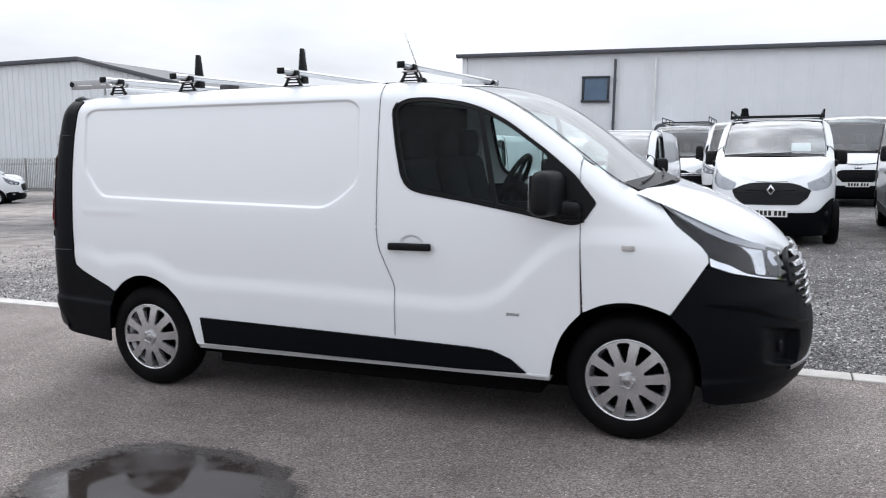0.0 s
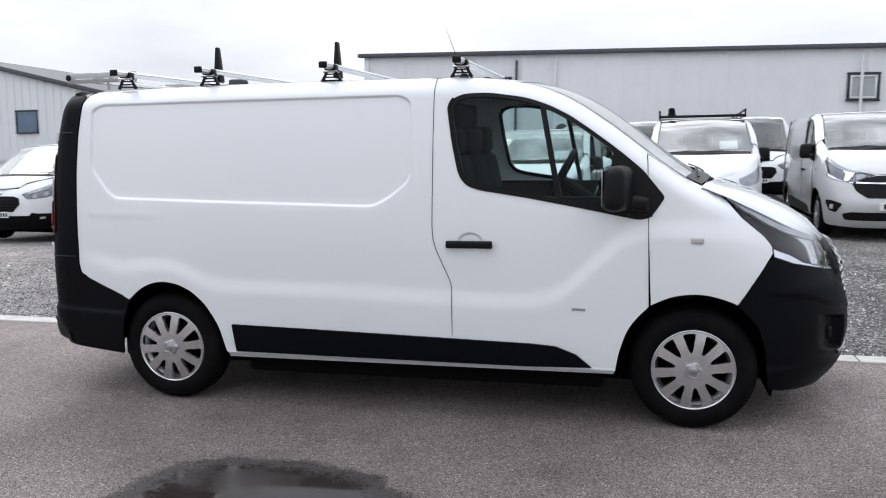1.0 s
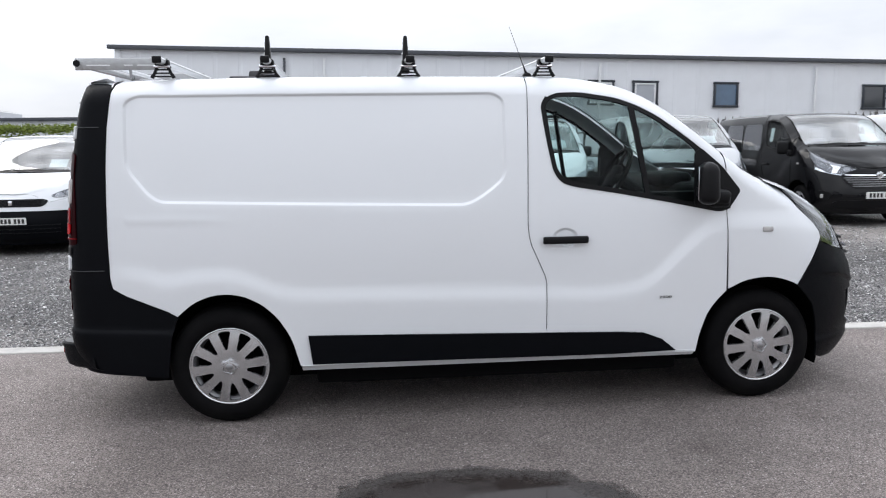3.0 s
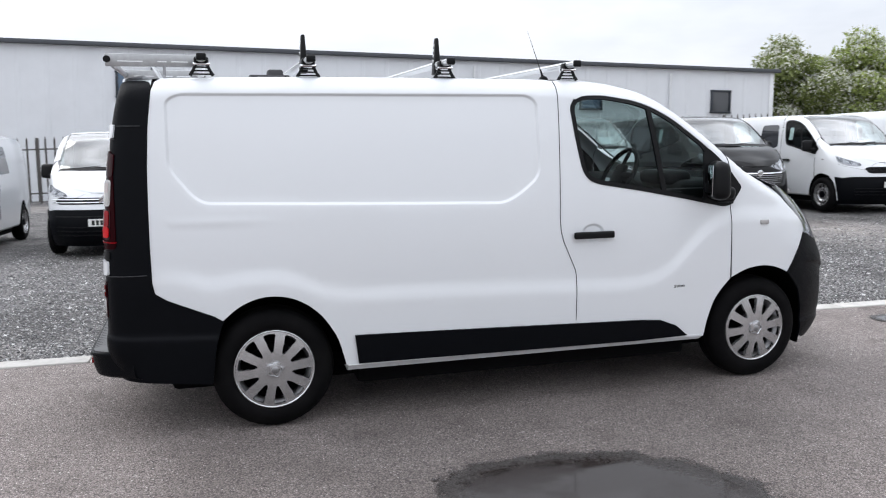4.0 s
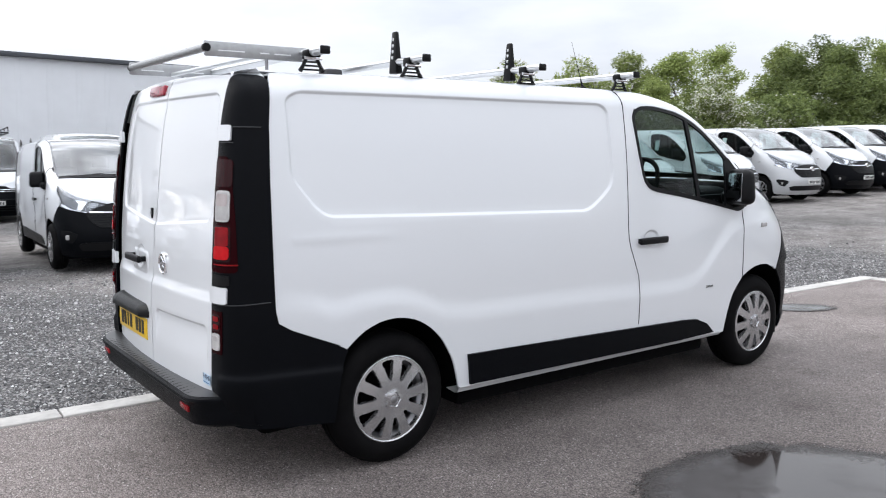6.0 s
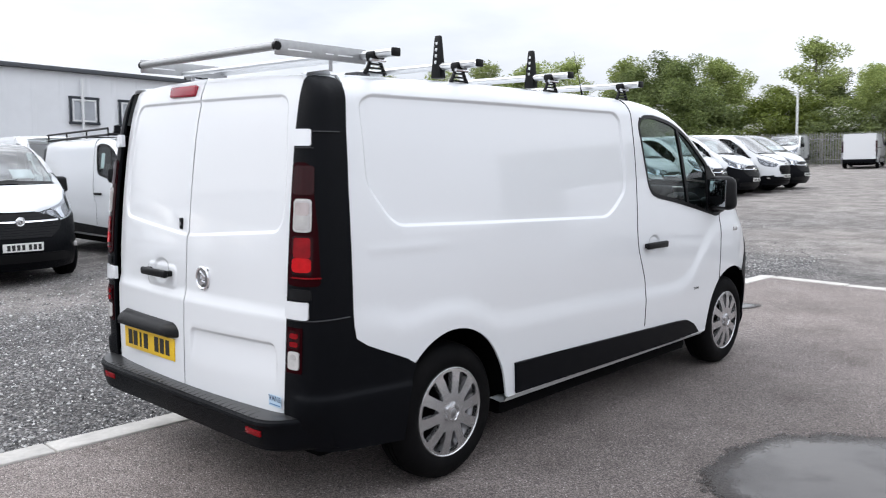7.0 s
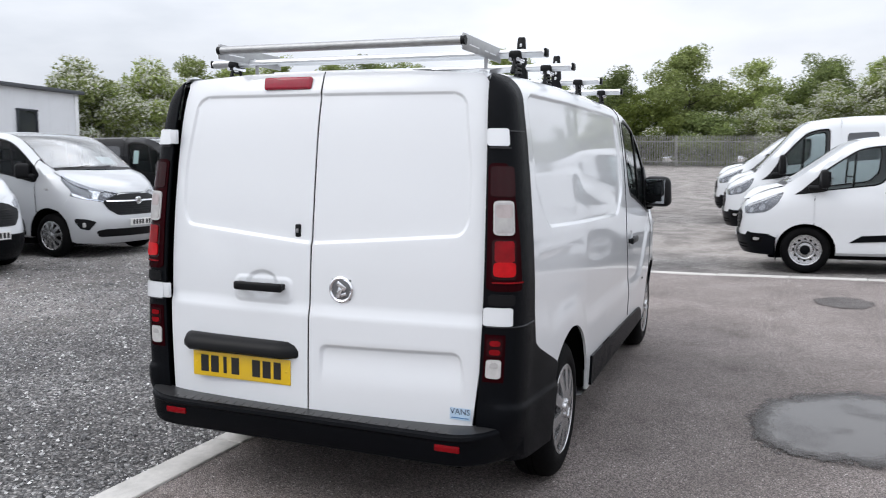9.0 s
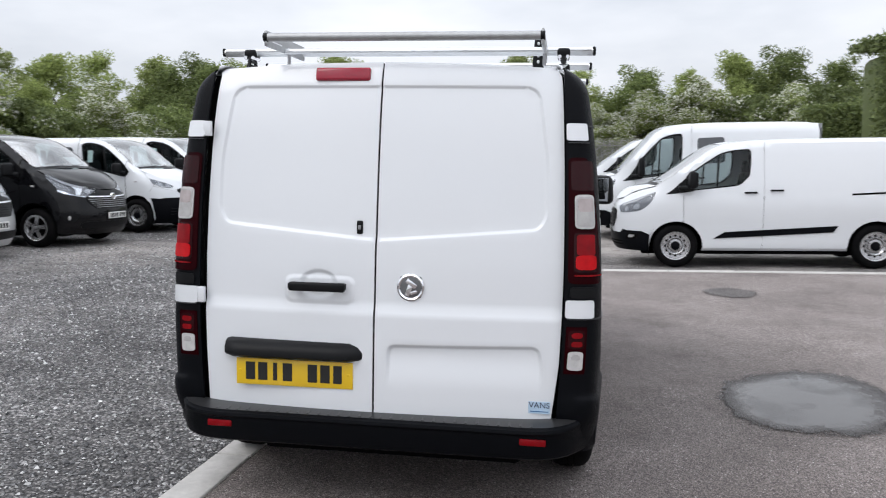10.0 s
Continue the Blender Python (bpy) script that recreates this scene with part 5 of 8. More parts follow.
def front_face(style, vp, root):
    """Grille, badge, plate, fog lamps and lower intake."""
    face = style.get("face", "round")
    def patch(ring, out, step=0.05):
        ring = [(p, z * 0.5) for p, z in ring]
        return sheet(ring, lambda p, z: shell(p, z / 0.5, out), step, flip=True, rim=abs(out) + 0.01)
    def bar(z, p0, out, h=0.012, dz=0.0):
        pts = [(p, z + dz * (1 - (p / p0) ** 2)) for p in np.linspace(-p0, p0, 15)]
        rows = []
        for p, zz in pts:
            rows.append([shell(p, zz - h, out - 0.01), shell(p, zz - h * 0.7, out), shell(p, zz + h * 0.7, out), shell(p, zz + h, out - 0.01)])
        return loft(rows, flip=True)
    if style.get("hero"):
        g = [(-0.31, 0.815), (-0.20, 0.655), (0.20, 0.655), (0.31, 0.815), (0.24, 0.93), (0.15, 0.978), (-0.15, 0.978), (-0.24, 0.93)]
        gr = vp("grille", sheet([(p, z * 0.5) for p, z in rounded(g, 0.03)], lambda p, z: shell(p, z / 0.5, 0.002 + 0.02 * sstep(0.66, 0.98, z / 0.5)), 0.03, flip=True, rim=0.05), M_SATIN, root, "black grille")
        for z, p0, h in ((0.958, 0.20, 0.019), (0.908, 0.25, 0.013), (0.862, 0.285, 0.010), (0.816, 0.30, 0.010), (0.770, 0.27, 0.010), (0.724, 0.24, 0.010), (0.680, 0.21, 0.012)):
            vp("grille_bar", bar(z, p0, 0.014 + 0.035 * sstep(0.66, 0.98, z), h, -0.008), M_CHROME, gr, "chrome grille bar")
        vp("lower_lip", bar(0.372, 0.36, 0.010, 0.012), M_STEEL, root, "grey lower bumper lip")
        for s in (-1, 1):
            vp("fog_lamp", rbox((0.03, 0.07, 0.07), 0.030, shell(s * 0.385, 0.49, -0.056), 3), M_LAMPDARK, root, "round fog lamp")
        pt = shell(0.0001, 0.52, 0.012)
    elif face in ("round", "diamond", "fiat"):
        g = [(-0.385, 0.845), (-0.345, 0.735), (-0.25, 0.640), (0.25, 0.640), (0.345, 0.735), (0.385, 0.845), (0.25, 0.925), (0.15, 0.955), (-0.15, 0.955), (-0.25, 0.925)]
        gr = vp("grille", patch(rounded(g, 0.025), 0.013), M_SATIN, root, "black slatted grille")
        for z in (0.672, 0.706, 0.740, 0.774, 0.808):
            vp("grille_slat", bar(z, 0.27 + (z - 0.672) * 0.62, 0.014, 0.006), style.get("slat", M_PLASTIC), gr)
        vp("grille_bar", bar(0.858, 0.34 if face != "diamond" else 0.24, 0.02, 0.015 if face != "diamond" else 0.006, -0.01), M_CHROME if face != "diamond" else M_SATIN, gr, "chrome grille bar" if face != "diamond" else "")
        c = shell(0.0001, 0.850, 0.03)
        if face == "diamond":
            ringo = [(0.0, 0.085), (0.065, 0.0), (0.0, -0.085), (-0.065, 0.0)]
            vs, fs = [], []
            for sc, dx in ((1.0, -0.02), (1.0, 0.004), (0.55, 0.012), (0.5, -0.01)):
                vs += [(c.x + dx, y * sc, c.z + 0.0 + z * sc) for y, z in ringo]
            for i in range(3):
                for j in range(4):
                    fs.append((i * 4 + j, i * 4 + (j + 1) % 4, i * 4 + 4 + (j + 1) % 4, i * 4 + 4 + j))
            vp("badge", (vs, fs), M_CHROME, gr, "chrome diamond badge")
        else:
            vs, fs = lathe([(0.0, 0.010), (0.03, 0.012), (0.046, 0.008), (0.052, 0.012), (0.06, 0.006), (0.06, -0.02)], 24, "x")
            vp("badge", ([(v[0] + c.x, v[1], v[2] + c.z) for v in vs], fs), M_CHROME, gr, "round chrome badge")
        low = [(-0.5, 0.40), (-0.46, 0.31), (0.46, 0.31), (0.5, 0.40), (0.4, 0.43), (-0.4, 0.43)]
        vp("lower_intake", patch(rounded(low, 0.03), 0.006), M_SATIN, root, "black lower intake")
        for s in (-1, 1):
            vp("fog_recess", patch(rounded([(s * 0.49, 0.545), (s * 0.58, 0.585), (s * 0.70, 0.600), (s * 0.715, 0.56), (s * 0.66, 0.445), (s * 0.57, 0.415)], 0.02), 0.005, 0.04), M_SATIN, root, "dark fog lamp recess")
            c2 = shell(s * 0.615, 0.50, 0.006)
            vp("fog_lamp", rbox((0.03, 0.07, 0.07), 0.03, c2, 3), M_CLEARLENS if face != "diamond" else M_LAMPDARK, root, "round fog lamp")
        pz, pt = 0.52, shell(0.0001, 0.52, 0.012)
    elif face == "lion":
        g = [(-0.36, 0.86), (-0.30, 0.77), (0.30, 0.77), (0.36, 0.86), (0.30, 0.89), (-0.30, 0.89)]
        gr = vp("grille", patch(rounded(g, 0.05), 0.01), M_SATIN, root, "black upper grille")
        for z in (0.79, 0.815, 0.84, 0.865):
            vp("grille_slat", bar(z, 0.28, 0.018, 0.005), M_PLASTIC, gr)
        vp("badge", rbox((0.02, 0.06, 0.075), 0.008, shell(0.0001, 0.83, 0.025)), M_CHROME, gr, "small chrome badge")
        for z in (0.36, 0.42, 0.48):
            vp("intake_slat", bar(z, 0.5, 0.012, 0.008), M_SATIN, root)
        pt = shell(0.0001, 0.55, 0.02)
    elif face == "chevron":
        for z, dz in ((0.83, 0.0), (0.875, 0.0)):
            vp("chrome_strip", bar(z, 0.62, 0.014, 0.009), M_CHROME, root, "chrome strip across the nose")
        g = [(-0.55, 0.85), (-0.5, 0.80), (0.5, 0.80), (0.55, 0.85), (0.5, 0.90), (-0.5, 0.90)]
        vp("grille", patch(rounded(g, 0.02), 0.004), M_SATIN, root, "black grille band")
        c = shell(0.0001, 0.85, 0.03)
        for dz in (0.0, 0.045):
            vs = [(c.x, y, c.z + z + dz) for y, z in ((-0.1, -0.04), (0.0, 0.03), (0.1, -0.04), (0.1, -0.015), (0.0, 0.055), (-0.1, -0.015))]
            vs += [(x - 0.03, y, z) for x, y, z in vs]
            vp("badge_chevron", (vs, [(0, 1, 4, 5), (1, 2, 3, 4), (5, 4, 10, 11), (4, 3, 9, 10), (1, 0, 6, 7), (2, 1, 7, 8)]), M_CHROME, root, "chrome chevron")
        for z in (0.34, 0.40, 0.46, 0.62):
            vp("intake_slat", bar(z, 0.55, 0.012, 0.010), M_SATIN, root)
        pt = shell(0.0001, 0.53, 0.02)
    if style.get("plate", True):
        pl = vp("number_plate", rbox((0.008, 0.52, 0.111), 0.004, pt + Vector((0.004, 0, 0)), 1), M_PLATEWHITE, root, "white front number plate")
        for k in (-3, -2, -1, 0, 1.4, 2.4, 3.4):
            vp("plate_bar", rbox((0.003, 0.042, 0.072), 0.001, pt + Vector((0.009, k * 0.062, 0)), 1), M_INK, pl)
# ---------------------------------------------------------------- the rounder vans with a trapezoid grille
F_AXLE, F_X0 = 2.933, 2.82
F_W = [(0.2, 0.92), (0.33, 0.955), (0.5, 0.972), (0.8, 0.985), (1.05, 0.985), (1.2, 0.972), (1.4, 0.942), (1.6, 0.905), (1.8, 0.865), (1.95, 0.83)]
F_NOSE = [(0.2, 0.94), (0.27, 1.02), (0.4, 1.075), (0.58, 1.085), (0.75, 1.085), (0.86, 1.07), (0.95, 1.035), (1.0, 1.0), (1.065, 0.94), (1.16, 0.80), (1.25, 0.70), (1.35, 0.62), (1.5, 0.54)]
F_EDGE = [(-1.05, 1.90), (-0.6, 1.925), (1.0, 1.935), (1.67, 1.925), (2.0, 1.905), (2.22, 1.872), (2.40, 1.80), (2.7, 1.60), (3.0, 1.395), (3.25, 1.240)]


def f_width(x, z):
    """Half-width of the rounder van's skin at a place of its side view."""
    w = tab(z, F_W) - 0.05 * sstep(0.0, -1.1, x)
    w -= 0.010 * sstep(1.02, 1.10, z) * sstep(-1.0, -0.2, x)
    w -= 0.008 * sstep(0.74, 0.66, z) * sstep(0.36, 0.44, z)
    u = (z - (tab(x, F_EDGE) - 0.10)) / 0.10
    if u > 0:
        w -= 0.10 * (1 - math.sqrt(max(0.0, 1 - min(u, 1.0) ** 2)))
    if x > F_X0:
        k = min(0.999, (x - F_X0) / tab(z, F_NOSE))
        w *= (1 - k ** 3) ** 0.4545
    return w


def f_shell(p, z, out=0.0):
    L, w = tab(z, F_NOSE) + out, f_width(F_X0, z) + out
    f = math.pi / 2 * (1 - abs(p))
    return Vector((F_X0 + L * math.sin(f) ** 0.6667, -math.copysign(w * math.cos(f) ** 0.909, p), z))


def f_p(x, z):
    k = min(1.0, max(0.0, (x - F_X0) / tab(z, F_NOSE)))
    return 1 - math.asin(k ** 1.5) / (math.pi / 2)


def build_round_van(root, style):
    paint, warp = style.get("paint", M_WHITE), style["warp"]

    def vp(name, geo, mat, parent=root, label="", **kw):
        bm = bm_of(geo) if isinstance(geo, tuple) else geo
        for v in bm.verts:
            v.co = Vector(warp(*v.co))
        return part(name, bm, mat, parent, label, **kw)

    def arc(cx, a0, a1, r=0.405, n=13):
        return [(cx + r * math.cos(radians(a)), 0.335 + r * math.sin(radians(a)) * 0.93) for a in np.linspace(a0, a1, n)]

    def nose(ring, out, step=0.04, rim=0.012, s=1):
        ring = [(p, z * 0.5) for p, z in ring]
        return sheet(ring, lambda p, z: f_shell(s * p, z / 0.5, out), step, flip=s > 0, rim=rim)

    def mirrored(half):
        """A ring that is closed over the middle, from its right half."""
        return half + [(-p, z) for p, z in reversed(half) if p > 0]

    window = [(1.832, 1.40), (1.812, 1.60), (1.815, 1.765), (1.85, 1.797), (2.05, 1.788), (2.26, 1.744), (2.48, 1.612), (2.69, 1.468), (2.79, 1.395), (2.79, 1.172), (2.73, 1.172), (2.35, 1.210), (2.03, 1.242), (1.95, 1.275)]
    for s in (-1, 1):
        def side(x, z, out=0.0, s=s):
            return Vector((x, s * (f_width(x, z) + out), z))
        flip = s > 0
        edge = [(x, tab(x, F_EDGE) - 0.002) for x in np.arange(-1.0, 1.60, 0.13)]
        body = [(-1.03, 0.42), (-1.04, 1.2), (-1.0, 1.7)] + edge + [(1.62, 1.92), (1.628, 1.0), (1.645, 0.30), (0.42, 0.30)] + arc(0.0, 0, 180) + [(-0.45, 0.32), (-1.0, 0.36)]
        vp("side_panel", sheet(body, side, 0.085, flip=flip, lines=[[(-0.95, 1.06), (1.6, 1.06)], [(-0.95, 0.70), (1.6, 0.70)]]), paint)
        up = [(x, tab(x, F_EDGE) - 0.002) for x in np.arange(1.66, 2.80, 0.08)]
        door_line = [(1.645, 0.30), (1.628, 1.0), (1.62, 1.92)] + up + [(F_X0, tab(F_X0, F_EDGE) - 0.002)] + [(F_X0, 0.735)] + arc(F_AXLE, 106, 180, n=7) + [(2.53, 0.30)]
        door = vp("cab_door", sheet(door_line, side, 0.07, holes=[rounded(window, 0.04, 3)], flip=flip, lines=[[(1.66, 1.06), (2.8, 1.06)]]), paint)
        for ln in ([(1.62, 1.90), (1.628, 1.0), (1.645, 0.31)], [(F_X0, 1.16), (F_X0, 0.74)]):
            vp("door_seal", ribbon(ln, lambda a, b: side(a, b, 0.0005), 0.0045, 0.001, 0.05), M_GAP)
        inner = rounded([(1.855, 1.41), (1.838, 1.60), (1.842, 1.752), (1.865, 1.774), (2.05, 1.766), (2.25, 1.722), (2.47, 1.59), (2.66, 1.458), (2.66, 1.195), (2.35, 1.232), (2.04, 1.265), (1.965, 1.295)], 0.03, 3)
        vp("window_frame", sheet(rounded(window, 0.04, 3), lambda x, z: side(x, z, -0.004), 0.07, holes=[inner], flip=flip), M_SATIN, door, "black window surround")
        vp("window_glass", sheet(inner, lambda x, z: side(x, z, -0.012), 0.1, flip=flip, rim=0), M_GLASSD, door, "dark tinted door glass")
        vp("window_bar", ribbon([(2.29, 1.70), (2.325, 1.225)], lambda a, b: side(a, b, -0.006), 0.03, 0.006), M_SATIN, door)
        tri = [(2.655, 1.455), (2.72, 1.43), (2.86, 1.31), (3.00, 1.185), (3.095, 1.125), (2.95, 1.135), (2.73, 1.160), (2.655, 1.175)]
        vp("quarter_panel", sheet(rounded(tri, 0.015), lambda x, z: side(x, z, 0.004), 0.05, flip=flip, rim=0.01), M_SATIN, door, "black quarter triangle ahead of the glass")
        mirror = thing_part("door_mirror", root)
        my = f_width(2.72, 1.3)
        vp("mirror_housing", join(rbox((0.13, 0.20, 0.27), 0.05, (2.70, s * (my + 0.13), 1.345), 3, turn=(0, 0, 14 * s), taper=(0.8, 0.88)), rbox((0.24, 0.12, 0.08), 0.03, (2.79, s * (my + 0.06), 1.215), 3)), M_SATIN, mirror, "black plastic mirror housing")
        vp("mirror_glass", rbox((0.006, 0.15, 0.2), 0.02, (2.636, s * (my + 0.12), 1.345), 2, turn=(0, 0, 14 * s)), M_MIRROR, mirror)
        for hx, hz in ((1.82, 1.142), (1.44, 1.172)):
            vp("door_handle", join(rbox((0.19, 0.022, 0.028), 0.010, (hx, s * (f_width(hx, hz) + 0.028), hz), 2), rbox((0.03, 0.03, 0.02), 0.004, (hx - 0.08, s * (f_width(hx, hz) + 0.01), hz), 1), rbox((0.03, 0.03, 0.02), 0.004, (hx + 0.08, s * (f_width(hx, hz) + 0.01), hz), 1)), M_SATIN, door if hx > 1.6 else root, "black door handle")
        if style.get("moulding", True):
            vp("side_moulding", sheet([(0.62, 0.545), (2.36, 0.450), (2.20, 0.548), (0.55, 0.640)], lambda x, z: side(x, z, 0.012), 0.1, flip=flip, rim=0.014), M_PLASTIC, root, "black side moulding")
        vp("slide_rail", sheet([(-0.75, 1.135), (0.37, 1.090), (0.37, 1.118), (-0.75, 1.163)], lambda x, z: side(x, z, 0.004), 0.1, flip=flip, rim=0.008), M_GAP, root, "black sliding-door rail")
        if style.get("crew"):
            vp("crew_window", sheet(rounded([(0.92, 1.40), (1.50, 1.38), (1.51, 1.73), (0.94, 1.74)], 0.06), lambda x, z: side(x, z, 0.004), 0.1, flip=flip, rim=0.008), M_WINDARK, root, "dark tinted side window")
        vp("sill", loft([[side(x, 0.302, 0.0), side(x, 0.285, -0.01), side(x, 0.262, -0.03), side(x, 0.27, -0.12)] for x in np.linspace(0.41, 2.535, 12)], flip=s > 0), paint)
        for xx in (0.0, F_AXLE):
            make_wheel(root, warp(xx, 0.9, 0.335)[0], s, 0.945 * warp(0, 1, 0)[1], style.get("wheel", "steel"))
            ring = [(xx + 0.435 * math.cos(a), 0.335 + 0.435 * math.sin(a)) for a in np.linspace(-0.4 if xx > 1 else 0.0, math.pi, 15)]
            rows = [[Vector((px, s * yy, pz)) for px, pz in ring] for yy in (0.94, 0.75, 0.5)] + [[Vector((xx, s * 0.5, 0.335)) for _ in ring]]
            vp("wheel_arch_liner", loft(rows), M_UNDER, root)
        # rear corner lamps
        vp("tail_lamp", rbox((0.10, 0.10, 0.62), 0.03, (-1.01, s * 0.86, 1.20), 2), M_REDLENS, root, "red tail lamp")
    # nose: wings and front in one pressing, bonnet above
    wheel_edge = [(f_p(x, z), z) for x, z in arc(F_AXLE, 8, 104, n=12)]
    ring = [(0.0, 0.26), (f_p(3.34, 0.26), 0.26)] + wheel_edge + [(1.0, 0.735), (1.0, tab(F_X0, F_EDGE) - 0.004)]
    ring += [(f_p(x, z), z) for x, z in ((2.92, 1.447), (3.0, 1.392), (3.12, 1.318), (3.25, 1.238), (3.45, 1.188), (3.60, 1.128), (3.70, 1.072))] + [(0.22, 1.035), (0.0, 1.03)]
    vp("front_panel", nose(mirrored(ring), 0.0, 0.035, s=1), paint, root, "white nose and front wings")
    def edge_pt(t):
        x, z = tab(t, [(0, 3.235), (0.45, 3.46), (0.75, 3.61), (1, 3.715)]), tab(t, [(0, 1.252), (0.45, 1.192), (0.75, 1.13), (1, 1.065)])
        return x, f_width(x, z), z
    def mid_pt(t):
        return tab(t, [(0, 3.36), (0.45, 3.62), (0.75, 3.76), (1, 3.845)]), tab(t, [(0, 1.275), (0.45, 1.225), (0.75, 1.15), (1, 1.035)])
    rows = []
    for t in np.linspace(0, 1, 9):
        (ex, ey, ez), (cx, cz) = edge_pt(t), mid_pt(t)
        rows.append([Vector((ex * h * h + cx * (1 - h * h), -ey * h, ez * h * h + cz * (1 - h * h) + 0.004)) for h in np.linspace(-1, 1, 15)])
    vp("bonnet", loft(rows), paint)
    # roof, windscreen, pillars
    def top_at(x, h, sink=0.0):
        z = tab(x, F_EDGE)
        bow = 0.10 * (1 - h * h) * sstep(1.9, 2.3, x)
        return Vector((x + bow - sink, -f_width(x, z - 0.0005) * h, z + 0.025 * (1 - h * h) - sink * 0.8))
    hs = np.concatenate([[-1.0, -0.97], np.linspace(-0.9, 0.9, 9), [0.97, 1.0]])
    vp("roof", loft([[top_at(x, h) for h in hs] for x in list(np.linspace(-1.04, 2.0, 12)) + [2.12, 2.24]]), paint)
    xe = np.linspace(2.24, 3.24, 12)
    vp("windscreen", loft([[top_at(x, h, 0.004) for h in np.linspace(-0.97, 0.97, 13)] for x in xe]), style.get("screen", M_SCREENB), root, "raked windscreen")
    for s in (-1, 1):
        vp("windscreen_pillar", loft([[top_at(x, s * h) for h in (0.965, 0.985, 1.0)] for x in xe], flip=s < 0), paint)
    vp("cowl", loft([[top_at(x, h, -0.004) for h in np.linspace(-0.95, 0.95, 11)] for x in (3.17, 3.21, 3.25)]), M_SATIN, root, "black scuttle panel")
    for y in (-0.35, 0.35):
        vp("wiper", tube([top_at(3.16 - 0.01 * k, y / 0.9 - 0.08 * k, -0.014) for k in range(6)], 0.006, 5), M_SATIN, root, "black wiper arm")
    # bumper, grille, lamps
    low = [(0.0, 0.25), (f_p(3.33, 0.25), 0.25), (f_p(3.335, 0.40), 0.40), (f_p(3.33, 0.505), 0.505), (f_p(3.45, 0.555), 0.555), (0.50, 0.560), (0.44, 0.575), (0.40, 0.52), (0.0, 0.52)]
    bumper = vp("lower_bumper", nose(mirrored(low), 0.018, 0.04, 0.02), M_PLASTIC, root, "black lower bumper")
    for z in (0.33, 0.375):
        vp("bumper_groove", nose([(-0.42, z), (0.42, z), (0.42, z + 0.02), (-0.42, z + 0.02)], 0.021, 0.06, 0.004), M_GAP, bumper)
    grille = vp("grille", nose(mirrored([(0.0, 0.60), (0.20, 0.60), (0.285, 0.745), (0.27, 0.86), (0.20, 0.895), (0.0, 0.90)]), 0.008, 0.04), M_SATIN, root, "black trapezoid grille")
    for z, w in ((0.64, 0.20), (0.695, 0.225), (0.75, 0.25), (0.805, 0.25), (0.86, 0.23)):
        vp("grille_bar", nose([(-w, z - 0.010), (w, z - 0.010), (w, z + 0.010), (-w, z + 0.010)], 0.016, 0.06, 0.012), style.get("slat", M_PLASTIC), grille, "grille bar")
    vp("badge", rbox((0.02, 0.16, 0.065), 0.03, f_shell(0.0001, 0.945, 0.004), 3), M_CHROME, root, "oval badge")
    for s in (-1, 1):
        hl = thing_part("headlamp", root)
        lamp = [(f_p(x, z), z) for x, z in ((3.79, 0.935), (3.70, 0.985), (3.52, 1.058), (3.36, 1.122), (3.235, 1.165), (3.27, 1.07), (3.33, 0.985), (3.41, 0.915), (3.50, 0.868), (3.66, 0.845), (3.77, 0.835))]
        vp("lamp_body", nose(rounded(lamp, 0.02), 0.004, 0.03, 0.012, s), M_LAMPMID, hl, "grey headlamp bezel")
        for x0, z0, r in ((3.68, 0.895, 0.038), (3.53, 0.935, 0.045)):
            vp("lamp_reflector", nose([(f_p(x0, z0) + r * 0.9 * math.cos(a), z0 + r * math.sin(a)) for a in np.linspace(0, 2 * math.pi, 15)[:-1]], 0.010, 0.02, 0.006, s), M_LAMPTOP, hl, "silver headlamp reflector")
        vp("lamp_strip", nose([(f_p(x, z), z) for x, z in ((3.74, 0.955), (3.52, 1.045), (3.30, 1.135), (3.31, 1.118), (3.52, 1.025), (3.73, 0.938))], 0.010, 0.02, 0.006, s), M_CLEARRIM, hl, "white daytime lamp strip")
        vp("lamp_cover", nose(rounded(lamp, 0.02), 0.016, 0.03, 0.0, s), M_LENS, hl, "clear headlamp cover")
        fog = vp("fog_recess", nose(rounded([(0.50, 0.43), (0.64, 0.43), (0.68, 0.51), (0.52, 0.525)], 0.015), 0.022, 0.04, 0.006, s), M_GAP, bumper, "dark fog lamp recess")
        vp("fog_lamp", nose(rounded([(0.54, 0.455), (0.61, 0.455), (0.63, 0.495), (0.55, 0.50)], 0.015), 0.026, 0.03, 0.005, s), M_CLEARLENS, fog, "clear fog lamp")
    pt = f_shell(0.0001, 0.545, 0.022)
    pl = vp("number_plate", rbox((0.008, 0.52, 0.111), 0.004, pt, 1), M_PLATEWHITE, root, "white front number plate")
    for k in (-3, -2, -1, 0, 1.4, 2.4, 3.4):
        vp("plate_bar", rbox((0.003, 0.042, 0.072), 0.001, pt + Vector((0.005, k * 0.062, 0)), 1), M_INK, pl)
    # back, underside, cab
    vp("rear_door", loft([[Vector((-1.04, y, z)) for y in np.linspace(-0.84, 0.84, 7)] for z in (0.40, 0.8, 1.2, 1.6, 1.90)]), paint)
    vp("rear_bumper", rbox((0.12, 1.75, 0.22), 0.05, (-1.05, 0, 0.42)), M_PLASTIC, root, "black rear bumper")
    vp("underbody", join(rbox((4.2, 1.2, 0.16), 0.03, (1.35, 0, 0.26)), rbox((2.1, 1.7, 0.14), 0.03, (1.47, 0, 0.27))), M_UNDER)
    vp("bulkhead", rbox((0.03, 1.60, 1.3), 0.01, (1.55, 0, 1.15)), M_DASH, root, "dark cab bulkhead")
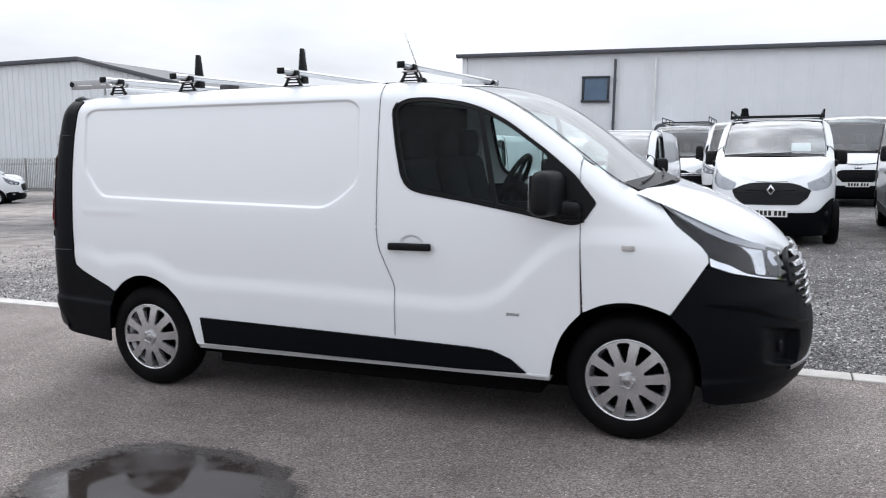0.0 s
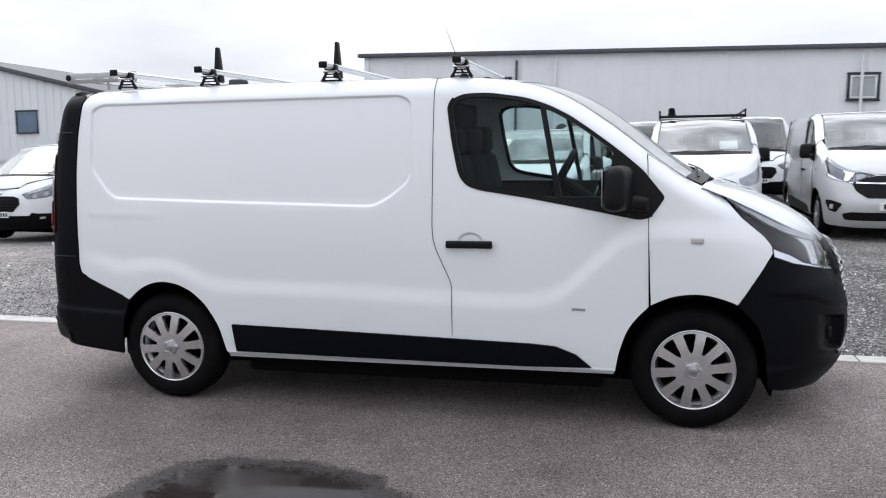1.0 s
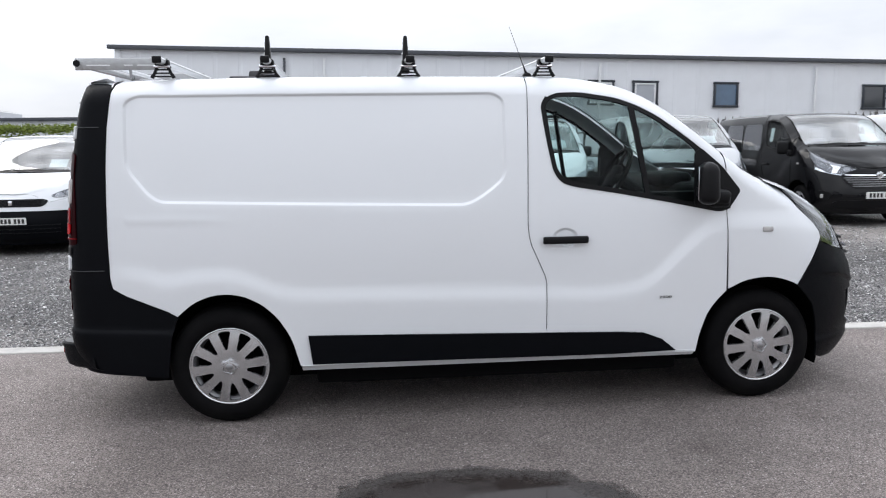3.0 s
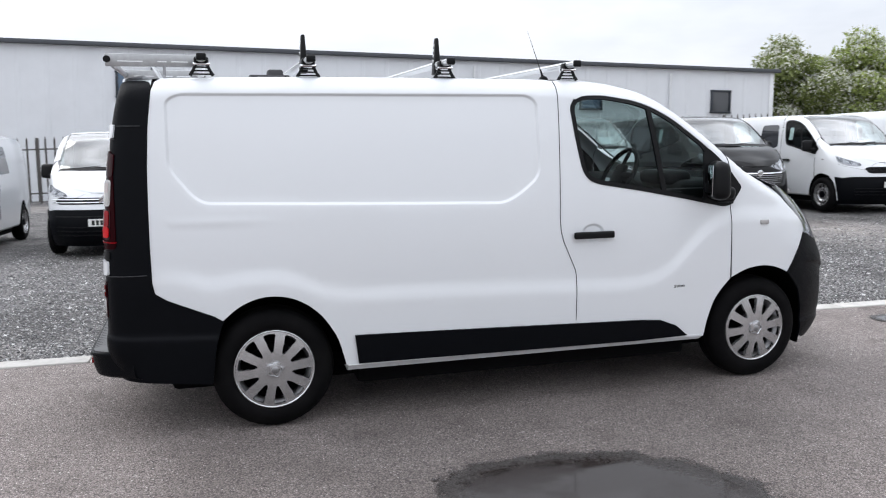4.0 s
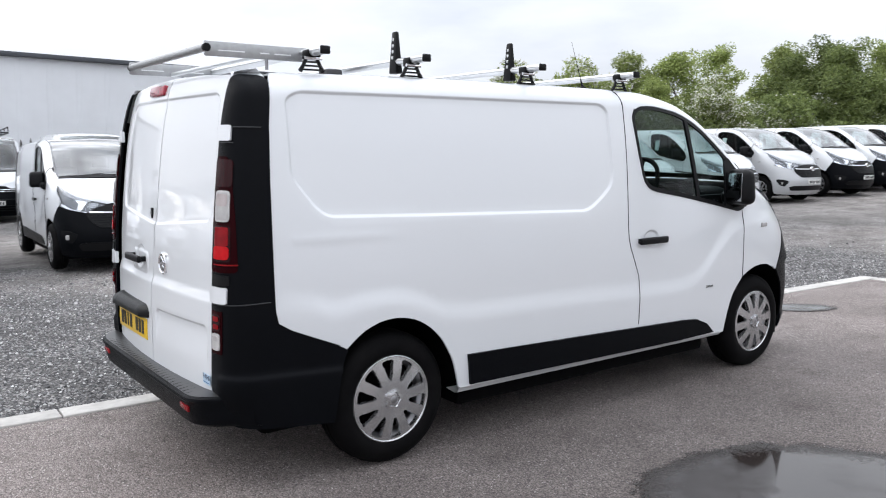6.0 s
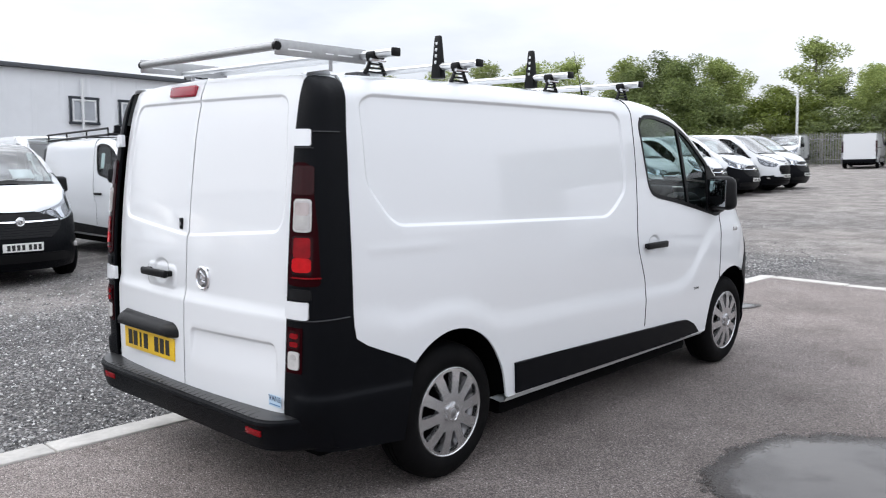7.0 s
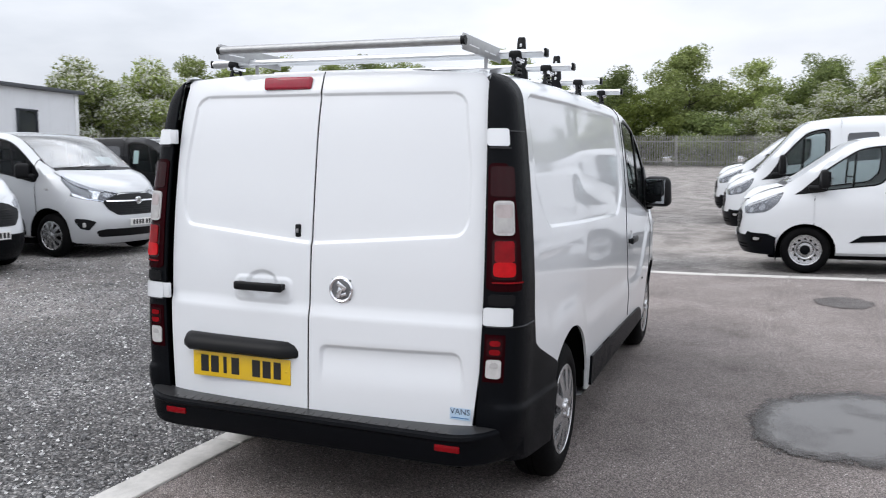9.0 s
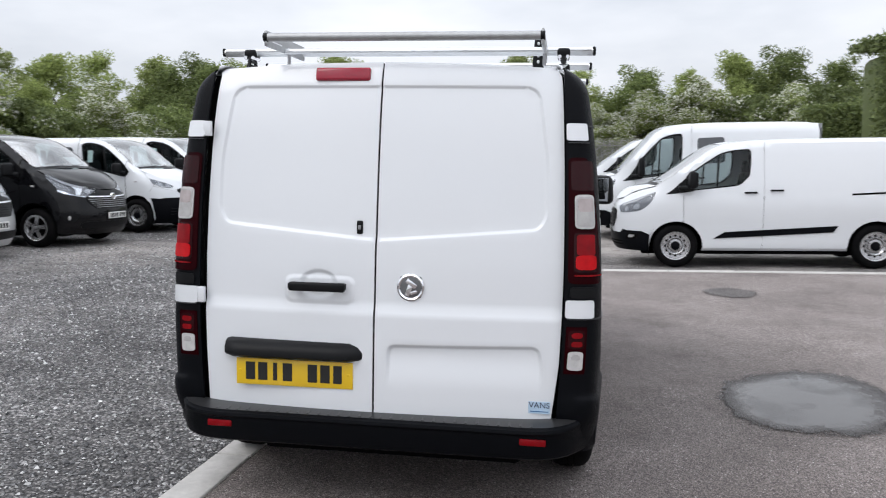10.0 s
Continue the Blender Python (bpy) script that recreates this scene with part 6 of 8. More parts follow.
    vp("dashboard", rbox((0.6, 1.55, 0.34), 0.07, (2.85, 0, 1.04), 3, taper=(0.7, 0.97)), M_DASH, root, "charcoal plastic dashboard")
    vp("cab_floor", rbox((1.5, 1.6, 0.05), 0.01, (2.3, 0, 0.70)), M_DASH)
    for y, wd in ((-0.47, 0.5), (0.10, 0.42), (0.52, 0.42)):
        seat = thing_part("seat", root)
        vp("cushion", rbox((0.5, wd, 0.16), 0.06, (2.0, y, 0.86), 3), M_SEAT, seat)
        vp("backrest", rbox((0.15, wd, 0.6), 0.06, (1.74, y, 1.15), 3, turn=(0, -10, 0), taper=(0.7, 0.86)), M_SEAT, seat)
        vp("headrest", rbox((0.10, 0.26, 0.19), 0.045, (1.68, y, 1.53), 3), M_SEAT, seat)


# ---------------------------------------------------------------- ground
SITE = pose(0, 0, 0, 0, 0, -2.08)


def on_site(x, y):
    p = SITE @ Vector((x, y, 0))
    return p.x, p.y


def rise(x, y):
    """Height of the yard: level round the puddle, rising gently towards the buildings and the far fence."""
    h = 0.03 * max(0.0, min(y, 8.0) + 0.81) + 0.012 * max(0.0, min(y, 40.0) - 8.0)
    k = tab(x, [(-30.0, -0.3), (-9.0, 0.0), (-4.0, 0.25), (0.9, 0.42), (3.6, 0.9), (6.2, 1.0), (30.0, 1.0)])
    h *= 1.0 + (k - 1.0) * sstep(1.2, 6.5, y)
    h += 0.029 * max(0.0, min(x, 75.0) - 10.5)
    h -= 0.07 * sstep(7.9, 8.6, x) * sstep(0.8, 0.0, y) * sstep(13.0, 10.5, x)
    return h


def edge_y(x):
    return 0.935 - 0.033 * (x + 0.7)


def edge_x(y):
    return 7.90 + 0.055 * (y - 0.6)


def tarmac(x, y):
    return y < edge_y(x) and x < edge_x(y)


def stretch_axis(lo, hi, near, fine, grow=1.25):
    out, d, v = [near], fine, near
    while v < hi:
        v += d
        d = d if abs(v - near) < 14 else d * grow
        out.append(min(v, hi))
    v, d = near, fine
    while v > lo:
        v -= d
        d = d if abs(v - near) < 14 else d * grow
        out.insert(0, max(v, lo))
    return out


def node_tools(m):
    nt = m.node_tree
    co = nt.nodes.new("ShaderNodeTexCoord")
    def noise_of(scale, detail=4.0, rough=0.5):
        n = nt.nodes.new("ShaderNodeTexNoise")
        n.inputs["Scale"].default_value, n.inputs["Detail"].default_value, n.inputs["Roughness"].default_value = scale, detail, rough
        nt.links.new(co.outputs["Object"], n.inputs["Vector"])
        return n.outputs["Fac"]
    def vor(scale, feature="F1", out="Distance"):
        n = nt.nodes.new("ShaderNodeTexVoronoi")
        n.feature = feature
        n.inputs["Scale"].default_value = scale
        nt.links.new(co.outputs["Object"], n.inputs["Vector"])
        return n.outputs[out]
    def ramp(fac, *stops):
        r = nt.nodes.new("ShaderNodeValToRGB")
        for i, (p, c) in enumerate(stops):
            e = r.color_ramp.elements[i] if i < 2 else r.color_ramp.elements.new(p)
            e.position, e.color = p, (*c, 1) if len(c) == 3 else c
        nt.links.new(fac, r.inputs["Fac"])
        return r.outputs["Color"]
    def mix(fac, a, b, mode="MIX"):
        x = nt.nodes.new("ShaderNodeMixRGB")
        x.blend_type = mode
        for s, v in (("Fac", fac), ("Color1", a), ("Color2", b)):
            if isinstance(v, (int, float)):
                x.inputs[s].default_value = v
            elif isinstance(v, tuple):
                x.inputs[s].default_value = (*v, 1)
            else:
                nt.links.new(v, x.inputs[s])
        return x.outputs["Color"]
    def bump(h, strength, dist, prev=None):
        b = nt.nodes.new("ShaderNodeBump")
        b.inputs["Strength"].default_value, b.inputs["Distance"].default_value = strength, dist
        nt.links.new(h, b.inputs["Height"])
        if prev is not None:
            nt.links.new(prev, b.inputs["Normal"])
        return b.outputs["Normal"]
    return nt, nt.nodes["Principled BSDF"], noise_of, vor, ramp, mix, bump


def gravel_material():
    m = bpy.data.materials.new("crushed_stone_gravel")
    m.use_nodes = True
    nt, b, noise_of, vor, ramp, mix, bump = node_tools(m)
    cell = vor(55, "F1", "Color")
    stones = ramp(cell, (0.0, (0.045, 0.045, 0.049)), (0.45, (0.19, 0.188, 0.19)), (0.8, (0.43, 0.425, 0.42)), (1.0, (0.82, 0.81, 0.80)))
    gaps = ramp(vor(55), (0.25, (1, 1, 1)), (0.75, (0.25, 0.25, 0.25)))
    col = mix(1.0, stones, gaps, "MULTIPLY")
    big = ramp(noise_of(0.55, 6), (0.35, (0.62, 0.60, 0.60)), (0.65, (1.15, 1.13, 1.12)))
    col = mix(1.0, col, big, "MULTIPLY")
    tracks = ramp(noise_of(1.7, 8, 0.7), (0.42, (1.15, 1.14, 1.13)), (0.61, (0.68, 0.67, 0.66)))
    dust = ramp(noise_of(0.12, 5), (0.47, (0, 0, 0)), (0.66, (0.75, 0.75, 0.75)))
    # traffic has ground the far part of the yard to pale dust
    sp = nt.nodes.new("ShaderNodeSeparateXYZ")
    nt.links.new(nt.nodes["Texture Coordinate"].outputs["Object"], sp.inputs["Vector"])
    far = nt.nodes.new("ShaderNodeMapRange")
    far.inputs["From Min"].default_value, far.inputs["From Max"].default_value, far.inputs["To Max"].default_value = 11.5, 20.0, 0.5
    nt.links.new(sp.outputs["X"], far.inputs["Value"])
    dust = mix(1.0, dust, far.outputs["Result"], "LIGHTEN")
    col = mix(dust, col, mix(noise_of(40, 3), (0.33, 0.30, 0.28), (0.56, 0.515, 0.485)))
    col = mix(1.0, col, tracks, "MULTIPLY")
    nt.links.new(col, b.inputs["Base Color"])
    b.inputs["Roughness"].default_value = 0.85
    n = bump(vor(55), 1.0, -0.02)
    n = bump(noise_of(7, 5), 0.5, 0.03, n)
    nt.links.new(n, b.inputs["Normal"])
    return m


def tarmac_material(name, dark=1.0, rough=0.8, grit=1.0):
    m = bpy.data.materials.new(name)
    m.use_nodes = True
    nt, b, noise_of, vor, ramp, mix, bump = node_tools(m)
    chips = ramp(vor(140, "F1", "Color"), (0.0, tuple(c * dark for c in (0.085, 0.073, 0.069))), (0.5, tuple(c * dark for c in (0.218, 0.190, 0.180))), (0.85, tuple(c * dark for c in (0.315, 0.278, 0.265))), (1.0, tuple(c * dark for c in (0.66, 0.635, 0.62))))
    gaps = ramp(vor(140), (0.3, (1, 1, 1)), (0.85, (0.32, 0.32, 0.32)))
    col = mix(1.0, chips, gaps, "MULTIPLY")
    big = ramp(noise_of(0.8, 7, 0.6), (0.3, (0.72, 0.70, 0.69)), (0.7, (1.2, 1.19, 1.18)))
    col = mix(1.0, col, big, "MULTIPLY")
    stains = ramp(noise_of(2.3, 8, 0.65), (0.56, (1, 1, 1)), (0.72, (0.7, 0.68, 0.67)))
    col = mix(1.0, col, stains, "MULTIPLY")
    # the van's soft shade painted into the tarmac: darker beside it, paler outwards
    away = nt.nodes.new("ShaderNodeVectorMath")
    away.operation = "DISTANCE"
    away.inputs[1].default_value = (1.5, -0.9, 0.0)
    nt.links.new(nt.nodes["Texture Coordinate"].outputs["Object"], away.inputs[0])
    wob = nt.nodes.new("ShaderNodeMath")
    wob.operation = "MULTIPLY_ADD"
    wob.inputs[1].default_value = 1.6
    nt.links.new(noise_of(0.9, 5), wob.inputs[0])
    nt.links.new(away.outputs["Value"], wob.inputs[2])
    dry = nt.nodes.new("ShaderNodeMapRange")
    dry.inputs["From Min"].default_value, dry.inputs["From Max"].default_value = 1.9, 3.6
    dry.inputs["To Min"].default_value, dry.inputs["To Max"].default_value = 0.84, 1.40
    nt.links.new(wob.outputs["Value"], dry.inputs["Value"])
    if name == "worn_grey_tarmac":
        col = mix(1.0, col, dry.outputs["Result"], "MULTIPLY")
    nt.links.new(col, b.inputs["Base Color"])
    r = nt.nodes.new("ShaderNodeMapRange")
    r.inputs["To Min"].default_value, r.inputs["To Max"].default_value = max(0.05, rough - 0.12), min(1, rough + 0.1)
    nt.links.new(noise_of(3.0, 5), r.inputs["Value"])
    nt.links.new(r.outputs["Result"], b.inputs["Roughness"])
    b.inputs["Specular IOR Level"].default_value = 0.4
    n = bump(vor(140), 0.8 * grit, -0.006)
    n = bump(noise_of(320, 2), 0.3 * grit, 0.003, n)
    nt.links.new(n, b.inputs["Normal"])
    return m


M_GRAVEL = gravel_material()
M_TARMAC = tarmac_material("worn_grey_tarmac")
M_DAMP = tarmac_material("damp_tarmac", 0.42, 0.5, 0.7)
M_CONCRETE = material("pale_concrete", (0.50, 0.482, 0.458), rough=0.85, grain=0.18, grain_scale=30, dirt=0.35, dirt_colour=(0.22, 0.21, 0.2), dirt_scale=6, bump=0.4, bump_scale=120, random=0.08)
M_WATER = material("still_water", (0.02, 0.02, 0.02), rough=0.04, spec=0.5)

gx, gy = stretch_axis(-400, 500, 2.0, 0.7), stretch_axis(-400, 400, 0.0, 0.7)
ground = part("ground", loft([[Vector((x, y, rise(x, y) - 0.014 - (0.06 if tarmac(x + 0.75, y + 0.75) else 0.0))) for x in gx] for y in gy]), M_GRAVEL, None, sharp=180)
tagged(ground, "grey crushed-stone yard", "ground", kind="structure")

# tarmac apron, bounded by concrete edging on two sides
ys_t = [-200, -120, -70, -40, -25] + list(np.arange(-18, -1.0, 1.0)) + [-0.81, -0.4, 0.0, 0.3]
rows = []
xs_t = [-200, -120, -70, -40, -28, -20] + list(np.arange(-15, 7.0, 1.0)) + [7.0]
for y in ys_t:
    k = [x + 0.0 for x in xs_t] + [edge_x(y) - 0.09]
    rows.append([Vector((x, y, rise(x, y))) for x in k])
for f in (0.5, 1.0):
    r = []
    for x in xs_t + [None]:
        yy = None
        if x is None:
            ye = 0.60
            x = edge_x(ye) - 0.09
            y1 = edge_y(x) - 0.09
        else:
            y1 = edge_y(x) - 0.09
        y = 0.3 + (y1 - 0.3) * f
        r.append(Vector((x, y, rise(x, y))))
    rows.append(r)
apron = tagged(part("pavement", loft(rows), M_TARMAC, None, sharp=180), "worn grey tarmac apron", "tarmac", kind="structure")


def wet_material(name, water, dark=0.38):
    """Wet tarmac that fades out raggedly towards the rim of a unit disc; smooth where the water stands."""
    m = tarmac_material(name, dark, 0.42, 0.8)
    nt = m.node_tree
    b = nt.nodes["Principled BSDF"]
    co = nt.nodes.new("ShaderNodeTexCoord")
    ge = nt.nodes.new("ShaderNodeNewGeometry")
    flat = nt.nodes.new("ShaderNodeVectorMath")
    flat.operation = "MULTIPLY"
    flat.inputs[1].default_value = (1, 1, 0)
    ln = nt.nodes.new("ShaderNodeVectorMath")
    ln.operation = "LENGTH"
    nt.links.new(co.outputs["Object"], flat.inputs[0])
    nt.links.new(flat.outputs["Vector"], ln.inputs[0])
    def rag(scale, amount, detail):
        n = nt.nodes.new("ShaderNodeTexNoise")
        n.inputs["Scale"].default_value, n.inputs["Detail"].default_value = scale, detail
        nt.links.new(ge.outputs["Position"], n.inputs["Vector"])
        k = nt.nodes.new("ShaderNodeMath")
        k.operation = "MULTIPLY_ADD"
        k.inputs[1].default_value, k.inputs[2].default_value = amount, -amount / 2
        nt.links.new(n.outputs["Fac"], k.inputs[0])
        return k.outputs["Value"]
    add = nt.nodes.new("ShaderNodeMath")
    add.operation = "ADD"
    nt.links.new(ln.outputs["Value"], add.inputs[0])
    nt.links.new(rag(2.4, 0.36, 3.0), add.inputs[1])
    add2 = nt.nodes.new("ShaderNodeMath")
    add2.operation = "ADD"
    add1 = nt.nodes.new("ShaderNodeMath")
    add1.operation = "ADD"
    nt.links.new(add.outputs["Value"], add1.inputs[0])
    nt.links.new(rag(11.0, 0.22, 4.0), add1.inputs[1])
    nt.links.new(add1.outputs["Value"], add2.inputs[0])
    nt.links.new(rag(60.0, 0.34, 5.0), add2.inputs[1])
    def band(lo, hi):
        r = nt.nodes.new("ShaderNodeMapRange")
        r.interpolation_type = "SMOOTHSTEP"
        r.inputs["From Min"].default_value, r.inputs["From Max"].default_value = lo, hi
        nt.links.new(add2.outputs["Value"], r.inputs["Value"])
        return r
    out = nt.nodes["Material Output"]
    clear = nt.nodes.new("ShaderNodeBsdfTransparent")
    fade = nt.nodes.new("ShaderNodeMixShader")
    nt.links.new(band(0.80, 0.90).outputs["Result"], fade.inputs["Fac"])
    inner = b.outputs["BSDF"]
    if water:
        w = nt.nodes.new("ShaderNodeBsdfPrincipled")
        w.inputs["Base Color"].default_value = (0.026, 0.021, 0.0195, 1)
        w.inputs["Specular IOR Level"].default_value = 0.48
        # still in places, broken by grit just under the surface in others
        calm = nt.nodes.new("ShaderNodeTexNoise")
        calm.inputs["Scale"].default_value, calm.inputs["Detail"].default_value = 3.2, 6.0
        nt.links.new(ge.outputs["Position"], calm.inputs["Vector"])
        ro = nt.nodes.new("ShaderNodeMapRange")
        for key, v in (("From Min", 0.46), ("From Max", 0.60), ("To Min", 0.05), ("To Max", 0.24)):
            ro.inputs[key].default_value = v
        nt.links.new(calm.outputs["Fac"], ro.inputs["Value"])
        nt.links.new(ro.outputs["Result"], w.inputs["Roughness"])
        mw = nt.nodes.new("ShaderNodeMixShader")
        nt.links.new(band(water - 0.12, water + 0.07).outputs["Result"], mw.inputs["Fac"])
        nt.links.new(w.outputs["BSDF"], mw.inputs[1])
        nt.links.new(inner, mw.inputs[2])
        inner = mw.outputs["Shader"]
    nt.links.new(inner, fade.inputs[1])
    nt.links.new(clear.outputs["BSDF"], fade.inputs[2])
    nt.links.new(fade.outputs["Shader"], out.inputs["Surface"])
    return m


M_PUDDLE = wet_material("puddle_on_tarmac", 0.72, 0.25)
M_DAMPSPOT = wet_material("damp_spot_on_tarmac", 0.0, 0.62)


def wet_disc(name, label, cx, cy, rx, ry, turn, mat):
    n = 64
    ring = [(1.1 * math.cos(2 * math.pi * i / n), 1.1 * math.sin(2 * math.pi * i / n)) for i in range(n)]
    vs = [(0, 0, 0)] + [(x, y, 0) for x, y in ring] + [(x, y, -0.004) for x, y in ring]
    fs = [(0, i + 1, (i + 1) % n + 1) for i in range(n)] + [(i + 1, n + i + 1, n + (i + 1) % n + 1, (i + 1) % n + 1) for i in range(n)]
    o = part(name, (vs, fs), mat, None, smooth=False)
    z = max(rise(cx, cy + ry * 1.1), rise(cx, cy))
    lean = math.degrees(math.atan2(rise(cx, cy + ry) - rise(cx, cy - ry), 2 * ry))
    o.matrix_world = pose(cx, cy, rise(cx, cy) + 0.007, lean, 0, 0) @ pose(0, 0, 0, 0, 0, turn) @ Matrix.Diagonal((rx, ry, 1, 1))
    return tagged(o, label, "puddle" if "puddle" in name else "stain")


wet_disc("puddle", "shallow rainwater puddle with a damp ragged rim on tarmac", 1.25, -2.29, 0.86, 0.60, -18, M_PUDDLE)
wet_disc("puddle", "small drying puddle on the tarmac near the edging", 5.44, 0.09, 0.42, 0.22, -30, M_PUDDLE)
wet_disc("damp_patch", "ragged damp trail running off the puddle", 0.52, -2.78, 0.42, 0.17, 28, M_DAMPSPOT)
wet_disc("damp_patch", "dark damp patch on the worn tarmac", 5.75, -2.66, 0.42, 0.34, 10, M_DAMPSPOT)


def scatter_stones():
    """Loose crushed stones on the yard beside the tarmac, as one piece of stuff."""
    rng = np.random.default_rng(7)
    n = 120000
    x = rng.uniform(-9.0, 12.0, n)
    y = rng.random(n) ** 1.3 * 8.5
    y = edge_y(x) + 0.12 + y
    s = rng.gamma(3.0, 0.0018, n) + 0.0035
    keep = rng.random(n) < np.clip((x + 9.0) / 5.0, 0, 1) * np.clip((12.0 - x) / 4.0, 0, 1) * np.clip((9.5 - y) / 4.5, 0, 1)
    x, y, s = x[keep], y[keep], s[keep]
    n = len(x)
    base = np.array([(1, 0, 0), (-1, 0, 0), (0, 1, 0), (0, -1, 0), (0, 0, 1), (0, 0, -1)], float)
    tri = np.array([(0, 2, 4), (2, 1, 4), (1, 3, 4), (3, 0, 4), (2, 0, 5), (1, 2, 5), (3, 1, 5), (0, 3, 5)])
    V = base[None] * rng.uniform(0.55, 1.25, (n, 6, 1)) + rng.normal(0, 0.18, (n, 6, 3))
    V[:, :, 2] *= 0.7
    a = rng.uniform(0, 2 * math.pi, n)
    c, d = np.cos(a)[:, None], np.sin(a)[:, None]
    X = (V[:, :, 0] * c - V[:, :, 1] * d) * s[:, None] + x[:, None]
    Y = (V[:, :, 0] * d + V[:, :, 1] * c) * s[:, None] + y[:, None]
    z0 = np.array([rise(p, q) for p, q in zip(x, y)])
    Z = V[:, :, 2] * s[:, None] + (z0 - 0.014 + s * 0.25)[:, None]
    P = np.stack([X, Y, Z], 2).reshape(-1, 3)
    F = (tri[None] + (np.arange(n) * 6)[:, None, None]).reshape(-1, 3)
    m = bpy.data.materials.new("loose_grey_stone")
    m.use_nodes = True
    nt, b, noise_of, vor, ramp, mix, bump = node_tools(m)
    g = nt.nodes.new("ShaderNodeNewGeometry")
    col = ramp(g.outputs["Random Per Island"], (0.0, (0.06, 0.06, 0.064)), (0.5, (0.20, 0.198, 0.2)), (0.85, (0.43, 0.425, 0.42)), (1.0, (0.78, 0.77, 0.76)))
    nt.links.new(mix(1.0, col, ramp(noise_of(160, 3), (0.3, (0.75, 0.75, 0.75)), (0.7, (1.15, 1.15, 1.15))), "MULTIPLY"), b.inputs["Base Color"])
    b.inputs["Roughness"].default_value = 0.85
    o = part("gravel_stone", (P.tolist(), F.tolist()), m, None, smooth=False)
    tagged(o, "loose crushed grey stones on the yard", "gravel", kind="stuff")


scatter_stones()
# ---------------------------------------------------------------- the white van
LEAN = 1.7
VAN = pose(0, 0.044, 0) @ Matrix.Translation((0, -0.844, 0)) @ pose(0, 0, 0, LEAN, 0, 0) @ Matrix.Translation((0, 0.844, 0))
hero = thing("panel_van", "white mid-size panel van with black bumpers, parked on tarmac", "van", VAN)
build_van(hero, dict(hero=True, face="round", plate=False))
lettering("2900", 0.03, M_SATIN, hero, Matrix.Translation((2.492, -(half_width(2.49, 0.655) + 0.002), 0.655)) @ pose(0, 0, 0, 90, 0, 0) @ Matrix.Diagonal((1.3, 0.75, 1, 1)), "model_lettering")


# ---------------------------------------------------------------- roof rack
def roof_rack():
    rack = thing("roof_rack", "aluminium roof bars with ladder roller on the van roof", "roof rack", VAN)
    for i, x in enumerate((-0.31, 0.255, 1.04, 1.82)):
        bar = part("crossbar", bm_of(tube([(x, -0.864, 2.014), (x, -0.4, 2.014), (x, 0.4, 2.014), (x, 0.864, 2.014)], 0.026, 12, 0.76)), M_ALU, rack, "aluminium crossbar")
        part("bar_groove", rbox((0.0535, 1.716, 0.0065), 0.002, (x, 0, 2.016), 1), M_GALV, bar, "slot along the bar")
        for s in (-1, 1):
            part("end_cap", rbox((0.050, 0.016, 0.038), 0.008, (x, s * 0.868, 2.014)), M_SATIN, bar)
            y = s * 0.734
            frame_bits = []
            for q in (-1, 1):
                frame_bits.append(bm_of(tube([(x + q * 0.060, y, 1.926), (x + q * 0.044, y, 1.952), (x + q * 0.026, y, 1.990)], [0.011, 0.009, 0.009], 6)))
            for zz, hw in ((1.934, 0.055), (1.952, 0.043), (1.970, 0.034)):
                frame_bits.append(rbox((hw * 2, 0.026, 0.007), 0.002, (x, y, zz), 1))
            frame_bits.append(rbox((0.062, 0.05, 0.022), 0.006, (x, y, 1.992)))
            part("bar_foot", join(*frame_bits), M_SATIN, bar, "black splayed bar foot")
            part("clamp_block", rbox((0.076, 0.058, 0.040), 0.012, (x, y, 2.006), 2), M_SATIN, bar, "black clamp round the bar")
            for q in (-0.018, 0.018):
                part("foot_bolt", bm_of(tube([(x - 0.043, y + q, 1.986), (x + 0.043, y + q, 1.986)], 0.0085, 10)), M_CHROME, bar)
        if i in (1, 2):
            fin = rbox((0.046, 0.070, 0.215), 0.008, (x - 0.008, -0.60, 2.062), 2, taper=(0.45, 0.55))
            part("load_stop", fin, M_SATIN, bar, "black upright load stop")
            for k in range(4):
                part("stop_hole", rbox((0.030 - 0.004 * k, 0.014, 0.017), 0.005, (x - 0.018 + 0.0008 * k, -0.60, 2.035 + 0.031 * k)), M_ALU, bar)
    roller = part("roller_tube", bm_of(tube([(-0.785, -0.649, 2.012), (-0.785, 0.0, 2.012), (-0.785, 0.481, 2.012)], 0.018, 14)), M_GALV, rack, "galvanised ladder roller tube")
    for y in (-0.654, 0.486):
        arm = part("roller_arm", rbox((0.50, 0.012, 0.066), 0.006, (-0.545, y, 2.008)), M_GALV, rack, "slotted steel roller arm")
        for cx, ln in ((-0.67, 0.13), (-0.51, 0.05), (-0.42, 0.09)):
            part("arm_slot", rbox((ln, 0.0135, 0.010), 0.003, (cx, y, 2.002), 1), M_PAPER, arm)
        part("arm_post", bm_of(tube([(-0.50, y, 1.93), (-0.50, y, 1.98)], 0.008, 8)), M_STEEL, arm)
        part("roller_end", bm_of(tube([(-0.785, y - 0.009, 2.012), (-0.785, y + 0.009, 2.012)], 0.0188, 14)), M_SATIN, roller)
    part("cross_tie", bm_of(tube([(-0.56, -0.654, 1.985), (-0.56, 0.486, 1.985)], 0.012, 8)), M_ALU, rack)
    return rack


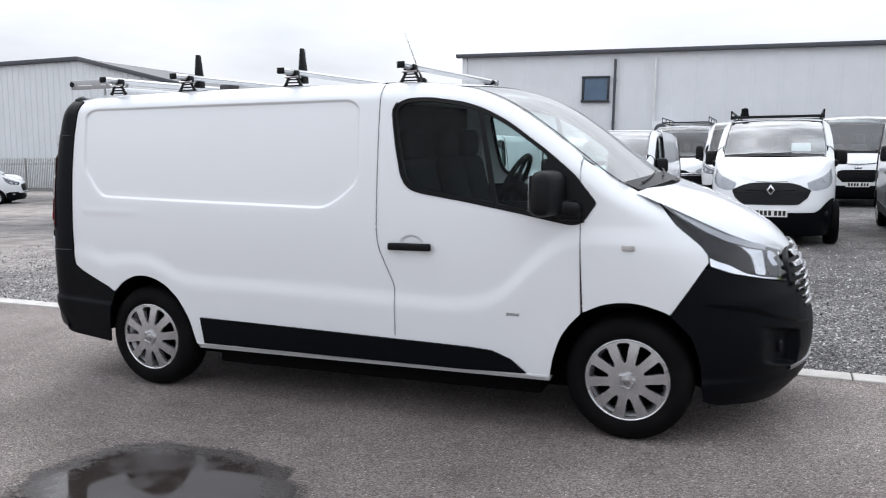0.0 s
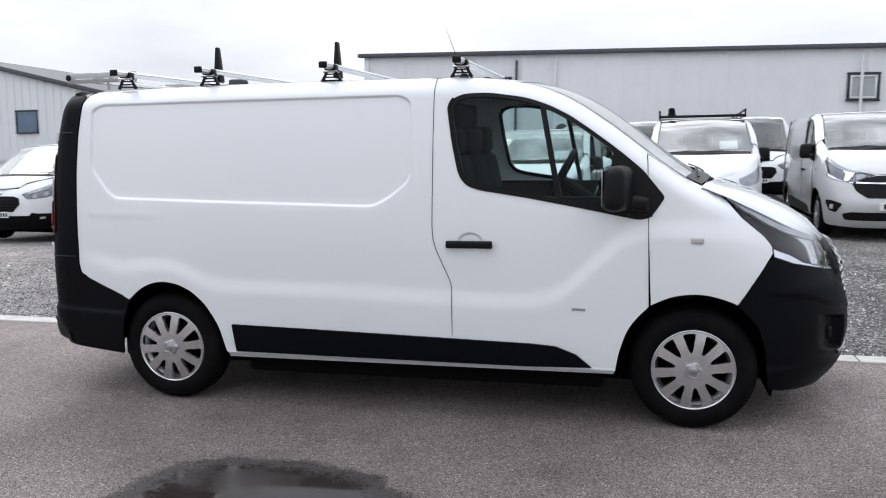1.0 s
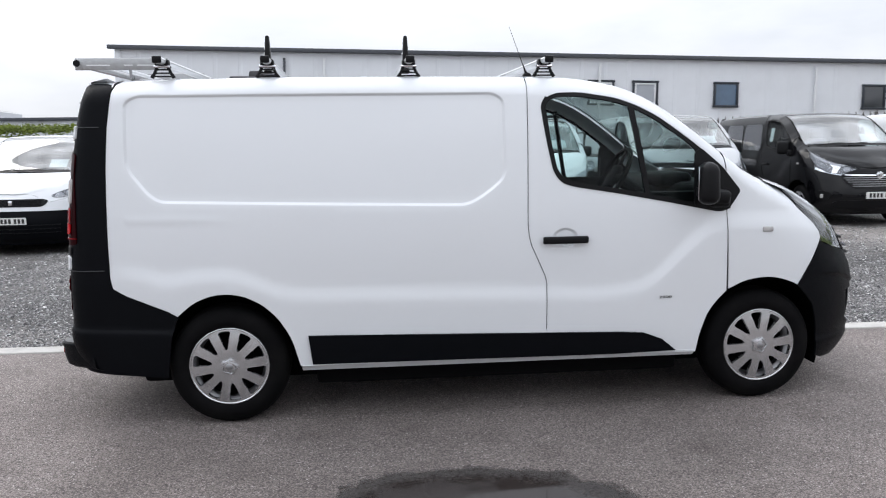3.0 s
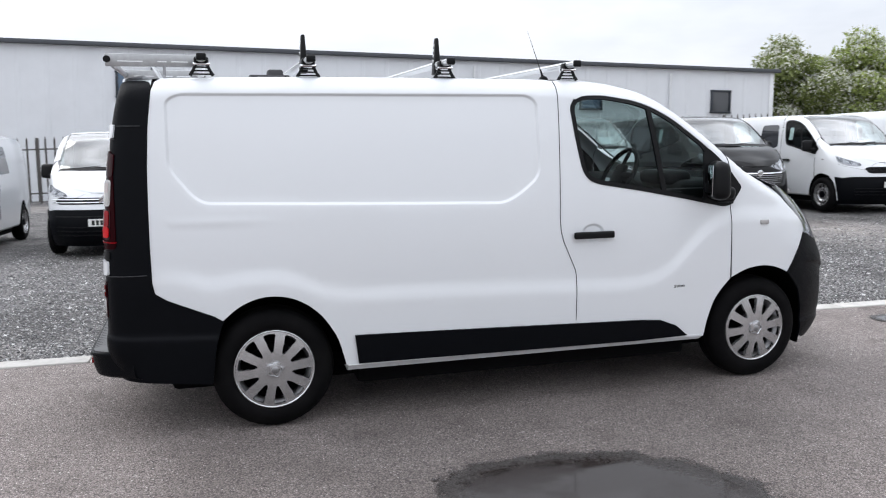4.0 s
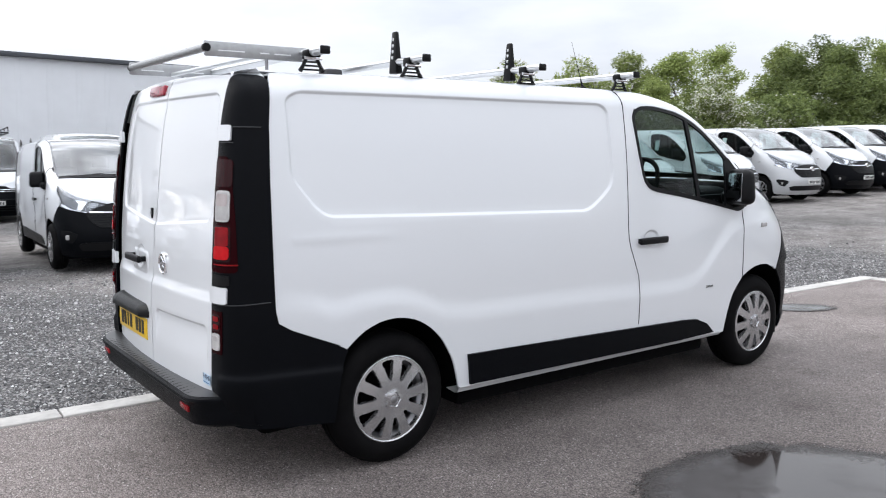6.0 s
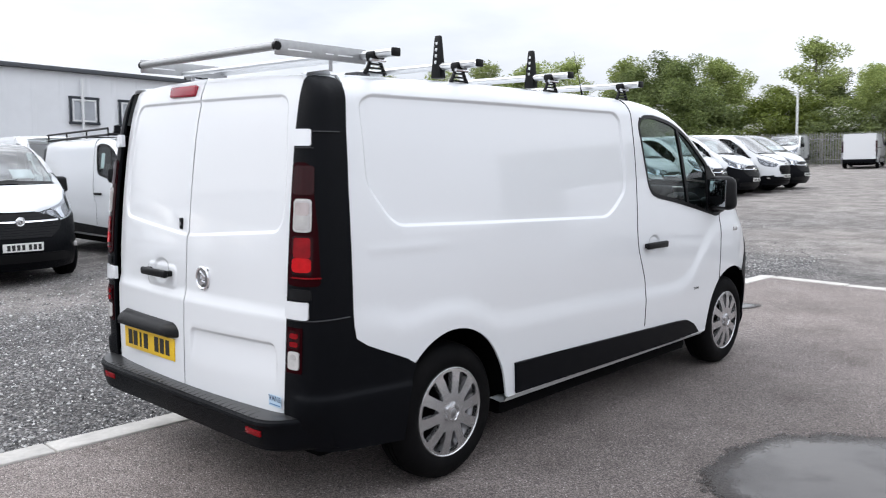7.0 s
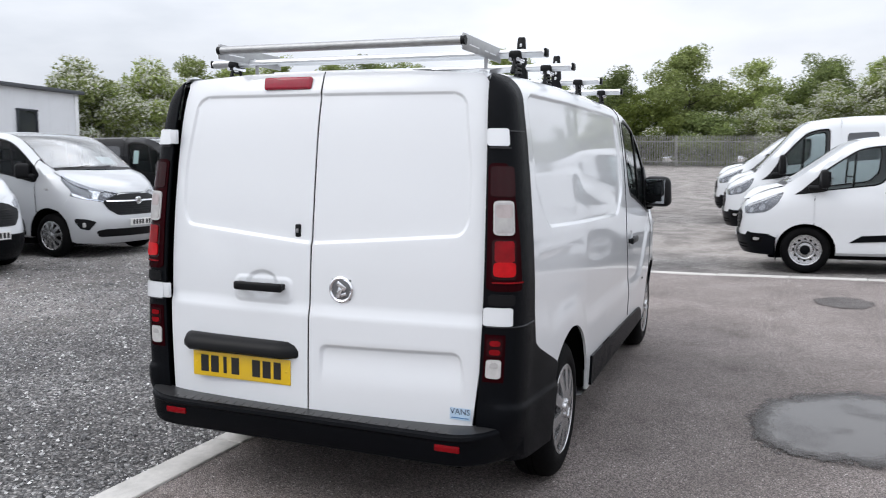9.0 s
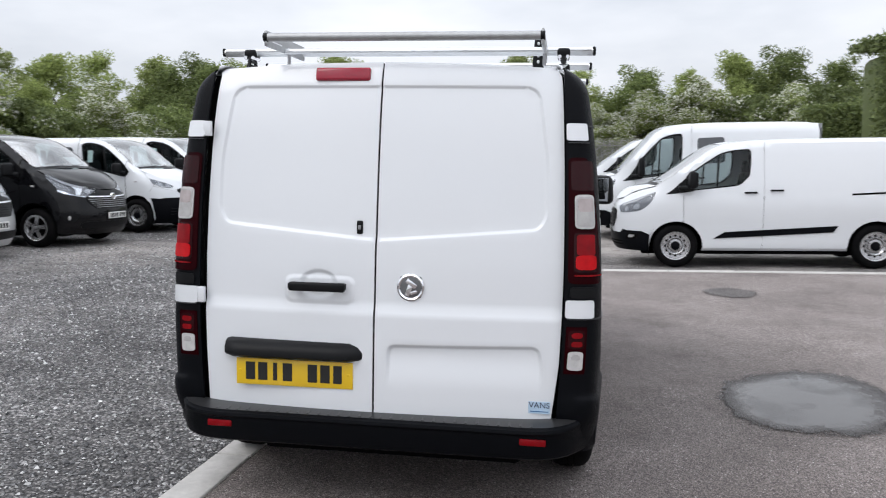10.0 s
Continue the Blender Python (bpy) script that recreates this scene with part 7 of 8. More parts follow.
roof_rack()
aerial = thing("aerial", "thin black whip aerial on the van roof", "aerial", VAN)
part("aerial_base", rbox((0.07, 0.045, 0.03), 0.012, (1.78, -0.464, 1.955), taper=(0.5, 0.6)), M_SATIN, aerial)
part("aerial_rod", bm_of(tube([(1.775, -0.464, 1.965), (1.755, -0.464, 2.015), (1.67, -0.464, 2.24)], [0.009, 0.0028, 0.0008], 6)), M_SATIN, aerial)
vent = thing("roof_vent", "low black roof vent on the van roof", "vent", VAN)
part("vent_plate", rbox((0.24, 0.2, 0.02), 0.008, (0.09, -0.11, 1.962), 2), M_RUBBER, vent)
part("vent_cap", rbox((0.10, 0.13, 0.06), 0.012, (0.13, -0.11, 1.978), 2, taper=(0.9, 0.9)), M_RUBBER, vent)
# ---------------------------------------------------------------- buildings (site coordinates: x along the long wall, y away from it)
M_CLAD = material("pale_grey_cladding", (0.685, 0.70, 0.727), rough=0.5, grain=0.03, grain_scale=3, dirt=0.12, dirt_scale=0.8, dirt_colour=(0.36, 0.36, 0.36))
M_CLADW = material("white_grey_cladding", (0.66, 0.68, 0.70), rough=0.5, grain=0.03, grain_scale=3, dirt=0.1, dirt_scale=0.8, dirt_colour=(0.4, 0.4, 0.4))
M_TRIM = material("dark_slate_trim", (0.055, 0.06, 0.07), rough=0.5, grain=0.1)
M_WINFRAME = material("blue_black_frame", (0.014, 0.019, 0.028), rough=0.4)
M_WINBLUE = material("blue_tinted_pane", (0.05, 0.10, 0.17), rough=0.06, coat=1.0, grain=0.4, grain_scale=1.5)
M_BLIND = material("window_blind", (0.33, 0.35, 0.38), rough=0.3, coat=0.6, grain=0.2, grain_scale=2)
M_PVC = material("white_pvc", (0.7, 0.71, 0.72), rough=0.4, dirt=0.1)
M_FENCE = material("galvanised_fence", (0.27, 0.268, 0.255), rough=0.6, metal=0.2, grain=0.25, grain_scale=8)
M_RUST = material("weathered_steel", (0.085, 0.08, 0.075), rough=0.8, grain=0.3, grain_scale=10)


def ribbed_wall(outline, y, rib=0.5, depth=0.03, back=0.25):
    """A clad wall in the plane y: an outline (x, z) in strips with raised ribs."""
    xs = [p[0] for p in outline]
    x0, x1 = min(xs), max(xs)
    def top(x):
        best = 0
        n = len(outline)
        for i in range(n):
            (ax, az), (bx, bz) = outline[i], outline[(i + 1) % n]
            if ax != bx and min(ax, bx) - 1e-6 <= x <= max(ax, bx) + 1e-6:
                best = max(best, az + (bz - az) * (x - ax) / (bx - ax))
        return best
    cols = []
    x = x0
    while x < x1 - 1e-6:
        for dx, d in ((0, 0), (rib * 0.82, 0), (rib * 0.86, depth), (rib * 0.96, depth)):
            if x + dx < x1:
                cols.append((x + dx, d))
        x += rib
    cols.append((x1, 0))
    rows = [[Vector((cx, y - d, -0.6)) for cx, d in cols], [Vector((cx, y - d, top(cx))) for cx, d in cols], [Vector((cx, y + back, top(cx))) for cx, d in cols], [Vector((cx, y + back, -0.6)) for cx, d in cols]]
    return loft(rows)


def make_window(parent, x0, x1, z0, z1, y, pane_mat, inner=False):
    win = new("window")
    win.parent = parent
    f = 0.09
    fr = join(rbox((x1 - x0 + 0.04, 0.09, f), 0.01, ((x0 + x1) / 2, y - 0.05, z1 - f / 2)), rbox((x1 - x0 + 0.04, 0.12, f), 0.01, ((x0 + x1) / 2, y - 0.06, z0 + f / 2)),
              rbox((f, 0.09, z1 - z0 - 2 * f), 0.01, (x0 + f / 2, y - 0.05, (z0 + z1) / 2)), rbox((f, 0.09, z1 - z0 - 2 * f), 0.01, (x1 - f / 2, y - 0.05, (z0 + z1) / 2)))
    part("window_frame", fr, M_WINFRAME, win, "dark blue window frame")
    part("window_pane", rbox((x1 - x0 - 2 * f + 0.01, 0.02, z1 - z0 - 2 * f + 0.01), 0, ((x0 + x1) / 2, y - 0.035, (z0 + z1) / 2)), pane_mat, win)
    if inner:
        g = 0.06
        a, b, c, d = x0 + f + 0.015, x1 - f - 0.015, z0 + f + 0.015, z1 - f - 0.015
        part("inner_frame", join(rbox((b - a, 0.04, g), 0.005, ((a + b) / 2, y - 0.06, d - g / 2)), rbox((b - a, 0.04, g), 0.005, ((a + b) / 2, y - 0.06, c + g / 2)),
                                 rbox((g, 0.04, d - c - 2 * g), 0.005, (a + g / 2, y - 0.06, (c + d) / 2)), rbox((g, 0.04, d - c - 2 * g), 0.005, (b - g / 2, y - 0.06, (c + d) / 2))), M_PVC, win, "white inner window frame")
    return win


def warehouse():
    """The long clad building; the yard falls along it, so it stands a little out of square with it."""
    b = thing("warehouse", "long pale grey clad warehouse with small windows", "building", SITE @ Matrix.Translation((0, 28.6, 0)) @ pose(0, 0, 0, 0, 1.38, 0))
    x0, x1, top = -9.78, 24.65, 5.78
    wall = part("front_wall", ribbed_wall([(x0, -0.6), (x0, top), (x1, top), (x1, -0.6)], 0.0, 1.0, 0.012), M_CLAD, b, sharp=10)
    for k in (x0, x1):
        part("end_wall", rbox((0.25, 14, top + 0.6), 0.0, (k + (0.126 if k < 0 else -0.126), 7.26, top / 2 - 0.3)), M_CLADW, b)
    part("back_wall", rbox((x1 - x0, 0.25, top + 0.6), 0, ((x0 + x1) / 2, 14.4, top / 2 - 0.3)), M_CLADW, b)
    part("roof", bm_of(([(x0 - 0.3, -0.2, top + 0.08), (x1 + 0.3, -0.2, top + 0.08), (x1 + 0.3, 7.2, top + 0.5), (x0 - 0.3, 7.2, top + 0.5), (x1 + 0.3, 14.7, top + 0.08), (x0 - 0.3, 14.7, top + 0.08)], [(0, 1, 2, 3), (3, 2, 4, 5)])), M_TRIM, b, "shallow dark roof")
    part("eaves_trim", rbox((x1 - x0 + 0.5, 0.22, 0.16), 0.02, ((x0 + x1) / 2, -0.12, top + 0.06)), M_TRIM, b, "dark slate eaves trim")
    part("corner_trim", rbox((0.22, 0.05, top), 0.01, (x1 - 0.1, -0.03, top / 2)), M_PVC, b)
    part("corner_trim", rbox((0.22, 0.05, top), 0.01, (x0 + 0.1, -0.03, top / 2)), M_CLADW, b)
    for xa, xb, pm, inn in ((-4.45, -3.32, M_WINBLUE, False), (9.4, 10.52, M_BLIND, True), (11.3, 12.4, M_BLIND, True), (14.8, 15.87, M_WINBLUE, False), (21.34, 22.38, M_WINDARK, False)):
        make_window(b, xa, xb, 3.82, 4.88, 0.0, pm, inn)
    for x, mt, lab in ((-3.1, M_TRIM, "dark downpipe"), (-1.5, M_PVC, "white downpipe"), (9.88, M_PVC, "white downpipe"), (19.22, M_PVC, "white downpipe")):
        p = part("downpipe", bm_of(tube([(x, -0.12, -0.3), (x, -0.12, 2.5), (x, -0.12, top - 0.25)], 0.055, 8)), mt, b, lab)
        for z in (1.2, 3.0, 4.7):
            part("pipe_clip", rbox((0.16, 0.08, 0.04), 0.01, (x, -0.07, z)), mt, p)
    return b


warehouse()
ac = thing("air_conditioner", "white outdoor air-conditioning unit on the warehouse wall", "air conditioner", SITE @ Matrix.Translation((-0.94, 28.25, 2.72)))
part("casing", rbox((0.95, 0.32, 0.66), 0.03), M_PVC, ac)
part("fan_grille", lathe([(0.0, -0.005), (0.05, -0.012), (0.24, -0.008), (0.26, 0.0), (0.26, 0.04)], 24), M_TRIM, ac).location = (-0.12, -0.165, 0.0)
part("bracket", join(rbox((0.05, 0.36, 0.05), 0.005, (-0.35, 0, -0.355)), rbox((0.05, 0.36, 0.05), 0.005, (0.35, 0, -0.355))), M_STEEL, ac)


def shed(name, label, x0, x1, y, outline, depth, mat):
    b = thing(name, label, "building", SITE)
    part("front_wall", ribbed_wall(outline, y, 0.55, 0.04), mat, b, sharp=10)
    for (ax, az), (bx, bz) in zip(outline[1:-1], outline[2:-1]):
        L = math.hypot(bx - ax, bz - az)
        part("roof_trim", rbox((L, 0.3, 0.28), 0.03, ((ax + bx) / 2, y - 0.1, (az + bz) / 2 + 0.05), turn=(0, -math.degrees(math.atan2(bz - az, bx - ax)), 0)), M_TRIM, b, "dark roof edge trim")
        part("roof", bm_of(([(ax, y, az + 0.1), (bx, y, bz + 0.1), (bx, y + depth, bz + 0.1), (ax, y + depth, az + 0.1)], [(0, 1, 2, 3)])), M_TRIM, b)
    for k, z in ((x0, outline[1][1]), (x1, outline[-2][1])):
        part("end_wall", rbox((0.2, depth, z + 0.6), 0, (k + (0.11 if k == x0 else -0.11), y + depth / 2 + 0.26, z / 2 - 0.3)), mat, b)
    return b


big = shed("industrial_unit", "large white-grey ribbed industrial unit behind a palisade fence", -70, -28.6, 36, [(-70, -0.6), (-70, 8.45), (-40.1, 8.38), (-28.6, 5.65), (-28.6, -0.6)], 20, M_CLADW)
make_window(big, -34.8, -33.2, 3.45, 4.85, 36, M_WINBLUE)
far = shed("workshop", "distant grey workshop with a roller shutter", -62, -33, 60, [(-62, -0.6), (-62, 5.6), (-39.8, 7.1), (-33, 6.2), (-33, -0.6)], 15, M_CLAD)
sh = part("roller_shutter", rbox((3.6, 0.1, 6.4), 0.02, (-39.2, 59.9, 2.7)), M_BLIND, far, "grey roller shutter")
part("roller_shutter", rbox((6.0, 0.1, 6.4), 0.02, (-45.2, 59.9, 2.7)), M_BLIND, far, "grey roller shutter")
off = shed("office_block", "distant low office block with a glazed upper storey", -40, -12, 66, [(-40, -0.6), (-40, 5.2), (-12, 5.2), (-12, -0.6)], 12, M_CLADW)
part("glazed_storey", rbox((12, 6, 1.0), 0.05, (-16, 69, 5.9)), M_WINBLUE, off, "glazed upper storey")
part("flat_roof", rbox((15, 8, 0.2), 0.03, (-16.5, 69, 6.5)), M_TRIM, off)


def palisade(label, pts, height, base_of, mat, spacing=0.16):
    """A palisade fence: rails and posts as parts, the many pales as one."""
    f = thing("palisade_fence", label, "fence")
    vs, fs = [], []
    for (ax, ay), (bx, by) in zip(pts, pts[1:]):
        L = math.dist((ax, ay), (bx, by))
        ux, uy = (bx - ax) / L, (by - ay) / L
        n = int(L / spacing)
        for i in range(n):
            d = i * spacing
            x, y = ax + ux * d, ay + uy * d
            z = base_of(x, y)
            k = len(vs)
            w = 0.034
            for px, py, pz in ((-w, 0, 0.05), (0, 0.018, 0.05), (w, 0, 0.05), (-w, 0, height - 0.14), (0, 0.018, height - 0.14), (w, 0, height - 0.14), (0, 0.01, height)):
                vs.append((x + ux * px - uy * py, y + uy * px + ux * py, z + pz))
            fs += [(k, k + 1, k + 4, k + 3), (k + 1, k + 2, k + 5, k + 4), (k + 3, k + 4, k + 6), (k + 4, k + 5, k + 6)]
        for i in range(int(L / 2.75) + 1):
            x, y = ax + ux * i * 2.75, ay + uy * i * 2.75
            part("post", rbox((0.06, 0.10, height), 0.005, (x - uy * 0.06, y + ux * 0.06, base_of(x, y) + height / 2 - 0.05), turn=(0, 0, math.degrees(math.atan2(uy, ux)))), mat, f)
        for zz in (0.35, height - 0.45):
            m = 12
            part("rail", bm_of(tube([(ax + (bx - ax) * j / m - uy * 0.03, ay + (by - ay) * j / m + ux * 0.03, base_of(ax + (bx - ax) * j / m, ay + (by - ay) * j / m) + zz) for j in range(m + 1)], 0.025, 4)), mat, f)
    part("paling", (vs, fs), mat, f, smooth=False)["kind"] = "stuff"
    return f


palisade("grey palisade fence along the far end of the yard", [on_site(50.5, 27), on_site(51.5, 3), on_site(52, -24)], 2.1, rise, M_FENCE)
palisade("grey palisade fence in front of the warehouse", [on_site(-9.5, 26.2), on_site(25.5, 26.4)], 2.35, rise, M_RUST, 0.3)
palisade("grey palisade fence by the large industrial unit", [on_site(-60, 34.2), on_site(-12, 34.2)], 2.4, lambda x, y: -0.45, M_FENCE)
pole = thing("lamp_post", "slim white pole beside the far fence", "pole", Matrix.Translation((*on_site(53, 18.4), 1.3)))
part("shaft", bm_of(tube([(0, 0, 0), (0, 0, 2.5), (0, 0, 5.1)], [0.09, 0.08, 0.07], 10)), M_PVC, pole)

# concrete edging, stone by stone
kerb = tagged(new("kerb"), "pale concrete edging between tarmac and gravel", "kerb", kind="structure")
stone = bpy.data.meshes.new("edging_stone")
sb = rbox((0.905, 0.19, 0.12), 0.008, (0, 0, -0.054), 2)
sb.to_mesh(stone)
sb.free()
stone.materials.append(M_CONCRETE)
def lay(ax, ay, bx, by, n):
    L = math.dist((ax, ay), (bx, by))
    ux, uy = (bx - ax) / L, (by - ay) / L
    for i in range(n):
        d = 0.46 + i * 0.915
        if d > L:
            break
        x, y = ax + ux * d, ay + uy * d
        o = new("edging_stone", stone)
        o.parent = kerb
        dz = rise(x + ux * 0.4, y + uy * 0.4) - rise(x - ux * 0.4, y - uy * 0.4)
        o.matrix_world = pose(x, y, rise(x, y) + 0.004, 0, -math.degrees(math.atan2(dz, 0.8)), math.degrees(math.atan2(uy, ux)))
lay(7.98, edge_y(7.98), -30, edge_y(-30), 42)
lay(edge_x(0.55), 0.55, edge_x(-26), -26, 30)
# ---------------------------------------------------------------- the other vehicles in the yard
def tall(lo, k, zoom=1.0):
    return lambda x, y, z: (x * zoom, y * zoom, (z if z < lo else lo + (z - lo) * k) * zoom)


def sleek(x, y, z):
    """Lower, with a longer bonnet."""
    q = sstep(1.9, 3.1, x)
    return (4.0 - (4.0 - x) * 0.92, y * 0.95, z * 0.985 - 0.03 * q * sstep(0.9, 1.4, z))


def slim(k, h):
    return lambda x, y, z: (x, y * k, z * h)


STYLES = {
    "white_black": dict(paint=M_WHITE, bumper=M_PLASTIC, face="round", warp=slim(0.95, 0.985)),
    "white_diamond": dict(paint=M_WHITE, bumper=M_WHITE, face="diamond", lower=0.72, warp=slim(0.90, 0.98)),
    "white_body": dict(paint=M_WHITE, bumper=M_WHITE, face="round", slat=M_STEEL),
    "silver_body": dict(paint=M_SILVER, bumper=M_SILVER, face="round"),
    "dark": dict(crew=True, paint=M_BLACKPAINT, bumper=M_BLACKPAINT, face="fiat", slat=M_STEEL, pillar=M_BLACKPAINT, wheel="alloy"),
    "brown": dict(paint=M_BROWNPAINT, bumper=M_PLASTIC, face="diamond"),
    "lion": dict(paint=M_WHITE, bumper=M_WHITE, lower=0.70, dip=0.0, face="lion", pillar=M_WHITE, wheel="steel", warp=sleek, sill=False),
    "chevron": dict(paint=M_WHITE, bumper=M_WHITE, lower=0.72, dip=0.0, face="chevron", pillar=M_WHITE, warp=sleek, sill=False),
    "ford": dict(round=True, warp=lambda x, y, z: (3.17 + (x - F_AXLE) * 0.972, y * 0.96, z)),
    "tall_ford": dict(round=True, screen=M_SCREEN, moulding=False, crew=True, warp=lambda x, y, z: (3.28 + (x - F_AXLE) * 0.88, y * 1.0, z if z < 1.25 else 1.25 + (z - 1.25) * 1.42)),
    "tall_chevron": dict(screen=M_SCREEN, paint=M_WHITE, bumper=M_PLASTIC, face="chevron", pillar=M_WHITE, wheel="steel", warp=tall(1.45, 1.75, 1.06)),
}
MADE = {}


def yard_van(style, label, x, y, heading, group="vans parked in a row", dz=0.0, scale=1.0):
    """A parked vehicle whose nose stands at the site place (x, y), facing heading degrees from the site's x."""
    a = radians(heading)
    nose = 4.02 * scale
    px, py = on_site(x - math.cos(a) * nose, y - math.sin(a) * nose)
    fx, fy = on_site(x, y)
    z0, z1 = rise(px, py), rise(fx, fy)
    tilt = math.degrees(math.atan2(z1 - z0, nose))
    m = pose(px, py, z0 + dz, 0, -tilt, heading - 2.08)
    if style in MADE:
        ob = copy_thing(MADE[style], m)
    else:
        ob = thing("van", label, "van", m)
        (build_round_van if STYLES[style].get("round") else build_van)(ob, STYLES[style])
        MADE[style] = ob
    return tagged(ob, label, "van", group)


ROW = [
    ("ford", "white van with black bumper parked on gravel", -9.35, 7.7), ("ford", "white van with black front bumper parked on gravel", -6.75, 7.6),
    ("lion", "white crew van with black bumper parked on gravel", -4.85, 7.6), ("chevron", "white van with chrome chevrons and black bumper", -1.98, 7.5),
    ("white_black", "white van with black bumper and round badge", 0.86, 7.6), ("white_diamond", "white van with diamond badge and roof rack", 3.57, 7.55),
    ("silver_body", "silver van with black slatted grille", 6.18, 7.55), ("dark", "dark grey van with alloy wheels and chrome grille", 9.1, 7.5),
    ("lion", "white van with small black grille and black bumper", 11.9, 7.4), ("white_body", "white van with chrome slatted grille", 14.85, 7.5),
    ("silver_body", "silver-white van with chrome slatted grille", 17.5, 7.5), ("white_black", "white van with black bumper at the row's end", 20.1, 7.5),
    ("white_black", "white van with black front bumper far along the row", 22.5, 7.6), ("ford", "white van with dark grille far along the row", 24.6, 7.6), ("white_black", "white van with black bumper near the far fence", 26.6, 7.6),
]
for st, lab, x, y in ROW:
    v = yard_van(st, lab, x, y, -90)
    if "crew" in lab:
        for q in (-1, 1):
            pane = sheet(rounded([(0.86, 1.27), (1.50, 1.25), (1.58, 1.30), (1.56, 1.70), (1.50, 1.735), (0.98, 1.735)], 0.05), lambda a, b: Vector(sleek(a, q * (half_width(a, b, False) + 0.004), b)), 0.1, flip=q > 0, rim=0.008)
            part("crew_window", pane, M_WINDARK, v, "dark tinted crew window")
yard_van("tall_ford", "white high-roof van parked behind the row", 5.25, 17.0, -90, "vans parked behind the row")
yard_van("tall_ford", "white high-roof van parked before the fence", 2.55, 17.2, -90, "vans parked behind the row")
yard_van("tall_chevron", "white high-roof van with a black roof rack", 0.45, 21.0, -90, "vans parked behind the row")
yard_van("ford", "white van parked side-on beside the edging", 9.75, -1.25, 90, "vans parked side-on")
yard_van("tall_ford", "white high-roof van parked side-on", 13.2, -0.8, 90, "vans parked side-on")
yard_van("ford", "white van parked side-on beyond the others", 16.6, -0.35, 90, "vans parked side-on", dz=0.05)
yard_van("brown", "brown van facing the yard before the far fence", 46.0, 8.75, 192, "vans by the far fence")
yard_van("white_body", "white van facing the yard before the far fence", 46.5, 16.8, 192, "vans by the far fence")
yard_van("ford", "small white van parked nose to the far fence", 49.5, 12.8, 12, "vans by the far fence")
yard_van("ford", "white van parked by the palisade fence", -25.3, 19.0, 40, "vans by the far fence", dz=-0.1)


def ladder_rack(name, label, m, length, width, h):
    """A black tubular roof rack with side rails."""
    r = thing(name, label, "roof rack", m)
    n = 4
    for k in range(n):
        x = -length / 2 + length * k / (n - 1)
        part("crossbar", bm_of(tube([(x, -width / 2, 0.025), (x, width / 2, 0.025)], 0.013, 6)), M_SATIN, r)
        for s in (-1, 1):
            part("upright", bm_of(tube([(x, s * width / 2, 0.0), (x, s * width / 2, h)], 0.014, 6)), M_SATIN, r)
    for s in (-1, 1):
        for z in (0.03, h):
            part("side_rail", bm_of(tube([(-length / 2 - 0.05, s * width / 2, z), (0, s * width / 2, z), (length / 2, s * width / 2, z)], 0.018, 6)), M_SATIN, r)
    part("front_rail", bm_of(tube([(length / 2, -width / 2, 0.04), (length / 2, 0, 0.04), (length / 2, width / 2, 0.04)], 0.02, 6)), M_SATIN, r)
    return r


def on_roof(x, y, back, z):
    px, py = on_site(x, y + back)
    return pose(px, py, rise(px, py) + z, 0, 0, -92.08)


ladder_rack("roof_rack", "black tubular roof rack on a white van", on_roof(3.57, 7.55, 3.3, 1.885), 2.6, 1.40, 0.13)
ladder_rack("roof_rack", "black roof rack on a high-roof van", on_roof(0.45, 21.0, 3.6, 2.52), 2.6, 1.5, 0.2)
beacon = thing("roof_beacon", "grey beacon on a roof rack", "beacon", on_roof(3.57, 7.55, 2.1, 1.94))
part("beacon_base", lathe([(0.0, 0.0), (0.07, 0.0), (0.07, 0.05), (0.06, 0.06), (0.055, 0.14), (0.0, 0.16)], 14, "z"), M_PLASTIC, beacon).location = (0, -0.5, 0)
# ---------------------------------------------------------------- trees, hedges
def leaf_material(name, a, b):
    m = bpy.data.materials.new(name)
    m.use_nodes = True
    nt = m.node_tree
    p = nt.nodes["Principled BSDF"]
    g = nt.nodes.new("ShaderNodeNewGeometry")
    r = nt.nodes.new("ShaderNodeValToRGB")
    r.color_ramp.elements[0].color, r.color_ramp.elements[1].color = (*a, 1), (*b, 1)
    nt.links.new(g.outputs["Random Per Island"], r.inputs["Fac"])
    oi = nt.nodes.new("ShaderNodeObjectInfo")
    hs = nt.nodes.new("ShaderNodeHueSaturation")
    mr = nt.nodes.new("ShaderNodeMapRange")
    mr.inputs["To Min"].default_value, mr.inputs["To Max"].default_value = 0.75, 1.25
    nt.links.new(oi.outputs["Random"], mr.inputs["Value"])
    nt.links.new(mr.outputs["Result"], hs.inputs["Value"])
    nt.links.new(r.outputs["Color"], hs.inputs["Color"])
    nt.links.new(hs.outputs["Color"], p.inputs["Base Color"])
    p.inputs["Roughness"].default_value = 0.6
    tr = nt.nodes.new("ShaderNodeBsdfTranslucent")
    nt.links.new(hs.outputs["Color"], tr.inputs["Color"])
    mx = nt.nodes.new("ShaderNodeMixShader")
    mx.inputs["Fac"].default_value = 0.35
    out = nt.nodes["Material Output"]
    nt.links.new(p.outputs["BSDF"], mx.inputs[1])
    nt.links.new(tr.outputs["BSDF"], mx.inputs[2])
    nt.links.new(mx.outputs["Shader"], out.inputs["Surface"])
    return m


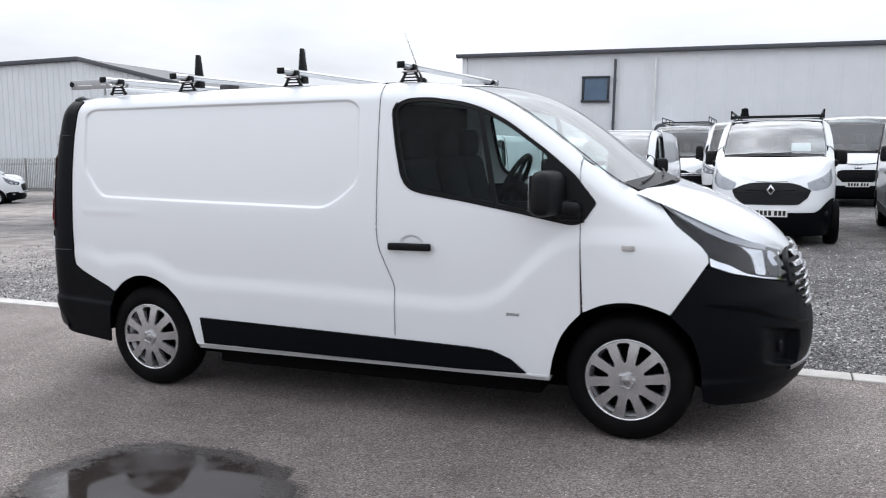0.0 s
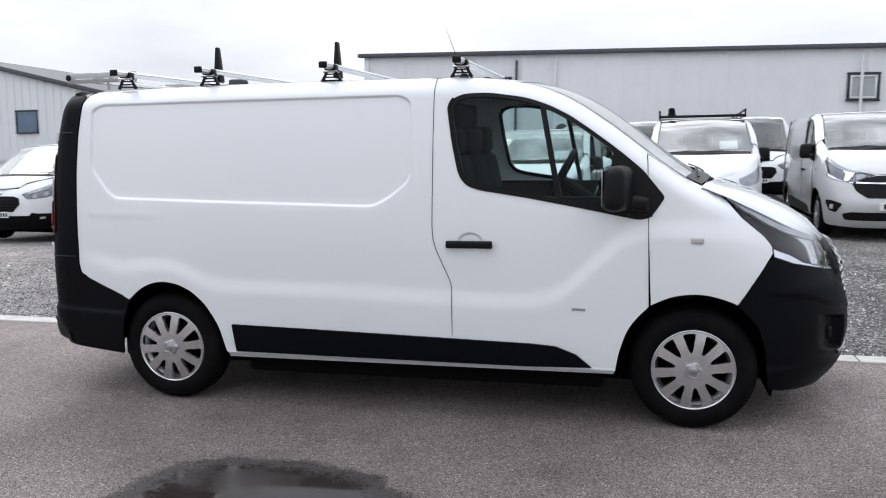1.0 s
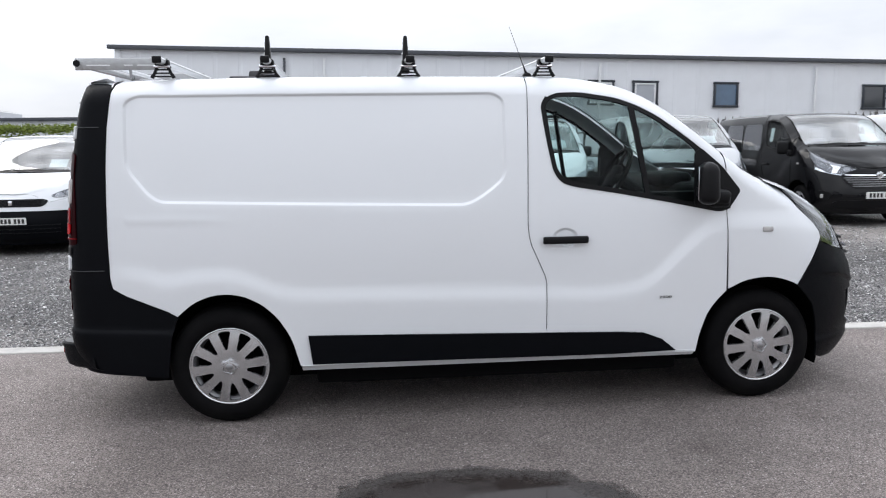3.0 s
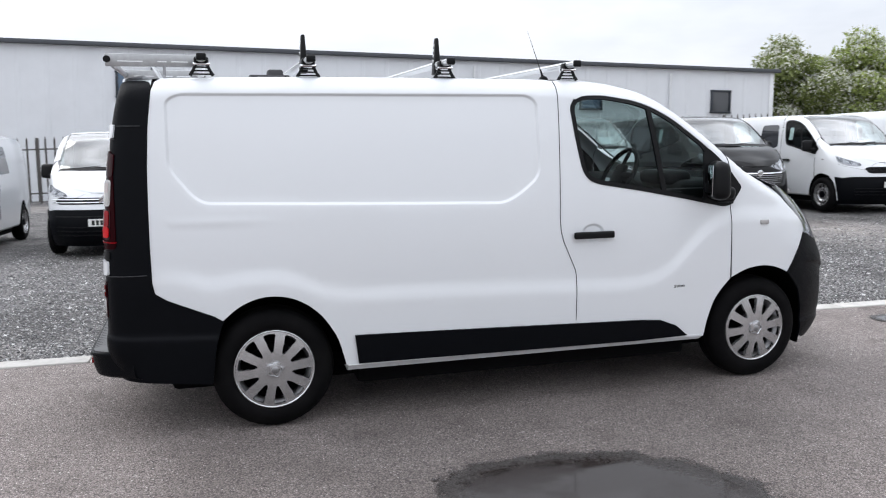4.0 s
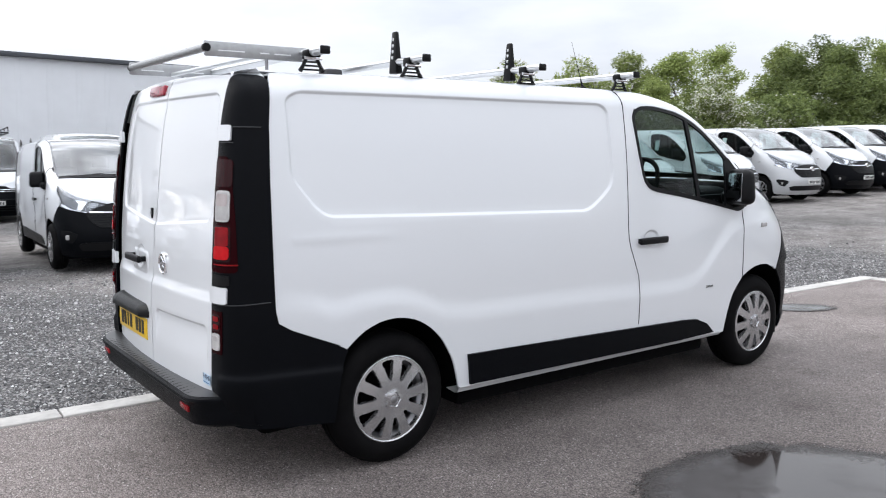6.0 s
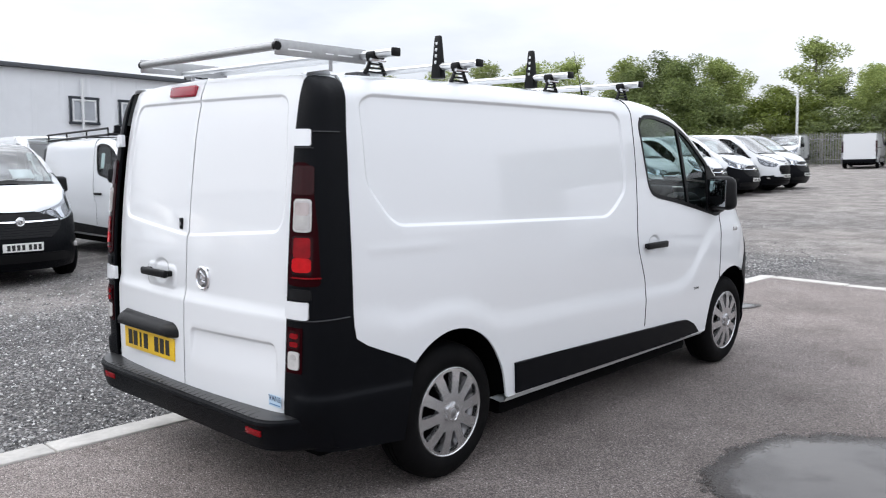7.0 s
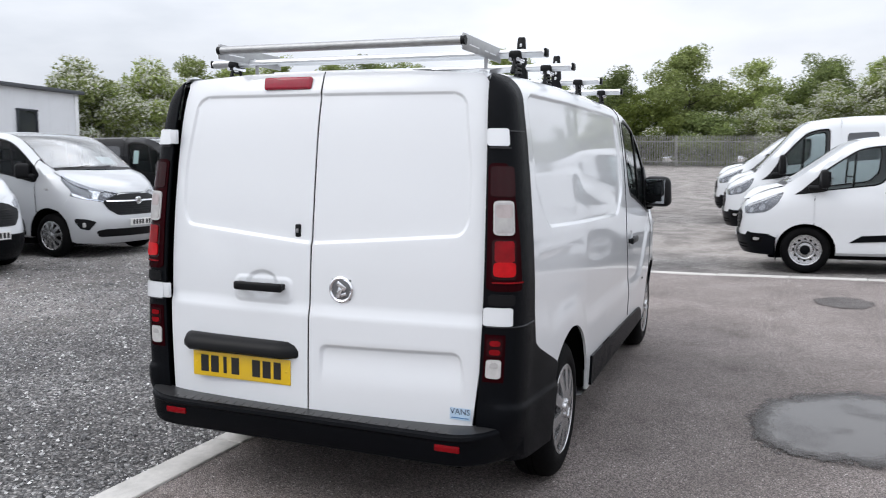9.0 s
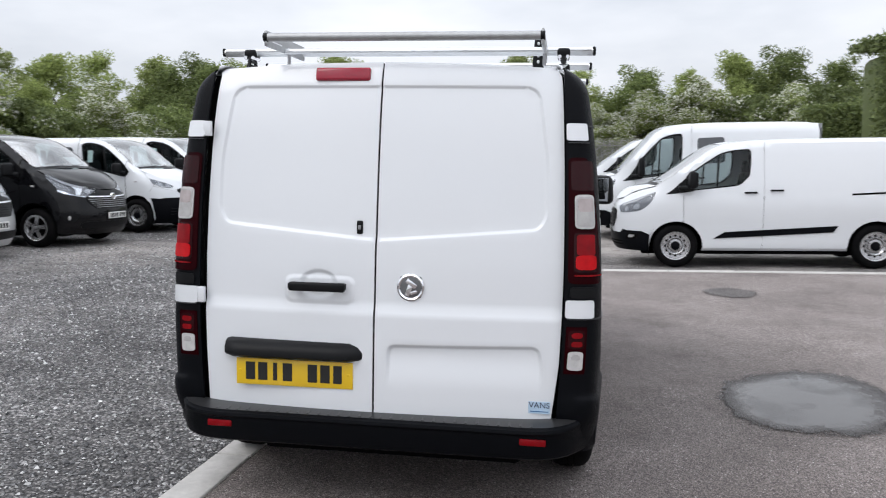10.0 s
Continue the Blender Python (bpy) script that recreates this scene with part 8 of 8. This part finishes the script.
M_LEAF = leaf_material("green_leaves", (0.165, 0.205, 0.062), (0.37, 0.435, 0.145))
M_LEAFD = leaf_material("dark_green_leaves", (0.085, 0.115, 0.037), (0.22, 0.27, 0.09))
M_LEAFY = leaf_material("yellow_green_leaves", (0.10, 0.13, 0.02), (0.24, 0.30, 0.06))
M_BLOSSOM = leaf_material("white_blossom", (0.55, 0.55, 0.48), (0.8, 0.8, 0.76))
M_BARK = material("bark", (0.075, 0.062, 0.05), rough=0.9, grain=0.4, grain_scale=12, bump=0.6, bump_scale=30)


def leaves_geo(centres, size, rng):
    """Small bent leaves, two triangles each, about the given centres."""
    n = len(centres)
    C = np.asarray(centres)
    a = rng.normal(size=(n, 3))
    a /= np.linalg.norm(a, axis=1)[:, None]
    b = np.cross(a, rng.normal(size=(n, 3)))
    b /= np.linalg.norm(b, axis=1)[:, None]
    s = size * rng.uniform(0.6, 1.3, (n, 1))
    c = np.cross(a, b)
    V = np.stack([C - a * s, C - b * s * 0.55 + c * s * 0.12, C + a * s, C + b * s * 0.55 + c * s * 0.12], 1).reshape(-1, 3)
    k = np.arange(n)[:, None] * 4
    F = np.concatenate([k + [0, 1, 2], k + [0, 2, 3]], 0)
    return V.tolist(), F.tolist()


def make_tree(label, seed, height, spread, mat, blossom=0.0, airy=0.0, leaves=26000, leaf=0.10, low=0.18):
    rng = np.random.default_rng(seed)
    rnd = random.Random(seed)
    t = thing("tree", label, "tree")
    trunk = [(0, 0, -0.3)]
    for k in range(1, 7):
        trunk.append((rnd.uniform(-0.12, 0.12) * k * 0.5, rnd.uniform(-0.12, 0.12) * k * 0.5, height * 0.85 * k / 6))
    vs, fs = tube(trunk, [0.022 * height * (1 - 0.14 * k) for k in range(7)], 8)
    vs, fs = list(vs), list(fs)
    clumps = []
    for i in range(26):
        u = low + (1 - low) * (i + rnd.random()) / 26
        k = min(5, int(u * 6 * 0.98))
        f = u * 6 - k
        b = Vector(trunk[k]).lerp(Vector(trunk[min(6, k + 1)]), min(1, f))
        az = i * 2.4 + rnd.uniform(-0.5, 0.5)
        reach = spread * (math.sin(math.pi * min(0.97, 0.18 + 0.78 * u)) ** 0.7) * rnd.uniform(0.55, 1.1)
        e = b + Vector((math.cos(az) * reach, math.sin(az) * reach, height * rnd.uniform(0.03, 0.16)))
        m = b.lerp(e, 0.5) + Vector((0, 0, 0.1 * reach))
        v2, f2 = tube([b, m, e], [0.008 * height * (1.1 - u), 0.005 * height * (1.1 - u), 0.01], 5)
        o = len(vs)
        vs += v2
        fs += [tuple(q + o for q in f) for f in f2]
        for w in (0.45, 0.7, 0.95, 1.1):
            p = b.lerp(e, w) + Vector((rnd.gauss(0, 0.25), rnd.gauss(0, 0.25), rnd.gauss(0, 0.2))) * spread * 0.25
            clumps.append((p, spread * rnd.uniform(0.20, 0.36)))
    for i in range(6):
        clumps.append((Vector(trunk[6]) + Vector((rnd.gauss(0, 0.2), rnd.gauss(0, 0.2), rnd.uniform(-0.05, 0.14) * height)), spread * rnd.uniform(0.12, 0.22)))
    part("trunk", (vs, fs), M_BARK, t, "brown trunk and limbs")
    per = int(leaves / len(clumps))
    pts, bl = [], []
    for c, r in clumps:
        n = int(per * rnd.uniform(0.5, 1.4) * (1 - airy * rnd.random()))
        d = rng.normal(size=(n, 3))
        d /= np.linalg.norm(d, axis=1)[:, None]
        q = np.array(c) + d * (r * rng.uniform(0.25, 1.05, (n, 1)) ** 0.6) * [1.1, 1.1, 0.8]
        pts.append(q)
        if blossom and rnd.random() < blossom:
            k = d[:, 2] > -0.3
            sel = rng.random(n) < 0.75
            bl.append(q[k & sel] + d[k & sel] * r * 0.14)
    part("crown", leaves_geo(np.concatenate(pts), leaf, rng), mat, t, smooth=False)
    if bl:
        part("blossom", leaves_geo(np.concatenate(bl), leaf * 0.85, rng), M_BLOSSOM, t, "clusters of white blossom", smooth=False)
    return t


PROTO = [
    make_tree("leafy green tree behind the fence", 1, 8.6, 2.9, M_LEAF, 0.0, 0.2),
    make_tree("hawthorn covered in white blossom", 2, 5.6, 2.7, M_LEAF, 0.95, 0.1, low=0.08),
    make_tree("airy tall tree with upright limbs", 3, 9.8, 2.3, M_LEAF, 0.12, 0.5, 16000),
    make_tree("dark green tree behind the fence", 4, 8.0, 3.3, M_LEAFD, 0.0, 0.15, 26000),
    make_tree("bushy yellow-green tree behind the fence", 5, 5.0, 2.6, M_LEAFY, 0.1, 0.1, low=0.05),
    make_tree("low green thicket bush", 6, 3.6, 2.5, M_LEAFD, 0.15, 0.05, low=0.02),
]
KIND_LABEL = [p["label"] for p in PROTO]


def plant(kind, x, y, scale, turn):
    px, py = on_site(x, y)
    m = pose(px, py, rise(px, py), 0, 0, turn)
    if PROTO[kind].get("planted"):
        o = copy_thing(PROTO[kind], m)
    else:
        o = PROTO[kind]
        o["planted"] = 1
        o.matrix_world = m
    o.scale = (scale, scale, scale * (0.94 + 0.12 * ((turn * 7) % 10) / 10))
    return tagged(o, KIND_LABEL[kind], "tree", "trees round the yard")


BELT = [
    (1, 27.5, 31.0, 1.04), (1, 30.6, 29.6, 0.95), (4, 30.0, 34.5, 0.68), (5, 33.5, 29.0, 1.09), (4, 34.5, 31.0, 0.78), (2, 37.0, 36.0, 0.6), (5, 37.0, 28.5, 1.01), (2, 40.5, 35.0, 0.84),
    (1, 40.5, 28.5, 0.88), (0, 43.0, 33.0, 0.85), (5, 44.0, 28.3, 1.01), (2, 46.0, 32.0, 0.76), (5, 47.5, 27.8, 1.07), (0, 53.0, 31.5, 0.86), (5, 51.5, 28.0, 1.11), (3, 54.5, 29.0, 0.92),
    (5, 54.5, 24.0, 1.11), (0, 57.5, 26.3, 0.89), (4, 55.5, 20.5, 1.07), (2, 58.0, 19.0, 1.03), (5, 55.5, 17.0, 1.07), (0, 57.5, 15.0, 0.8), (5, 55.5, 12.5, 1.04), (3, 58.5, 10.0, 0.9),
    (4, 55.5, 8.0, 0.95), (0, 57.5, 5.0, 1.06), (5, 55.5, 3.5, 1.0), (2, 58.5, 0.5, 0.8), (1, 56.0, -0.5, 0.75), (1, 56.5, -4.0, 0.9), (3, 60.0, -4.0, 0.92), (2, 60.0, -7.5, 0.72),
    (1, 56.5, -8.0, 0.95), (0, 60.5, -11.0, 0.92), (5, 56.5, -11.5, 1.3), (3, 61.0, -14.5, 1.0), (1, 56.0, -14.5, 0.9), (3, 61.5, -18.5, 0.92), (5, 55.5, -17.5, 1.5), (0, 58.0, -22.0, 0.8),
    (3, 52.0, -20.5, 0.7), (5, 48.0, -17.0, 1.1), (3, 42.0, 30.5, 0.55), (3, 51.2, 29.5, 0.80), (3, 52.5, 26.5, 0.85), (0, 38.5, 31.0, 0.62),
]
for i, (k, x, y, s) in enumerate(BELT):
    if x >= 43 and y > 3:
        s *= (0.90, 1.0, 0.95, 0.90, 1.0, 1.0)[k] if y < 21 else 1.06
    plant(k, x, y, s, (i * 67) % 360)
# a second, lower rank fills the gaps between the crowns
for i, y in enumerate((27.5, 23.5, 19.0, 15.5, 12.0, 8.0, 4.0, 0.0, -4.5, -9.0, -13.5)):
    plant((3, 0, 3, 4)[i % 4], 62.0 - 0.3 * (i % 3), y, (0.74, 0.66, 0.78, 1.05)[i % 4], 31 * i % 360)


def hedge(label, x0, x1, y0, y1, height, mat, n, seed, leaf=0.09):
    """A clipped hedge: a dark core and thousands of leaves on its sides and top."""
    rng = np.random.default_rng(seed)
    h = thing("hedge", label, "hedge", SITE)
    cx, cy = (x0 + x1) / 2, (y0 + y1) / 2
    px, py = on_site(cx, cy)
    z = rise(px, py)
    part("core", rbox((x1 - x0 - 0.6, y1 - y0 - 0.6, height - 0.3), 0.3, (cx, cy, z + height / 2 - 0.25), 3), M_LEAFD, h)
    u = rng.random((n, 3))
    P = np.empty((n, 3))
    face = rng.random(n)
    P[:, 0], P[:, 1], P[:, 2] = x0 + u[:, 0] * (x1 - x0), y0 + u[:, 1] * (y1 - y0), z + u[:, 2] * height
    P[face < 0.3, 1] = y0
    P[(face >= 0.3) & (face < 0.65), 0] = x0
    P[face >= 0.65, 2] = z + height
    P += rng.normal(size=(n, 3)) * 0.11
    part("foliage", leaves_geo(P, leaf, rng), mat, h, smooth=False)
    return h


hedge("tall clipped conifer hedge", 25.0, 27.5, -19.0, -9.7, 5.0, M_LEAFD, 30000, 21)
hedge("lower clipped green hedge", 33.0, 35.0, -14.5, -9.8, 3.1, M_LEAFD, 16000, 22)
hedge("distant clipped yellow-green hedge", -34.0, -13.0, 44.0, 46.0, 3.7, M_LEAFY, 12000, 23, 0.14)
